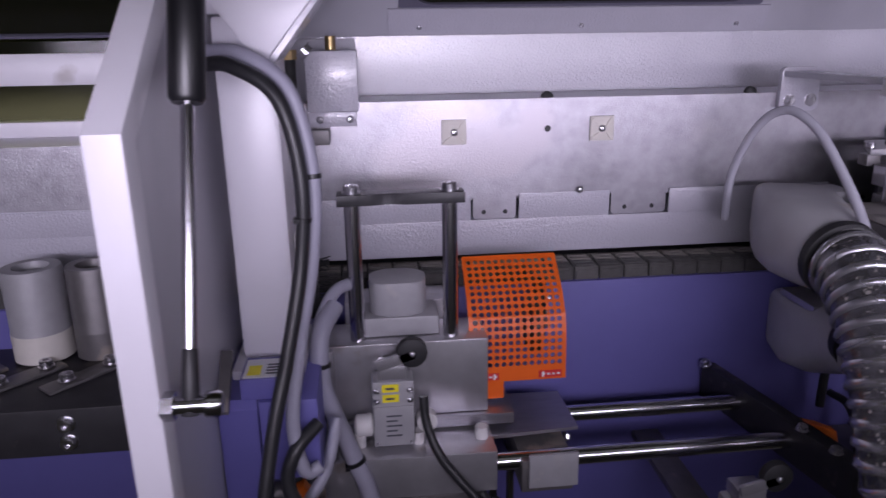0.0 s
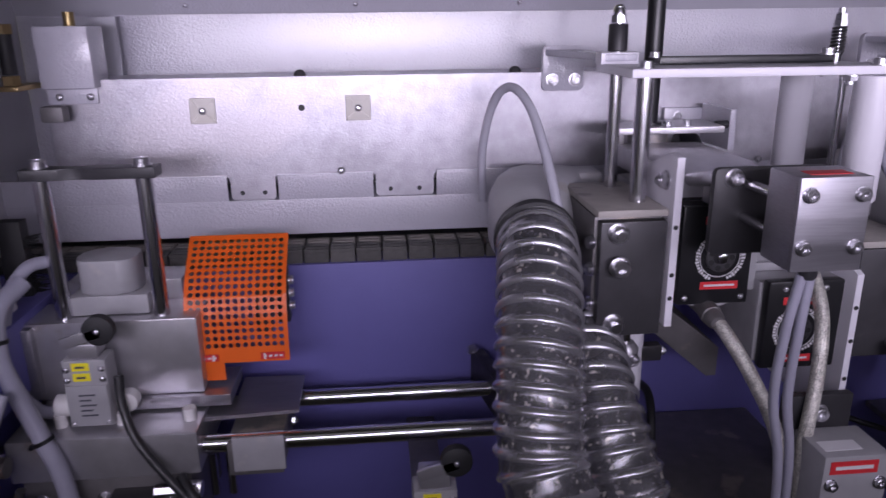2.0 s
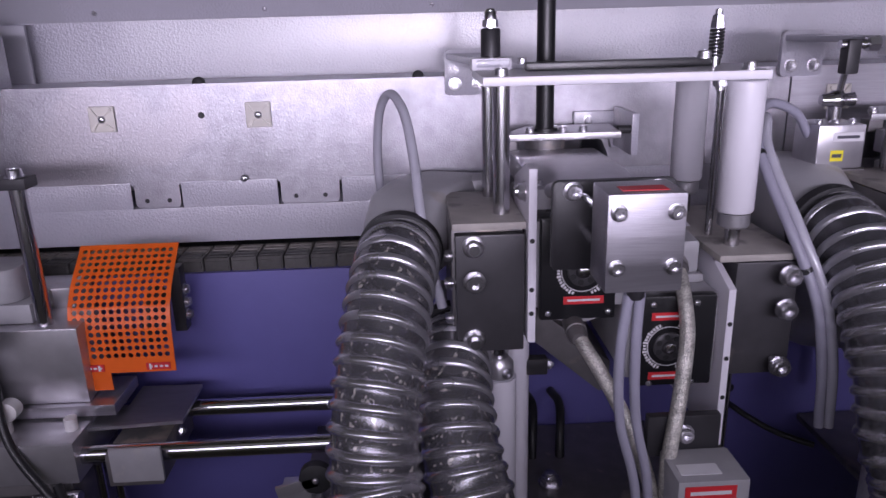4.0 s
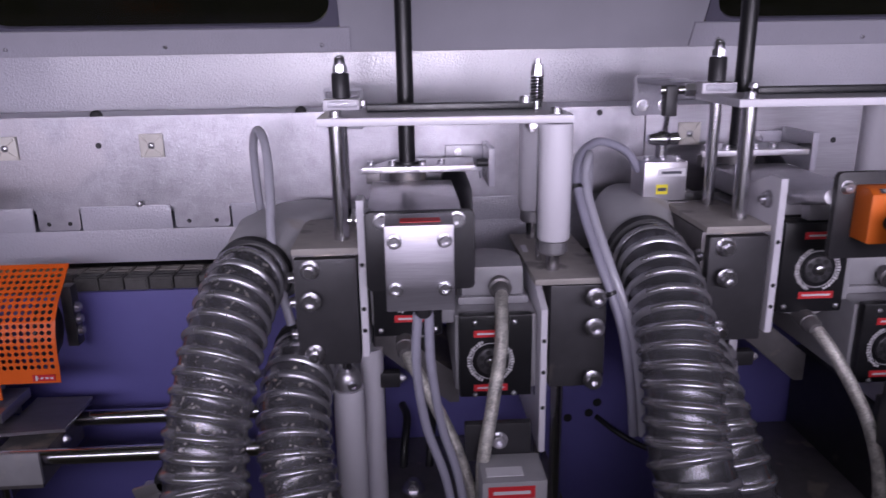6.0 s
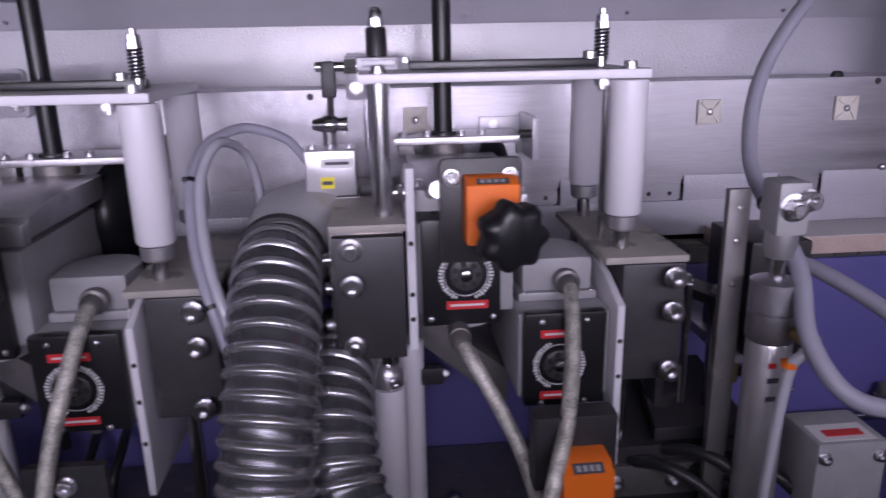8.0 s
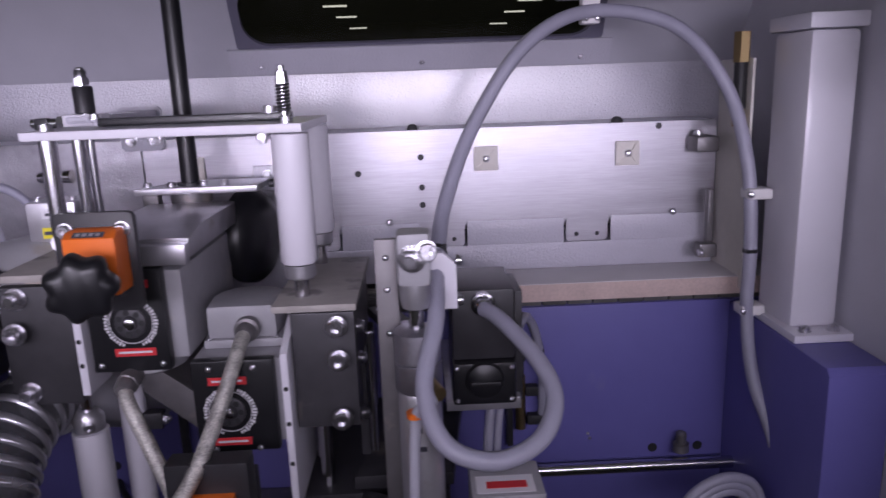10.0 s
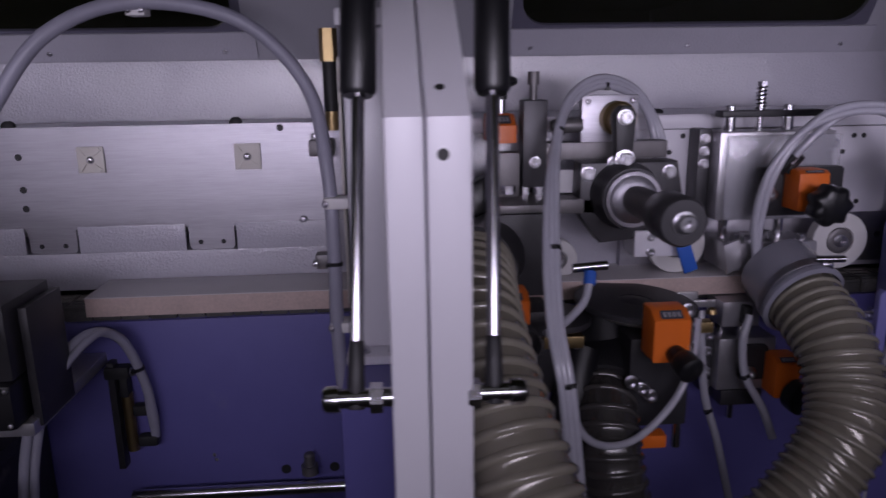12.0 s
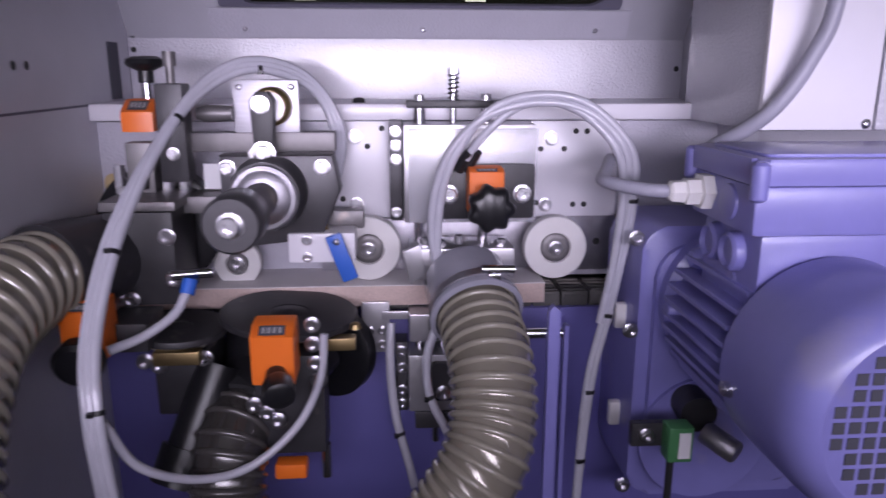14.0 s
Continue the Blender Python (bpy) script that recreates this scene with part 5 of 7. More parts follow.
    bm = duct([(P(0.548, 0.79, 0.985), 0.036, 0.036, 6), (P(0.538, 0.745, 0.988), 0.040, 0.038, 6), (P(0.530, 0.71, 0.995), 0.038, 0.036, 4), (P(0.521, 0.665, 1.014), 0.033, 0.033, 2.4), (P(0.516, 0.63, 1.021), 0.0315, 0.0315, 2.0)])
    part("lower_shell", bm, HOODGREY, h)
    corrugated("extraction_hose", [P(0.514, 0.64, 1.028), P(0.510, 0.60, 1.022), P(0.508, 0.563, 1.003), P(0.513, 0.530, 0.97), P(0.525, 0.508, 0.925), P(0.54, 0.50, 0.82)], 0.0325,
               HOSE if upper == "box" else HOSE_CL, "smoky clear spiral hose rising behind a larger one", rib=0.0028)
    # cables
    cable("braided_cable", [P(0.607, 0.575, 1.054), P(0.612, 0.562, 1.047), P(0.63, 0.548, 1.015), P(0.65, 0.536, 0.97), P(0.664, 0.53, 0.91), P(0.668, 0.53, 0.82)], 0.0058, BRAID, "grey steel-braided cable of a trimming motor", group="motor cables")
    cable("braided_cable", [P(0.694, 0.600, 1.096), P(0.6925, 0.585, 1.09), P(0.688, 0.555, 1.06), P(0.678, 0.535, 1.015), P(0.669, 0.525, 0.96), P(0.672, 0.52, 0.88), P(0.675, 0.52, 0.8)] if upper == "box" else
          [P(0.697, 0.600, 1.086), P(0.6955, 0.585, 1.08), P(0.688, 0.55, 1.05), P(0.676, 0.515, 1.015), P(0.661, 0.488, 0.985), P(0.650, 0.480, 0.93), P(0.645, 0.478, 0.8)], 0.0058, BRAID, "grey steel-braided cable of a trimming motor", group="motor cables")
    if upper == "box":
        cable("grey_cable", [P(0.617, 0.48, 1.124), P(0.615, 0.486, 1.08), P(0.622, 0.50, 1.02), P(0.640, 0.51, 0.95), P(0.652, 0.52, 0.82)], 0.0036, CABLE, "grey cable from the junction box", ties=(0.75,))
        cable("grey_cable", [P(0.625, 0.483, 1.124), P(0.626, 0.488, 1.08), P(0.634, 0.502, 1.02), P(0.650, 0.512, 0.95), P(0.660, 0.522, 0.82)], 0.0036, CABLE, "grey cable from the junction box", ties=(0.75,))
    if upper == "box":
        cable("air_tube", [P(0.449, 0.80, 1.105), P(0.447, 0.79, 1.16), P(0.453, 0.76, 1.212), P(0.465, 0.731, 1.230), P(0.477, 0.70, 1.215), P(0.484, 0.665, 1.18), P(0.488, 0.632, 1.14), P(0.495, 0.620, 1.10), P(0.503, 0.615, 1.065)], 0.0044, CABLE_LT, "grey air tube arching up from the hood", "tube")


trimming_unit(0.0, 0.0, "box")
trimming_unit(0.363, 0.009, "counter")

# valve with a linkage beside the second slide frame
v = thing("lever_valve", (0.872, 0.70, 1.15), "grey aluminium lever valve with white and yellow labels", "valve")
part("body", box(0.850, 0.894, 0.692, 0.735, 1.154, 1.194, 0.002), ALU, v)
part("foot", box(0.848, 0.896, 0.69, 0.737, 1.149, 1.1535, 0.001), STEEL, v)
label_bars(v, 0.864, 0.892, 0.692, 1.179, 1.187, LABEL, INK, 1)
label_bars(v, 0.863, 0.875, 0.692, 1.161, 1.171, YELLOW, INK, 1)
for x in (0.856, 0.872, 0.888):
    bolt(v, (x, 0.705, 1.194), (0, 0, 1), 0.0032)
part("plunger", rod((0.872, 0.71, 1.194), (0.872, 0.71, 1.212), 0.006), CHROME, v)
part("ball_joint", turned((0.858, 0.71, 1.2145), (1, 0, 0), [(0, 0.0045), (0.008, 0.0065), (0.012, 0.0085), (0.018, 0.0085), (0.022, 0.0055), (0.03, 0.0065)], 16), CHROME, v)
part("link_rod", rod((0.874, 0.71, 1.218), (0.875, 0.705, 1.245), 0.003), CHROME, v)
part("fork", box(0.8685, 0.8805, 0.695, 0.709, 1.238, 1.268, 0.002), BLACKOX, v, "black fork end")
part("cross_pin", rod((0.864, 0.702, 1.2635), (0.91, 0.70, 1.2635), 0.0042), CHROME, v)
part("lock_nut", turned((0.888, 0.701, 1.2635), (1, 0, 0), [(0, 0.0068), (0.01, 0.0068)], 6), BOLT, v)
part("post", rod((0.866, 0.72, 1.05), (0.866, 0.72, 1.149), 0.006), BLACKOX, v)
DROP = [(0.778, 0.665, 1.207), (0.769, 0.642, 1.19), (0.770, 0.618, 1.165), (0.779, 0.588, 1.125), (0.795, 0.570, 1.075), (0.806, 0.568, 1.02), (0.815, 0.575, 0.96)]
cable("grey_cable", [(0.851, 0.712, 1.183), (0.835, 0.705, 1.203), (0.812, 0.695, 1.214), (0.797, 0.688, 1.215)] + DROP, 0.0042, CABLE, "grey cable arching from the valve and down the cylinder", ties=(0.36, 0.62))
cable("grey_cable", [(0.803, 0.73, 1.125), (0.803, 0.725, 1.165), (0.797, 0.705, 1.195)] + [(x + 0.008, y - 0.001, z) for x, y, z in DROP], 0.0042, CABLE_LT, "grey tube from the hood down beside the cylinder", "tube")
for x, z in ((0.808, 0.852), (0.835, 0.858), (0.845, 0.872)):
    o = solo("cable_hole", turned((x, 0.7995, z), (0, -1, 0), [(0, 0.0055), (0.0005, 0.0055), (0.0005, 0)], 16), RUBBER, (x, 0.8, z), "round cable hole in the bed", "hole", "cable holes")
cable("black_cable", [(0.845, 0.80, 0.852), (0.86, 0.78, 0.845), (0.885, 0.76, 0.835), (0.92, 0.74, 0.828)], 0.0035, CABLE_BK, "black cable out of the bed")
for dx in (0.0, 0.03):
    cable("black_cable", [(0.60 + dx, 0.79, 0.885), (0.605 + dx, 0.76, 0.882), (0.60 + dx, 0.73, 0.85), (0.598 + dx, 0.72, 0.78)], 0.0048, CABLE_BK, "black cable behind the cylinders")
# base brackets under the units
for x in (0.61, 0.975):
    sb = thing("support_plate", (x, 0.66, 0.84), "grey steel support plate with a hex bolt and nut", "plate", "support plates")
    part("plate", box(x - 0.05, x + 0.16, 0.58, 0.79, 0.832, 0.84, 0.002), STEEL, sb)
    for xx, yy in ((x, 0.68), (x + 0.035, 0.60)):
        bolt(sb, (xx, yy, 0.84), (0, 0, 1), 0.009, "hex_bolt")


# ---- copying unit between the trimming units and the right column ----
c = thing("air_cylinder", (1.2, 0.545, 0.8), "tall grey pneumatic cylinder with a bolted clevis", "pneumatic cylinder")
part("tube", turned((1.2, 0.545, 0.80), (0, 0, 1), [(0, 0.0165), (0.262, 0.0165), (0.264, 0.0155)], 32), ALU, c)
part("head", turned((1.2, 0.545, 1.064), (0, 0, 1), [(0, 0.0165), (0.002, 0.0178), (0.022, 0.0178), (0.0225, 0.0165), (0.024, 0.0178), (0.046, 0.0178), (0.048, 0.012)], 32), GALV, c, "ribbed metal head")
part("piston_rod", rod((1.2, 0.545, 1.11), (1.2, 0.545, 1.14), 0.0055), CHROME, c)
part("clevis_nut", turned((1.2, 0.545, 1.128), (0, 0, 1), [(0, 0.010), (0.008, 0.0115), (0.02, 0.0115)], 24), ALU, c)
part("clevis", box(1.188, 1.212, 0.532, 0.558, 1.146, 1.185, 0.004), CASTGREY, c, "zinc clevis")
bolt(c, (1.199, 0.532, 1.167), (-0.15, -1, 0), 0.0075, "hex_bolt")
bolt(c, (1.209, 0.531, 1.172), (0.2, -1, 0.1), 0.0065)
part("fitting", rod((1.206, 0.525, 1.077), (1.214, 0.51, 1.073), 0.006), BRASS, c)
for k, z in enumerate((1.02, 1.035, 1.047)):
    part("print", box(1.192, 1.204 - 0.003 * k, 0.5281, 0.5284, z, z + 0.004, 0), RED if k == 2 else INK, c)
sp = thing("support_post", (1.178, 0.57, 0.85), "upright dusty steel flat bar behind the cylinder", "post")
part("bar", box(1.170, 1.187, 0.567, 0.574, 0.85, 1.174, 0.001), STEEL, sp)
for z in (1.16, 1.135, 1.1):
    bolt(sp, (1.1785, 0.567, z), r=0.0026, kind="screw")
solo("tube_ring", turned((1.1965, 0.511, 1.057), (0, 0, 1), [(0, 0.006), (0.004, 0.006)], 16), ORANGEP, (1.1965, 0.511, 1.057), "orange marker ring on the air tube", "ring")
cable("air_tube", [(1.212, 0.508, 1.072), (1.202, 0.507, 1.066), (1.1965, 0.511, 1.05), (1.193, 0.515, 0.98), (1.19, 0.52, 0.85)], 0.0042, CABLE_LT, "clear tube down the pneumatic cylinder", "tube")
n = thing("hose_bracket", (1.213, 0.59, 1.12), "white bent bracket holding the grey hose", "bracket")
part("arm", slab([(1.203, 1.148), (1.203, 1.160), (1.222, 1.160), (1.232, 1.150), (1.232, 1.115), (1.221, 1.115), (1.221, 1.142), (1.214, 1.148)], 0.575, 0.583, "y", 0.001), WHITE, n)
bolt(n, (1.232, 0.579, 1.153), (1, 0, 0), 0.0042)
bolt(n, (1.232, 0.579, 1.121), (1, 0, 0), 0.0042)

m = thing("copying_motor", (1.255, 0.64, 1.01), "black motor with a domed end cap and cable gland", "motor")
part("body", box(1.229, 1.284, 0.592, 0.672, 1.048, 1.112, 0.003), BLACKOX, m)
part("lower_body", box(1.228, 1.284, 0.585, 0.672, 1.008, 1.0475, 0.004), BLACK, m)
part("dome", turned((1.256, 0.585, 1.032), (0, -1, 0), [(0, 0.017), (0.004, 0.0155), (0.007, 0.009), (0.0075, 0)], 28), BLACK, m)
part("dome_bar", box(1.243, 1.27, 0.576, 0.582, 1.028, 1.0335, 0.002), BLACK, m)
part("gland", turned((1.256, 0.592, 1.101), (0, -1, -0.1), [(0, 0.0105), (0.006, 0.0105), (0.007, 0.0085), (0.014, 0.008), (0.016, 0.006)], 16), CHROME, m, "nickel cable gland")
part("foot", box(1.222, 1.29, 0.60, 0.757, 0.996, 1.0075, 0.001), ALU, m)
for x in (1.232, 1.28):
    for z in (1.043, 1.013):
        bolt(m, (x, 0.585, z), r=0.0024, kind="screw")
part("side_plate", box(1.286, 1.293, 0.61, 0.672, 1.0, 1.104, 0.001), BLACKOX, m)
m.location.y += 0.042  # well back on its foot
cable("grey_hose", [(1.256, 0.619, 1.10), (1.268, 0.595, 1.097), (1.289, 0.548, 1.082), (1.296, 0.512, 1.066), (1.281, 0.484, 1.049), (1.248, 0.471, 1.042), (1.216, 0.478, 1.053), (1.204, 0.505, 1.082), (1.214, 0.54, 1.118), (1.217, 0.585, 1.146),
                    (1.227, 0.65, 1.185), (1.258, 0.70, 1.25), (1.308, 0.716, 1.318), (1.374, 0.744, 1.347), (1.46, 0.76, 1.332), (1.515, 0.766, 1.275), (1.532, 0.745, 1.20), (1.5355, 0.735, 1.12), (1.535, 0.733, 1.05), (1.54, 0.72, 0.98), (1.552, 0.69, 0.92), (1.555, 0.67, 0.85)],
      0.0066, CABLE, "long grey hose looping up over the sheet to the column", "hose", ties=(0.30, 0.79))
for z in (1.169, 1.049):
    k = thing("hose_clip", (1.542, 0.74, z), "white nylon clip holding the hose to the column", "clip", "hose clips on the column")
    part("clip", box(1.528, 1.5525, 0.728, 0.75, z - 0.0055, z + 0.0055, 0.003), NYLON, k)
    bolt(k, (1.53, 0.728, z), (-0.3, -1, 0), 0.0035, "screw")
k = thing("hose_clip", (1.374, 0.75, 1.355), "white clip with two screws under the lid", "clip", "hose clips on the column")
part("clip", box(1.366, 1.383, 0.745, 0.762, 1.336, 1.362, 0.002), NYLON, k)
for x in (1.369, 1.38):
    bolt(k, (x, 0.744, 1.341), r=0.003, kind="screw")
lid = thing("lid_bracket", (1.45, 0.75, 1.37), "grey lid bracket with bolts under the raised lid", "bracket")
part("rail", box(1.35, 1.55, 0.74, 0.80, 1.3625, 1.38, 0.002), PAINT_SHADED, lid)
bolt(lid, (1.49, 0.742, 1.3625), (0, -0.3, -1), 0.006)
# black block added to keep the interior below the slide plate dark
sb = thing("slide_bed", (1.15, 0.7, 0.78), "black block added to fill the dark interior below the slide plate", "slide bed")
part("casting", box(1.09, 1.222, 0.60, 0.795, 0.78, 0.944, 0.003), BLACKOX, sb)
part("cover_strip", box(1.095, 1.217, 0.592, 0.5995, 0.90, 0.93, 0.001), STEEL, sb)
for x in (1.105, 1.155, 1.205):
    bolt(sb, (x, 0.592, 0.915), r=0.0055)
# slide plate with posts
s = thing("slide_plate", (1.18, 0.64, 1.0), "black slide plate with socket bolts on chromed posts", "plate")
part("plate", slab([(1.148, 0.735), (1.17, 0.745), (1.216, 0.635), (1.194, 0.62)], 1.06, 1.069, "z", 0.001), BLACKOX, s)
for x, y in ((1.203, 0.634), (1.188, 0.668), (1.176, 0.695), (1.164, 0.725)):
    bolt(s, (x, y, 1.069), (0, 0, 1), 0.0052)
part("post", rod((1.203, 0.636, 0.96), (1.203, 0.636, 1.06), 0.0062), CHROME, s)
part("post", rod((1.16, 0.60, 0.985), (1.16, 0.60, 1.09), 0.003), CHROME, s)
part("base", slab([(1.14, 0.60), (1.17, 0.74), (1.24, 0.74), (1.225, 0.60)], 0.948, 0.96, "z", 0.001), BLACKOX, s)
part("side_frame", slab([(0.62, 0.97), (0.62, 1.055), (0.73, 1.055), (0.73, 0.97), (0.70, 0.97), (0.70, 1.03), (0.65, 1.03), (0.65, 0.97)], 1.146, 1.154, "x", 0.001), BLACKOX, s)
for k, (x, z) in enumerate(((1.12, 0.93), (1.15, 0.94), (1.17, 0.92), (1.19, 0.93))):
    cable("black_cable", [(x, 0.60, z), (x + 0.02, 0.57, z + 0.012), (x + 0.05, 0.55, z - 0.005), (x + 0.075, 0.54, z - 0.05), (x + 0.08, 0.54, z - 0.1)], 0.0052, CABLE_BK, "black cable in the tangle below the slide", group="black cables below the slide")
j = thing("junction_box", (1.26, 0.545, 0.93), "grey junction box with a white and red label", "junction box")
part("body", box(1.236, 1.292, 0.522, 0.572, 0.92, 0.984, 0.002), CASTGREY, j)
part("white_label", box(1.240, 1.285, 0.526, 0.55, 0.9841, 0.9845, 0), LABEL, j, "white label")
part("red_label", box(1.248, 1.279, 0.532, 0.541, 0.9846, 0.985, 0), RED, j, "red label")
for x in (1.242, 1.286):
    bolt(j, (x, 0.522, 0.972), r=0.0042)
# small pneumatics on the bed
p = thing("throttle_valve", (1.308, 0.79, 0.90), "brass throttle valve with black elbow fittings", "valve")
part("body", rod((1.309, 0.79, 0.90), (1.309, 0.79, 0.965), 0.0058), BRASS, p)
part("stem", rod((1.309, 0.79, 0.965), (1.309, 0.79, 0.99), 0.004), STEEL, p)
part("elbow", box(1.290, 1.315, 0.783, 0.797, 0.982, 0.996, 0.003), RUBBER, p)
part("elbow", box(1.304, 1.313, 0.783, 0.797, 0.962, 0.985, 0.003), RUBBER, p)
part("elbow", box(1.314, 1.33, 0.784, 0.796, 0.94, 0.952, 0.003), RUBBER, p)
part("elbow", box(1.316, 1.336, 0.784, 0.796, 0.905, 0.917, 0.003), RUBBER, p)
bolt(p, (1.3165, 0.788, 0.989), (1, 0, 0), 0.004)
part("rail", box(1.293, 1.300, 0.785, 0.799, 0.88, 1.0, 0.001), BLACKOX, p)
for o in (0, 0.009):
    cable("grey_cable", [(1.264 + o, 0.66, 0.83), (1.260 + o, 0.665, 0.93), (1.272 + o, 0.69, 1.01), (1.296 + o, 0.735, 1.047), (1.318, 0.765, 1.035), (1.331, 0.78, 0.985), (1.335 - o * 0.3, 0.785, 0.94), (1.333, 0.79, 0.915)], 0.0038 if o else 0.0048, CABLE, "grey pneumatic tube looping to the valve", "tube", ties=(0.42, 0.8))
solo("pipe_rail", rod((1.31, 0.77, 0.856), (1.546, 0.77, 0.856), 0.007, seg=24), CHROME, (1.4, 0.77, 0.856), "polished rail along the bed", "rail")
f = thing("fitting", (1.5, 0.78, 0.87), "brass fitting on the violet bed", "fitting")
part("body", turned((1.493, 0.785, 0.864), (0, 0, 1), [(0, 0.009), (0.01, 0.009), (0.01, 0.006), (0.022, 0.006), (0.024, 0.004)], 14), STEEL, f)
for r in (0.036, 0.043, 0.05):
    cable("grey_hose", [(1.485 - r, 0.64, 0.85), (1.485 - r * 0.7, 0.645, 0.855 + r * 0.75), (1.485, 0.65, 0.86 + r), (1.485 + r * 0.7, 0.66, 0.855 + r * 0.75), (1.485 + r, 0.66, 0.84)], 0.0052, CABLE, "coiled grey hose behind the base", "hose", group="coiled hose")
for x, z in ((1.389, 0.8835), (1.391, 0.8775)):
    bolt(beam_cover_b, (x, 0.80, z), r=0.0022, kind="screw")
for x in (1.465, 1.518):
    solo("cable_hole", turned((x, 0.7995, 0.862), (0, -1, 0), [(0, 0.0055), (0.0005, 0.0055), (0.0005, 0)], 16), RUBBER, (x, 0.8, 0.862), "round cable hole in the bed", "hole", "cable holes")
# hardware beside the right column
d = thing("spring_valve", (1.536, 0.781, 1.24), "brass and black valve stack at the column", "valve")
part("nut", turned((1.536, 0.781, 1.296), (0, 0, 1), [(0, 0.0085), (0.03, 0.0085)], 6), BRASS, d)
part("body", rod((1.536, 0.781, 1.25), (1.536, 0.781, 1.296), 0.0065), RUBBER, d)
part("tail", turned((1.536, 0.781, 1.232), (0, 0, 1), [(0, 0.006), (0.018, 0.006)], 12), BRASS, d)
part("plate", box(1.5435, 1.5465, 0.77, 0.85, 1.06, 1.30, 0.001), PAD, d)
l = thing("latch", (1.522, 0.80, 1.1), "small steel latch at the sheet's end", "latch")
part("plate", box(1.5225, 1.5285, 0.812, 0.822, 1.10, 1.162, 0.001), STEEL, l)
part("block", box(1.510, 1.53, 0.80, 0.818, 1.088, 1.104, 0.003), STEEL, l)
part("stop", box(1.508, 1.533, 0.815, 0.8445, 1.203, 1.22, 0.003), STEEL, l)
bolt(l, (1.514, 0.83, 1.2205), (0, 0, 1), 0.0045)
bolt(l, (1.5125, 0.80, 1.095), (-1, 0, 0), 0.004)


# ---- buffing bay ----
wall("bay_panel", box(1.632, 2.24, 0.840, 0.846, 1.062, 1.221, 0.001), PAINT, "pale grey rear panel of the buffing bay")
r = wall("bay_rail", box(1.6325, 2.238, 0.822, 0.947, 1.2225, 1.2385, 0.003), WHITE, "white ledge along the rear panel", category="rail")
for x in (1.70, 1.88, 2.09):
    part("grommet", turned((x, 0.845, 1.2385), (0, -0.4, 1), [(0, 0.0065), (0.003, 0.0055), (0.004, 0.0)], 16), RUBBER, r, "black grommet")
wall("bay_back_filler", box(2.24, 2.262, 0.80, 0.947, 1.03, 1.45, 0.001), PAINT_SHADED, "pale grey end post of the bay")
wall("bay_end", box(2.60, 2.62, 0.2, 1.0, 0.3, 1.5, 0.0), PAINT_SHADED, "grey end wall of the machine")
for x, z in ((2.234, 1.271), (1.637, 1.29), (1.637, 1.305)):
    bolt(r, (x, 0.947, z), r=0.003, kind="hole")
st = solo("grease_stain", slab(rounded(1.634, 1.676, 1.128, 1.172, 0.008), 0.8385, 0.8395, "y"), STAIN, (1.65, 0.839, 1.128), "yellowed grease-stained paper tag on the rear panel", "tag")
mp = thing("mounting_plate", (2.0, 0.83, 1.09), "pale steel mounting plates with bolt holes", "plate")
part("plate", box(1.852, 1.909, 0.826, 0.8395, 1.128, 1.222, 0.001), WHITE, mp)
part("plate", box(2.046, 2.133, 0.822, 0.8395, 1.128, 1.222, 0.001), WHITE, mp)
part("lower_plate", box(1.84, 2.145, 0.830, 0.8395, 1.07, 1.1265, 0.001), GALV, mp, "bare steel lower plate")
for x, z in ((1.876, 1.207), (1.876, 1.142), (2.066, 1.205), (2.062, 1.14)):
    bolt(mp, (x, 0.826 if x < 2 else 0.822, z), r=0.0055)
for x, z in ((1.865, 1.198), (1.888, 1.198), (1.863, 1.147), (1.902, 1.215), (2.056, 1.195), (2.079, 1.195), (2.09, 1.212), (2.101, 1.212), (2.09, 1.14), (2.101, 1.14), (2.053, 1.142)):
    bolt(mp, (x, 0.826 if x < 2 else 0.822, z), r=0.0028, kind="hole")
for x in (2.10, 2.118, 2.136, 1.90):
    bolt(mp, (x, 0.83, 1.10), r=0.0036, kind="hole")

# finishing scraper
u = thing("finishing_unit", (1.98, 0.77, 1.08), "aluminium finishing unit with a dark bolted edge", "machine unit")
part("body", box(1.922, 2.042, 0.779, 0.821, 1.132, 1.222, 0.0015), ALU, u)
part("edge_strip", box(1.909, 1.9215, 0.80, 0.8255, 1.13, 1.224, 0.001), DARKBLOCK, u, "dark edge strip")
for z in (1.214, 1.201, 1.188, 1.138):
    bolt(u, (1.915, 0.80, z), r=0.0042)
part("front_plate", box(1.926, 2.042, 0.768, 0.7745, 1.134, 1.219, 0.001), ACRYLIC, u, "clear acrylic front plate")
part("top_bar", box(1.925, 2.03, 0.785, 0.803, 1.236, 1.2425, 0.001), BLACKOX, u)
for x in (1.937, 1.998):
    part("stud", rod((x, 0.794, 1.222), (x, 0.794, 1.236), 0.0058), CHROME, u)
    bolt(u, (x, 0.794, 1.2425), (0, 0, 1), 0.005)
part("stud", rod((1.968, 0.794, 1.222), (1.968, 0.794, 1.27), 0.003), CHROME, u)
part("spring", spring((1.968, 0.794, 1.243), (1.968, 0.794, 1.266), 0.0046, 6, 0.001), CHROME, u)
part("nut", turned((1.968, 0.794, 1.266), (0, 0, 1), [(0, 0.005), (0.005, 0.005)], 6), BOLT, u)
part("plate", slab(rounded(1.951, 2.037, 1.141, 1.189, 0.003), 0.752, 0.758, "y", 0.001), BLACKOX, u, "black counter plate")
bolt(u, (1.961, 0.752, 1.163), r=0.0066)
bolt(u, (2.026, 0.752, 1.163), r=0.0066)
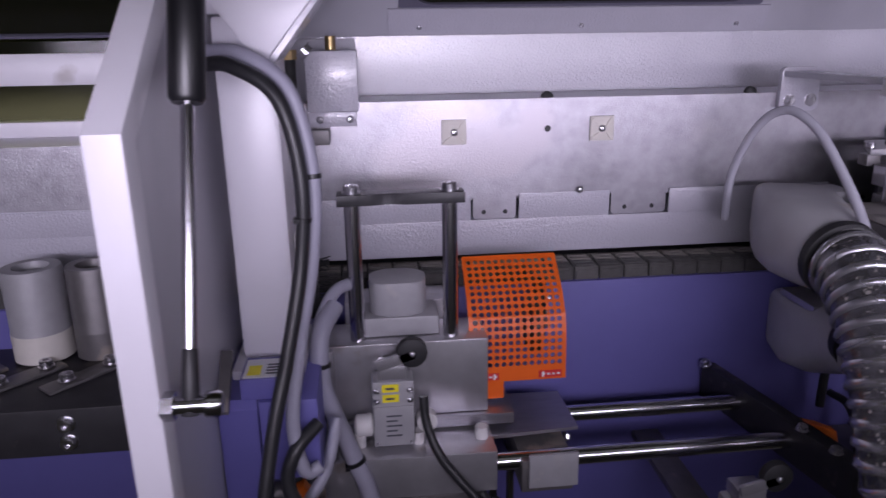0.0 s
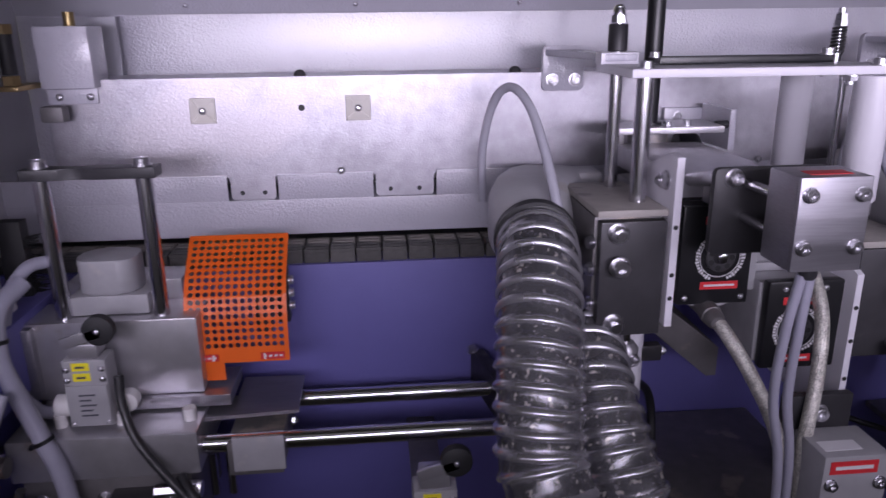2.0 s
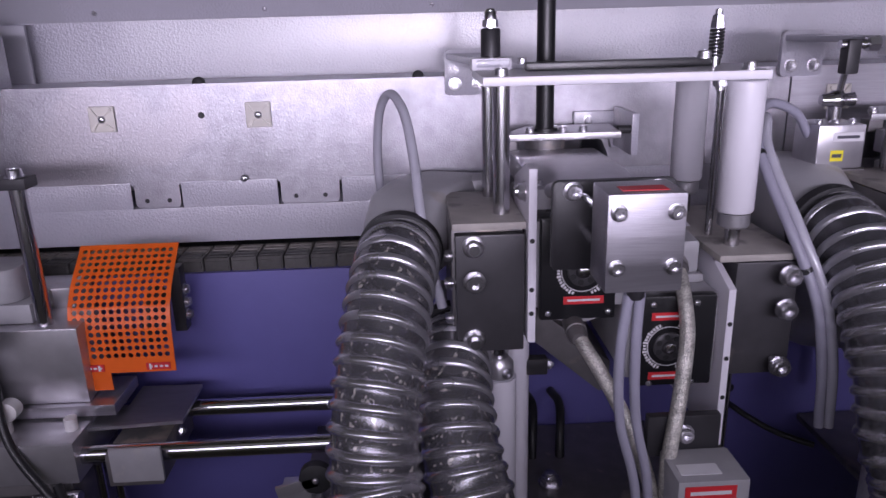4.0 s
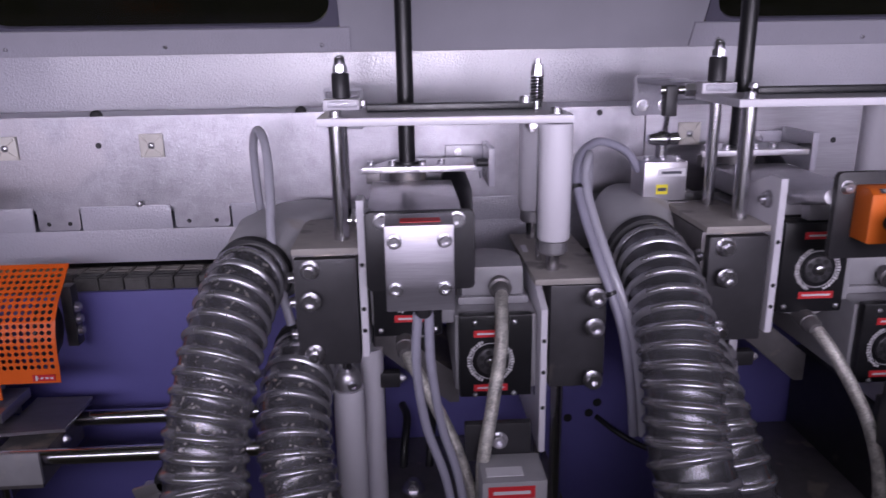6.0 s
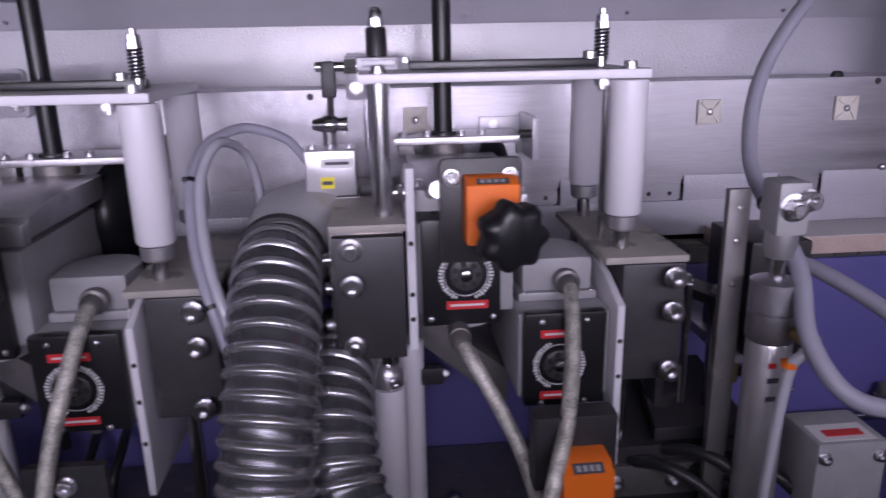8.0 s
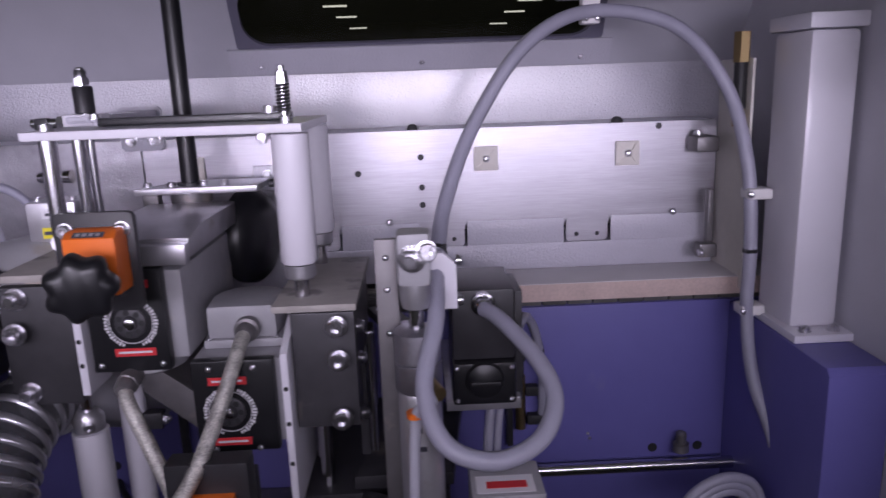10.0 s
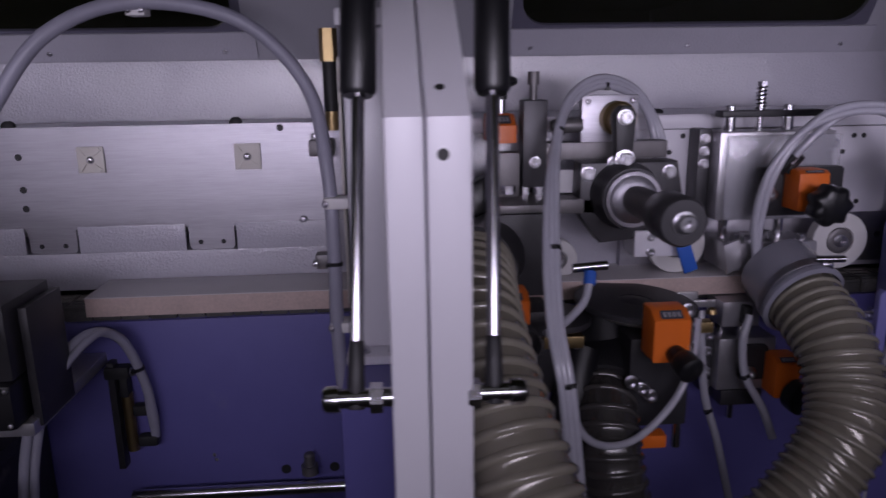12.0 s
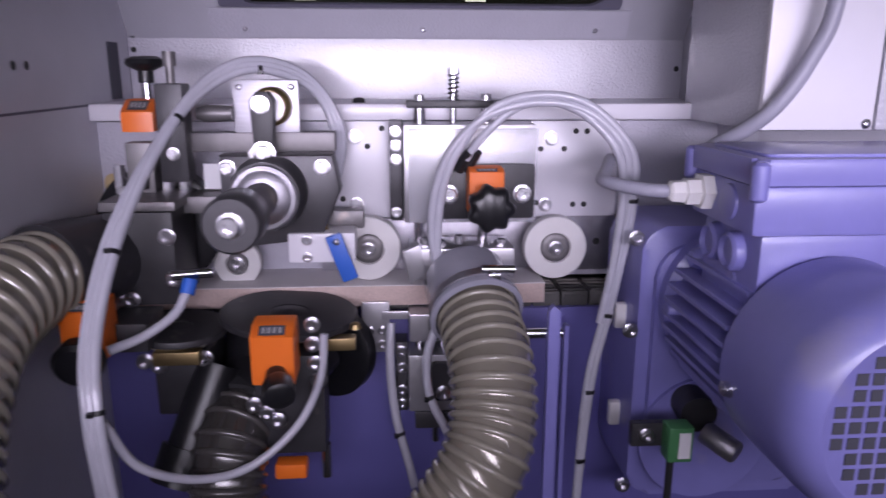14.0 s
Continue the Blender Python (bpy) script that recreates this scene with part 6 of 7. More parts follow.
counter(u, 1.976, 2.006, 0.724, 1.150, 1.189, 0.028, 0.003)
part("spindle", rod((1.991, 0.725, 1.162), (1.991, 0.706, 1.161), 0.006), BLACKOX, u)
star_knob(u, Vector((1.991, 0.708, 1.161)), (0, -1, -0.05), 0.0185)
for x in (1.936, 1.996):
    part("leg", rod((x, 0.79, 1.10), (x, 0.79, 1.132), 0.0048), CHROME, u)
part("base", box(1.926, 2.022, 0.758, 0.81, 1.083, 1.112, 0.002), ALU, u)
part("insert", box(1.962, 2.0, 0.7555, 0.7578, 1.084, 1.1, 0.001), BLACKOX, u)
part("ear", slab([(1.92, 1.112), (1.936, 1.118), (1.94, 1.09), (1.926, 1.082)], 0.75, 0.756, "y", 0.001), ALU, u)
for x, z in ((1.94, 1.118), (1.955, 1.115), (1.972, 1.12), (2.01, 1.116)):
    part("small_nut", turned((x, 0.77, z - 0.006), (0, 0, 1), [(0, 0.005), (0.008, 0.005)], 6), BOLT, u)


def disc_roller(x, y, z, r, label):
    w = thing("contact_roller", (x, y, z - r), label, "wheel", "white guide wheels")
    part("tyre", turned((x, y + 0.014, z), (0, -1, 0), [(0, r * 0.97), (0.001, r), (0.013, r), (0.014, r * 0.97), (0.014, r * 0.5), (0.011, r * 0.48)], 40), NYLON, w)
    part("hub", turned((x, y + 0.012, z), (0, -1, 0), [(0, r * 0.46), (0.011, r * 0.46), (0.012, r * 0.42), (0.012, r * 0.3)], 28), STEEL, w)
    bolt(w, (x, y, z), r=0.0055)
    return w


disc_roller(2.067, 0.79, 1.1035, 0.0305, "white nylon guide wheel with a steel hub")
disc_roller(1.888, 0.79, 1.105, 0.0305, "white nylon guide wheel behind a white block")
disc_roller(1.763, 0.80, 1.09, 0.022, "small white guide wheel over the board")
b = thing("sensor_block", (1.85, 0.74, 1.108), "white bored sensor block with a blue plastic tab", "sensor")
part("body", box(1.822, 1.879, 0.732, 0.765, 1.108, 1.134, 0.002), WHITE, b)
for z in (1.128, 1.113):
    bolt(b, (1.838, 0.732, z), r=0.0035)
bm = box(-0.007, 0.007, -0.002, 0.002, -0.021, 0.021, 0.0015, turn=Matrix.Rotation(radians(-20), 3, "Y"))
bmesh.ops.translate(bm, verts=bm.verts, vec=(1.868, 0.722, 1.115))
part("tab", bm, BLUETAB, b, "blue plastic tab")
bolt(b, (1.864, 0.72, 1.129), r=0.003, kind="screw")
part("stem", rod((1.851, 0.75, 1.134), (1.851, 0.75, 1.15), 0.004), BRASS, b)
part("dark_plate", box(1.845, 1.885, 0.768, 0.788, 1.13, 1.146, 0.001), STEEL, b)

# copying arm with the spindle towards the room
a = thing("copying_unit", (1.80, 0.74, 1.13), "dark cast copying arm with a projecting spindle", "machine unit")
part("cast_plate", slab([(1.768, 1.20), (1.862, 1.20), (1.868, 1.17), (1.85, 1.128), (1.79, 1.122), (1.768, 1.15)], 0.735, 0.765, "y", 0.004), DARKBLOCK, a)
part("lower_bar", box(1.715, 1.785, 0.735, 0.775, 1.152, 1.166, 0.001), STEEL, a)
part("upper_bar", box(1.735, 1.862, 0.765, 0.785, 1.2, 1.2165, 0.001), STEEL, a)
part("flange", turned((1.809, 0.735, 1.170), (0, -1, 0), [(0, 0.0315), (0.012, 0.0315), (0.02, 0.0285), (0.03, 0.028)], 40), DARKBLOCK, a)
part("bearing_ring", turned((1.809, 0.705, 1.170), (0, -1, 0), [(0, 0.0265), (0.003, 0.0255), (0.003, 0.022), (0.006, 0.0215), (0.008, 0.018), (0.009, 0.0135)], 40), GALV, a, "bright bearing ring")
part("spindle", turned((1.809, 0.70, 1.171), (0, -1, 0), [(0, 0.0125)] + [(0.01 + 0.003 * k, 0.0125 + 0.0009 * (k % 2)) for k in range(24)] + [(0.085, 0.0125)], 28), STEEL, a, "ribbed spindle")
part("end_cap", turned((1.808, 0.625, 1.172), (0, -1, 0), [(0, 0.017), (0.003, 0.0195), (0.035, 0.0195), (0.038, 0.0175), (0.038, 0.0)], 32), DARKBLOCK, a)
bolt(a, (1.808, 0.587, 1.172), r=0.0072)
for x, z in ((1.775, 1.19), (1.853, 1.19), (1.8, 1.20)):
    bolt(a, (x, 0.735, z), r=0.0055)
part("label", box(1.748, 1.77, 0.7638, 0.7645, 1.168, 1.19, 0), LABEL, a, "white plate")
part("square_plate", box(1.776, 1.832, 0.768, 0.776, 1.207, 1.261, 0.001), BRUSHED, a, "bright square plate")
for x in (1.782, 1.826):
    for z in (1.213, 1.255):
        bolt(a, (x, 0.768, z), r=0.003, kind="screw")
part("brass_bush", turned((1.81, 0.768, 1.239), (0, -1, 0), [(0, 0.0165), (0.012, 0.0165), (0.014, 0.014), (0.022, 0.0135)], 28), BRASS, a, "brass bush")
part("bush_face", turned((1.81, 0.7455, 1.239), (0, -1, 0), [(0, 0.0132), (0.001, 0.0128), (0.001, 0)], 28), BRUSHED, a, "bright bush face")
part("crank", slab([(1.797, 1.245), (1.803, 1.252), (1.812, 1.252), (1.817, 1.245), (1.814, 1.195), (1.80, 1.195)], 0.727, 0.743, "y", 0.002), BLACKOX, a)
bolt(a, (1.806, 0.727, 1.242), r=0.0058)
bolt(a, (1.807, 0.727, 1.203), r=0.0072, kind="hex_bolt")
part("side_gland", turned((1.776, 0.765, 1.233), (-1, 0, 0), [(0, 0.006), (0.01, 0.007), (0.022, 0.0075), (0.03, 0.005)], 14), STEEL, a)
part("hinge_column", box(1.716, 1.739, 0.75, 0.775, 1.176, 1.258, 0.0015), DARKBLOCK, a)
part("hinge_top", turned((1.7275, 0.762, 1.258), (0, 0, 1), [(0, 0.0035), (0.014, 0.0035), (0.014, 0.0055), (0.026, 0.0055)], 14), STEEL, a)
bolt(a, (1.7275, 0.75, 1.20), r=0.0045)
for x in (1.719, 1.733):
    part("hex_spacer", turned((x, 0.757, 1.163), (0, 0, 1), [(0, 0.0055), (0.014, 0.0055)], 6), BOLT, a)

# the disc motor at the left of the bay with its counter
h = thing("edge_buffing_motor", (1.71, 0.72, 1.07), "black buffing motor with a round guard and height counter", "motor")
part("body", box(1.683, 1.737, 0.70, 0.765, 1.083, 1.160, 0.002), BLACKOX, h)
part("top_plate", box(1.681, 1.74, 0.70, 0.77, 1.1605, 1.168, 0.001), STEEL, h)
part("round_guard", turned((1.702, 0.795, 1.132), (0, -1, 0), [(0, 0.052), (0.002, 0.055), (0.02, 0.055), (0.022, 0.052), (0.022, 0.03)], 44), BLACK, h)
bolt(h, (1.699, 0.70, 1.125), r=0.0065)
for x, z in ((1.688, 1.09), (1.70, 1.088), (1.732, 1.14), (1.735, 1.105)):
    bolt(h, (x, 0.70, z), r=0.0055)
part("neck", box(1.69, 1.712, 0.745, 0.765, 1.168, 1.21, 0.001), STEEL, h)
part("nut", turned((1.701, 0.742, 1.172), (0, 0, 1), [(0, 0.0068), (0.008, 0.0068)], 6), BOLT, h)
part("hex_pillar", turned((1.684, 0.745, 1.168), (0, 0, 1), [(0, 0.005), (0.024, 0.005)], 6), BOLT, h)
counter(h, 1.6845, 1.7115, 0.757, 1.218, 1.2445, 0.040, 0.01)
part("knob_stem", rod((1.700, 0.785, 1.24), (1.700, 0.785, 1.268), 0.0046), CHROME, h)
part("tee_knob", turned((1.700, 0.785, 1.258), (0, 0, 1), [(0, 0.0065), (0.010, 0.0065), (0.014, 0.015), (0.0165, 0.0165), (0.020, 0.0155), (0.0225, 0.010), (0.023, 0)], 28), BLACK, h, "black mushroom knob")
part("lower_arm", box(1.69, 1.725, 0.655, 0.70, 1.06, 1.083, 0.002), BLACKOX, h)
counter(h, 1.672, 1.702, 0.632, 1.063, 1.106, 0.03, 0.006)
part("knob", turned((1.69, 0.632, 1.072), (0, -1, -0.2), [(0, 0.006), (0.008, 0.006), (0.009, 0.017), (0.02, 0.0175), (0.023, 0.014), (0.023, 0)], 20), BLACK, h, "black knob")

# polishing discs below the board


def polishing_disc(x, y, z, r, lean):
    d = thing("polishing_disc", (x, y, z), "flat dark polishing disc with a worn rim", "disc", "polishing discs")
    ax = Vector((0.06, -lean, 1)).normalized()
    part("disc", turned(Vector((x, y, z)), ax, [(-0.006, r * 0.9), (-0.004, r), (0.0, r), (0.001, r * 0.985), (0.0012, r * 0.28), (0.0005, r * 0.27), (0.002, r * 0.12), (0.003, 0.0)], 48), BLACKOX, d)
    part("hub", turned(Vector((x, y, z)) - ax * 0.03, ax, [(0, 0.015), (0.022, 0.015)], 24), STEEL, d)
    part("felt_rim", turned(Vector((x, y, z)) - ax * 0.016, ax, [(0, r * 0.55), (0.009, r * 0.8)], 40), PAD, d, "worn yellowish rim underneath")
    return d


polishing_disc(1.822, 0.722, 1.0675, 0.0585, 0.02)
polishing_disc(1.733, 0.705, 1.063, 0.040, 0.02)
k = thing("disc_motor", (1.80, 0.72, 0.97), "round black motor below the polishing disc", "motor", "disc motors")
part("barrel", turned((1.80, 0.755, 1.052), (0.0, -0.55, -1), [(0, 0.034), (0.004, 0.038), (0.085, 0.038), (0.09, 0.033)], 32), BLACK, k)
part("round_guard", turned((1.855, 0.778, 1.012), (-0.5, -1, 0), [(0, 0.044), (0.014, 0.044), (0.016, 0.040)], 36), BLACK, k)
part("bracket", box(1.80, 1.855, 0.665, 0.70, 0.965, 1.05, 0.002), BLACKOX, k)
part("suction_duct", duct([((1.825, 0.752, 1.028), 0.046, 0.026, 2.6), ((1.812, 0.735, 1.018), 0.043, 0.032, 2.4), ((1.797, 0.715, 1.005), 0.038, 0.034, 2.2), ((1.786, 0.70, 0.985), 0.033, 0.033, 2.0)]), BLACK, k, "black funnel to the hose")
part("scraper_bar", box(1.853, 1.880, 0.676, 0.688, 1.049, 1.0595, 0.001), BRASS, k, "dull brass scraper bar")
part("tip", turned((1.880, 0.682, 1.066), (0, 0, 1), [(0, 0.005), (0.004, 0.004), (0.006, 0)], 12), BRASS, k)
counter(k, 1.806, 1.838, 0.628, 1.043, 1.087, 0.03, 0.007)
part("knob", turned((1.824, 0.628, 1.052), (0.25, -1, -0.3), [(0, 0.0075), (0.006, 0.0085), (0.010, 0.0075), (0.010, 0.010), (0.014, 0.0115), (0.026, 0.0115), (0.028, 0.009)], 20), BLACK, k, "black knob")
for x, z in ((1.848, 1.078), (1.848, 1.062), (1.849, 1.046), (1.852, 1.032), (1.81, 1.005), (1.818, 0.998), (1.80, 1.012)):
    bolt(k, (x, 0.66, z), r=0.0052)
part("set_screw", rod((1.853, 0.68, 0.935), (1.853, 0.68, 0.965), 0.0042), CHROME, k)
part("small_counter", box(1.812, 1.838, 0.664, 0.68, 0.942, 0.955, 0.002), ORANGEP, k, "orange counter underneath")
k = thing("disc_motor", (1.74, 0.70, 0.97), "dark motor block below the small disc", "motor", "disc motors")
part("block", box(1.715, 1.76, 0.69, 0.75, 0.99, 1.045, 0.003), BLACKOX, k)
part("scraper_bar", box(1.722, 1.758, 0.668, 0.680, 1.043, 1.054, 0.001), BRASS, k, "dull brass scraper bar")
bolt(k, (1.716, 0.670, 1.047), r=0.0052)
part("shaft_sleeve", turned((1.765, 0.70, 1.03), (-0.35, -0.5, -1), [(0, 0.018), (0.07, 0.018), (0.07, 0.022), (0.1, 0.022)], 24), BLACK, k)
for x, z in ((1.72, 1.035), (1.757, 1.04)):
    bolt(k, (x, 0.69, z), r=0.0055)
air = thing("nozzle", (1.74, 0.66, 1.09), "small blow nozzle with a blue fitting", "nozzle")
part("body", rod((1.745, 0.665, 1.118), (1.775, 0.665, 1.120), 0.004), CHROME, air)
part("blue_fitting", rod((1.759, 0.66, 1.116), (1.757, 0.655, 1.106), 0.0055), BLUETAB, air)

# lower finishing unit
w = thing("lower_finishing_unit", (1.945, 0.765, 0.92), "aluminium lower finishing unit with an orange counter", "machine unit")
part("body", box(1.924, 1.985, 0.752, 0.79, 0.955, 1.012, 0.002), ALU, w)
part("edge_strip", box(1.912, 1.9235, 0.765, 0.79, 0.95, 1.02, 0.001), DARKBLOCK, w)
for z in (1.012, 0.995, 0.972, 0.958):
    bolt(w, (1.918, 0.765, z), r=0.0042)
part("dark_plate", slab(rounded(1.945, 1.975, 0.968, 1.006, 0.005), 0.747, 0.752, "y"), BLACKOX, w)
bolt(w, (1.956, 0.747, 0.976), r=0.0058)
counter(w, 1.972, 1.998, 0.724, 0.957, 0.999, 0.026, 0.005)
part("knob", turned((1.988, 0.724, 0.965), (0.2, -1, -0.1), [(0, 0.008), (0.006, 0.008), (0.007, 0.017), (0.02, 0.017), (0.022, 0.013)], 20), BLACK, w, "black knob")
part("upper_block", box(1.925, 1.965, 0.752, 0.79, 1.025, 1.052, 0.002), ALU, w)
for x in (1.935, 1.957):
    part("leg", rod((x, 0.775, 1.012), (x, 0.775, 1.025), 0.0042), CHROME, w)
part("fitting", box(1.943, 1.952, 0.742, 0.752, 1.03, 1.05, 0.002), RUBBER, w)
part("foot", box(1.93, 1.975, 0.752, 0.79, 0.937, 0.9545, 0.002), DARKBLOCK, w)
part("stem", rod((1.95, 0.77, 0.915), (1.95, 0.77, 0.937), 0.004), CHROME, w)
q = thing("height_stop", (1.893, 0.775, 1.0), "small slotted aluminium height stop", "stop")
part("plate", box(1.881, 1.907, 0.772, 0.778, 1.008, 1.058, 0.001), ALU, q)
part("arm", box(1.90, 1.93, 0.768, 0.772, 1.042, 1.05, 0.001), ALU, q)
for x in (1.888, 1.90):
    for z in (1.016, 1.03):
        bolt(q, (x, 0.772, z), r=0.0036)

# hoses of the bay
e = thing("suction_elbow", (1.68, 0.72, 1.1), "dark grey suction elbow behind the motor", "suction hood")
part("elbow", sweep(smooth_path([(1.70, 0.775, 1.115), (1.685, 0.735, 1.118), (1.668, 0.69, 1.122), (1.656, 0.65, 1.125)], 0.008), 0.036, 28), BLACKOX, e)
corrugated("extraction_hose", [(1.660, 0.665, 1.122), (1.653, 0.618, 1.122), (1.6495, 0.565, 1.106), (1.656, 0.515, 1.072), (1.670, 0.475, 1.03), (1.687, 0.445, 0.98), (1.70, 0.425, 0.90)], 0.035, HOSE_BR, "beige dusty spiral hose bending down by the partition", pitch=0.0135)
cc = thing("hose_collar", (1.987, 0.72, 1.07), "clear plastic hose collar with a band clamp", "hose collar")
part("collar", turned((1.975, 0.752, 1.088), (0.14, -0.85, -0.42), [(0, 0.036), (0.004, 0.0375), (0.044, 0.0385), (0.046, 0.041), (0.05, 0.041), (0.052, 0.037), (0.03, 0.035)], 40), CLEARCOLLAR, cc, "smoky clear collar")
part("band", turned((1.980, 0.723, 1.0735), (0.14, -0.85, -0.42), [(0, 0.0388), (0.0005, 0.0394), (0.008, 0.0397), (0.0085, 0.0388)], 40), GALV, cc, "steel band")
part("band_screw", rod((1.985, 0.700, 1.109), (2.012, 0.698, 1.109), 0.0034), CHROME, cc)
part("band_screw", box(1.990, 2.0, 0.694, 0.704, 1.1, 1.106, 0.001), CHROME, cc)
corrugated("extraction_hose", [(1.979, 0.726, 1.075), (1.984, 0.698, 1.061), (1.989, 0.665, 1.038), (1.988, 0.640, 1.005), (1.977, 0.62, 0.975), (1.953, 0.61, 0.94), (1.92, 0.60, 0.905), (1.88, 0.595, 0.86)], 0.0355, HOSE_BR, "beige dusty spiral hose curving from the clear collar", pitch=0.0105, rib=0.0026)
corrugated("extraction_hose", [(1.785, 0.70, 0.992), (1.779, 0.668, 0.978), (1.778, 0.645, 0.945), (1.784, 0.635, 0.90), (1.79, 0.63, 0.82)], 0.0315, HOSE_DK, "dark dusty spiral hose below the disc motor", pitch=0.0115, rib=0.0026)

# tube bundles
for o, r in ((0.0, 0.0038), (0.0045, 0.0035), (0.008, 0.0030)):
    cable("air_tube", [(1.850 + o * 0.6, 0.752, 1.15), (1.857 + o, 0.78, 1.185), (1.858 + o, 0.795, 1.222), (1.838, 0.79, 1.256 + o), (1.796, 0.77, 1.270 + o), (1.760, 0.748, 1.254 + o), (1.737 - o * 0.5, 0.70, 1.218), (1.722 - o, 0.635, 1.16), (1.716 - o, 0.59, 1.10), (1.721 - o, 0.566, 1.05), (1.728 - o, 0.56, 0.98), (1.74 - o, 0.555, 0.86)],
          r, CABLE_LT, "grey air tube arching over the copying arm", "tube", ties=(0.24, 0.38, 0.56, 0.72) if o == 0 else (), group="air tube bundle")
cable("air_tube", [(1.7205, 0.572, 1.045), (1.735, 0.585, 1.005), (1.765, 0.61, 0.978), (1.80, 0.63, 0.975), (1.835, 0.645, 1.0), (1.853, 0.655, 1.035), (1.857, 0.66, 1.07)], 0.0034, CABLE_LT, "grey air tube looping below the disc", "tube")
cable("air_tube", [(1.757, 0.655, 1.108), (1.750, 0.645, 1.094), (1.732, 0.63, 1.083), (1.712, 0.615, 1.078)], 0.0036, CABLE_LT, "grey air tube to the nozzle", "tube")
for o in (0.0, 0.006, 0.012):
    cable("air_tube", [(1.951, 0.742, 1.09 + o), (1.945 + o, 0.742, 1.14), (1.955 + o, 0.738, 1.19), (1.985 + o, 0.735, 1.228 + o), (2.03, 0.732, 1.243 + o), (2.075, 0.728, 1.236 + o), (2.107 + o, 0.724, 1.205), (2.114 + o * 0.6, 0.724, 1.165), (2.112 + o * 0.6, 0.729, 1.125), (2.100 + o * 0.6, 0.727, 1.06), (2.085 + o * 0.6, 0.723, 0.985), (2.078, 0.72, 0.83)] if o < 0.012 else
          [(1.975, 0.742, 1.195), (1.988, 0.738, 1.214), (2.015, 0.735, 1.238), (2.045, 0.732, 1.244), (2.08, 0.728, 1.228), (2.106, 0.724, 1.19), (2.106, 0.727, 1.12), (2.095, 0.726, 1.05)],
          0.0037, CABLE_LT, "grey air tube arching over the finishing unit", "tube", ties=(0.50, 0.66, 0.77, 0.88) if o == 0.006 else (), group="air tube bundle")
for x in (1.972, 1.979):
    solo("tube_fitting", rod((x - 0.004, 0.748, 1.186), (x + 0.006, 0.74, 1.202), 0.0058, 0.004), BLACK, (x, 0.748, 1.186), "black push-in tube fitting", "fitting", "push-in fittings")
for o in (0, 0.008):
    cable("air_tube", [(1.948, 0.74, 1.042), (1.94, 0.735, 1.015), (1.943, 0.73, 0.98), (1.958, 0.72, 0.95), (1.975 - o, 0.71, 0.92)] if o else [(1.908, 0.765, 1.04), (1.907, 0.755, 1.0), (1.912, 0.75, 0.95), (1.925, 0.74, 0.90), (1.94, 0.73, 0.83)], 0.0042, CABLE_LT, "grey air tube hanging below the finishing unit", "tube", ties=(0.5,))
for z in (1.052, 0.955):
    k = thing("tube_clip", (2.12, 0.74, z), "white plastic clip on the gearbox", "clip", "white tube clips")
    part("clip", box(2.112, 2.126, 0.735, 0.745, z - 0.012, z + 0.012, 0.003), NYLON, k)
v = thing("guide_fork", (2.043, 0.69, 0.85), "violet steel guide rods with a chrome cross bolt", "rods")
part("upright", slab([(2.038, 0.80), (2.038, 1.078), (2.042, 1.083), (2.048, 1.078), (2.048, 0.80)], 0.678, 0.686, "y", 0.001), MOTORBLUE, v)
part("upright", slab([(2.062, 0.80), (2.062, 1.05), (2.066, 1.05), (2.066, 0.80)], 0.72, 0.728, "y"), MOTORBLUE, v)
part("cross_bolt", rod((2.02, 0.69, 1.055), (2.052, 0.69, 1.055), 0.0045), CHROME, v)

# gear motor
g = thing("gear_motor", (2.16, 0.62, 0.9), "lilac-blue gear motor with cooling fins and fan cowl", "motor")
AX = Vector((2.200, 0.0, 1.080))
part("gearbox", slab(rounded(2.122, 2.30, 0.888, 1.142, 0.022), 0.705, 0.80, "y", 0.006), MOTORBLUE, g)
part("gear_cover", slab(rounded(2.134, 2.285, 0.90, 1.128, 0.03), 0.698, 0.7055, "y", 0.004), MOTORBLUE, g)
part("cover_plate", slab(circle(2.185, 0.95, 0.058, 40), 0.693, 0.6985, "y", 0.002), MOTORBLUE, g)
for x, z in ((2.116, 1.132), (2.116, 1.05), (2.2, 1.132), (2.118, 0.90)):
    bolt(g, (x, 0.705, z), r=0.0055)
part("stator", turned((AX.x, 0.70, AX.z), (0, -1, 0), [(0, 0.064), (0.014, 0.064), (0.018, 0.056), (0.135, 0.056)], 44), MOTORBLUE, g)
for i in range(10):
    dz = -0.0585 + 0.0115 * i
    reach = math.sqrt(0.071 ** 2 - dz ** 2)
    for side in (-1, 1):
        x0, x1 = sorted((AX.x + side * 0.02, AX.x + side * reach))
        part("fin", box(x0, x1, 0.566 + 0.002 * (i % 2), 0.672, AX.z + dz - 0.0019, AX.z + dz + 0.0019, 0.0012), MOTORBLUE, g)
for y, z in ((0.664, 1.083), (0.664, 1.125), (0.60, 1.127), (0.62, 1.026), (0.585, 1.0185)):
    x = AX.x - math.sqrt(0.0685 ** 2 - (z - AX.z) ** 2)
    part("fin_boss", turned((x + 0.012, y, z), (-1, 0, 0), [(0, 0.009), (0.010, 0.0085), (0.014, 0.006), (0.0145, 0)], 18), MOTORBLUE, g)
part("cowl", turned((AX.x, 0.565, AX.z), (0, -1, 0), [(0, 0.067), (0.004, 0.0725), (0.07, 0.0725), (0.085, 0.070), (0.094, 0.062), (0.096, 0.057), (0.0945, 0.055), (0.0945, 0.0)], 56), MOTORBLUE, g, "round fan cowl", smooth=50)
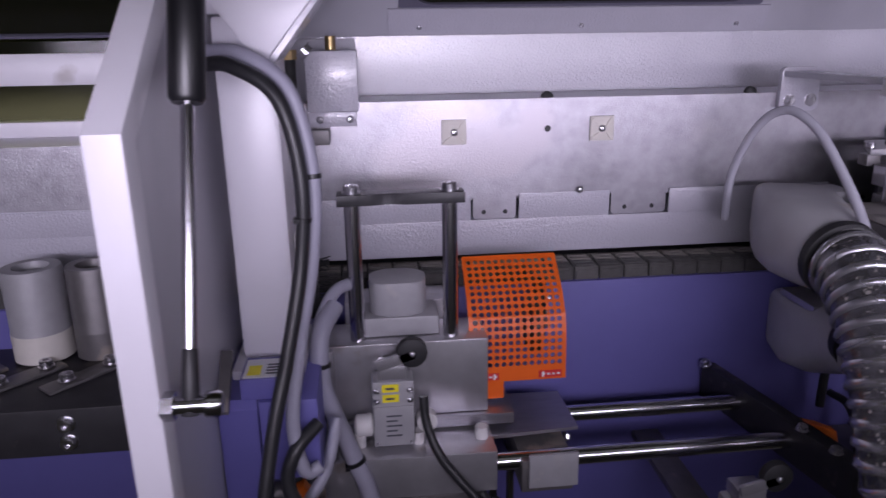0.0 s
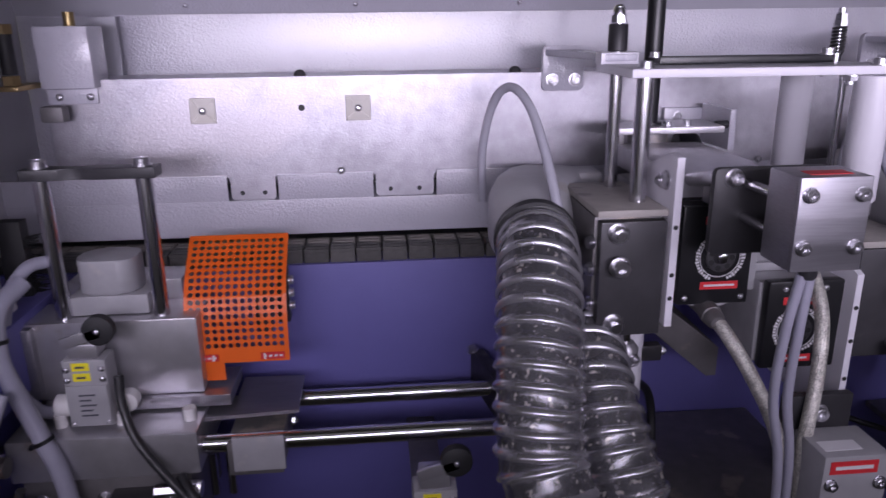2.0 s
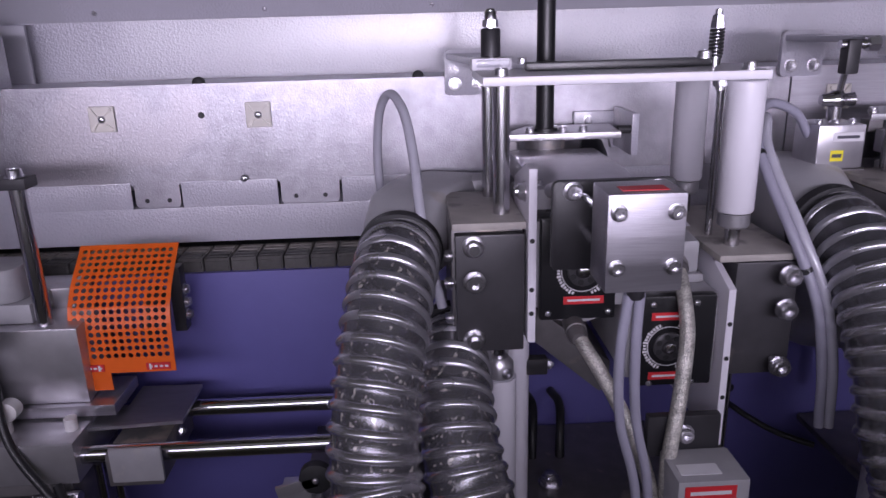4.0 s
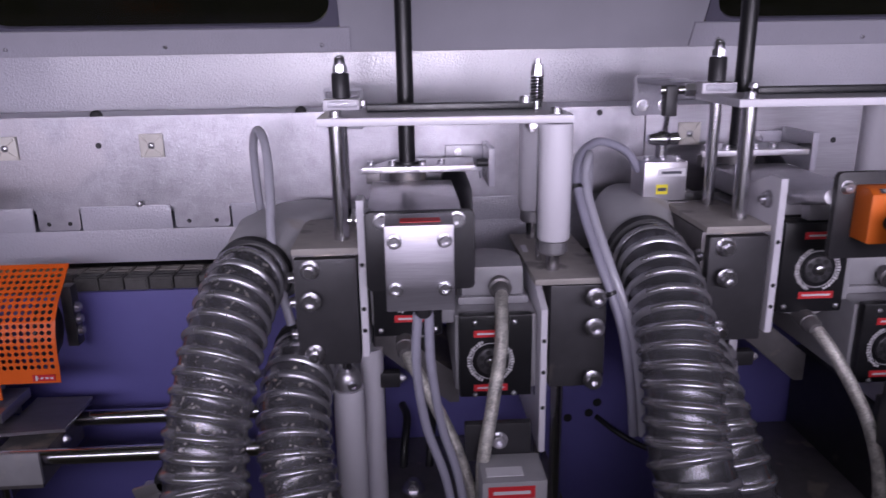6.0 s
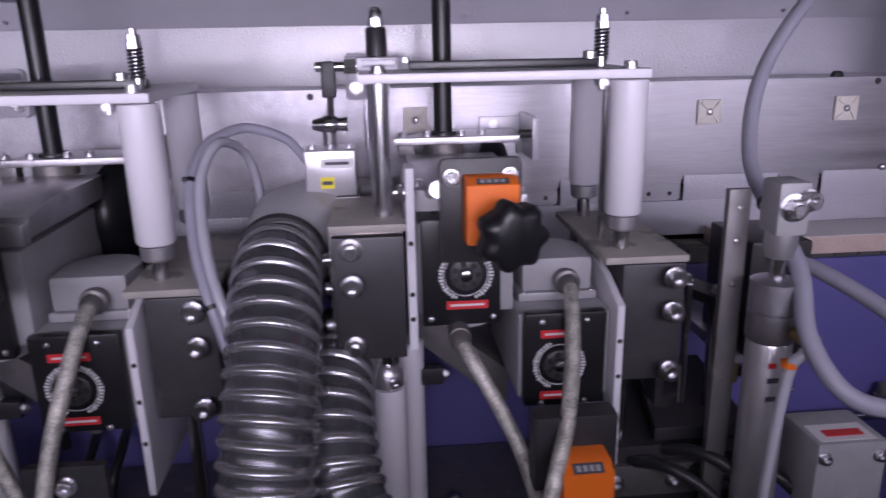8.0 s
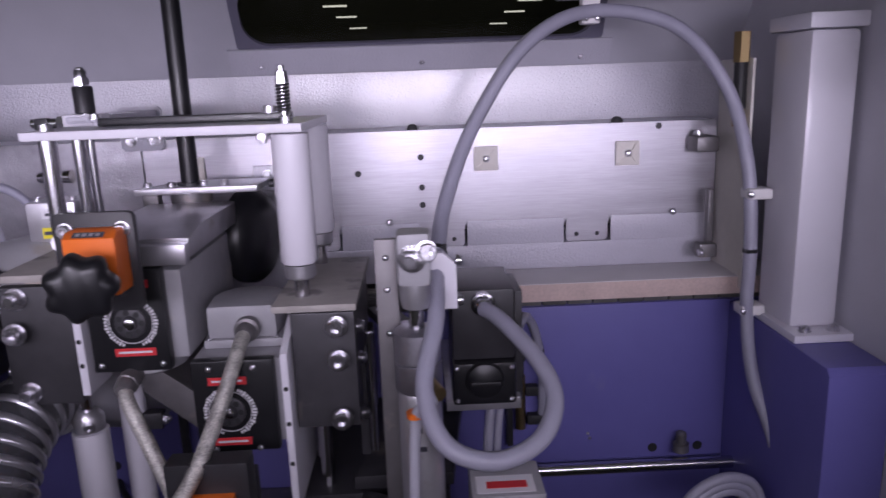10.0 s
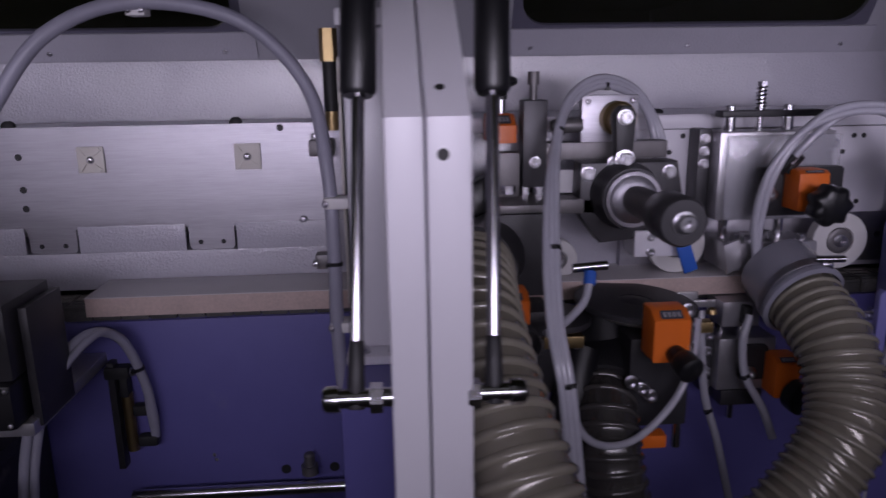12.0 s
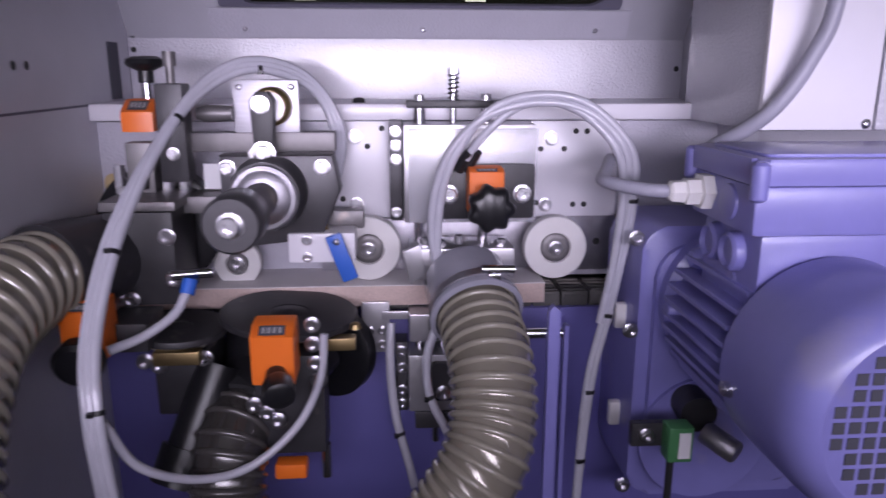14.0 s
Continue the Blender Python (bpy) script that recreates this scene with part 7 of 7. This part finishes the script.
bolt(g, (AX.x - 0.071, 0.548, AX.z - 0.012), (-1, 0, 0), 0.005)
for i in range(-5, 6):
    for j in range(-5, 6):
        if i * i + j * j < 27:
            x, z = AX.x + i * 0.0095, AX.z + j * 0.0095
            part("grille_hole", box(x - 0.0034, x + 0.0034, 0.4698, 0.4704, z - 0.0034, z + 0.0034, 0), INK, g)
part("terminal_box", box(2.137, 2.34, 0.556, 0.652, 1.1665, 1.1995, 0.005), MOTORBLUE, g)
part("terminal_lid", slab(rounded(2.1345, 2.3425, 0.553, 0.655, 0.008), 1.2, 1.2165, "z", 0.005), MOTORBLUE, g)
part("lid_recess", slab(rounded(2.146, 2.33, 0.564, 0.645, 0.006), 1.2165, 1.2185, "z", 0.001), MOTORBLUE, g)
part("terminal_neck", box(2.149, 2.30, 0.566, 0.652, 1.108, 1.166, 0.006), MOTORBLUE, g)
for y in (0.628, 0.597):
    part("knockout", turned((2.150, y, 1.148), (-1, 0, 0), [(0, 0.0145), (0.007, 0.0135), (0.009, 0.011), (0.006, 0.009), (0.006, 0)], 24), MOTORBLUE, g)
for x, y in ((2.137, 0.553), (2.137, 0.654), (2.336, 0.553)):
    part("lid_lug", turned((x, y, 1.196), (0, 0, 1), [(-0.006, 0.003), (-0.004, 0.0055), (0.010, 0.0058), (0.017, 0.0055), (0.019, 0.0035), (0.019, 0)], 16), MOTORBLUE, g)
part("knockout", turned((2.1375, 0.59, 1.184), (-1, 0, 0), [(0, 0.0125), (0.0022, 0.012), (0.003, 0.009), (0.003, 0)], 28), MOTORBLUE, g)
part("cable_gland", turned((2.137, 0.622, 1.186), (-1, 0, 0), [(0, 0.0135), (0.008, 0.0135), (0.0085, 0.0100), (0.018, 0.0100), (0.019, 0.0085), (0.028, 0.0078), (0.03, 0.0055)], 6), NYLON, g, "white nylon cable gland")
cable("grey_cable", [(2.112, 0.622, 1.186), (2.092, 0.632, 1.186), (2.072, 0.66, 1.188), (2.085, 0.70, 1.19), (2.10, 0.74, 1.195)], 0.005, CABLE, "grey cable into the motor's gland")
cable("grey_cable", [(2.165, 0.715, 1.2), (2.20, 0.675, 1.235), (2.225, 0.662, 1.28), (2.236, 0.657, 1.33), (2.234, 0.655, 1.47)], 0.0062, CABLE, "grey cable rising past the control box")
s = thing("proximity_sensor", (2.13, 0.66, 0.96), "green proximity sensor on a black bracket by the shaft", "sensor")
part("shaft", rod((2.168, 0.70, 0.988), (2.166, 0.665, 0.988), 0.0155), BLACKOX, s)
part("sleeve", turned((2.162, 0.645, 0.984), (0.55, -0.7, -0.25), [(0, 0.0), (0.0, 0.008), (0.002, 0.0095), (0.028, 0.0095), (0.03, 0.008), (0.03, 0)], 24), GALV, s, "worn metal shaft end")
part("bracket", box(2.10, 2.13, 0.64, 0.648, 0.975, 0.995, 0.001), BLACKOX, s)
part("body", box(2.125, 2.145, 0.625, 0.642, 0.968, 0.998, 0.002), GREEN, s, "green sensor body")
part("label", box(2.133, 2.1425, 0.6242, 0.6249, 0.972, 0.994, 0), LABEL, s)
bolt(s, (2.112, 0.64, 0.985), r=0.005)
part("lead", rod((2.13, 0.632, 0.85), (2.13, 0.632, 0.968), 0.003), CABLE_BK, s)
x = thing("control_box", (2.3, 0.74, 1.22), "pale grey sheet-metal control box above the motor", "control box")
part("case", box(2.203, 2.50, 0.688, 0.84, 1.2225, 1.50, 0.002), PAINT, x)
part("door", box(2.2, 2.292, 0.680, 0.687, 1.2235, 1.50, 0.002), WHITE, x)
part("door", box(2.294, 2.50, 0.680, 0.687, 1.2235, 1.50, 0.002), PAINT, x)
bolt(x, (2.286, 0.68, 1.2285), r=0.0042, kind="screw")
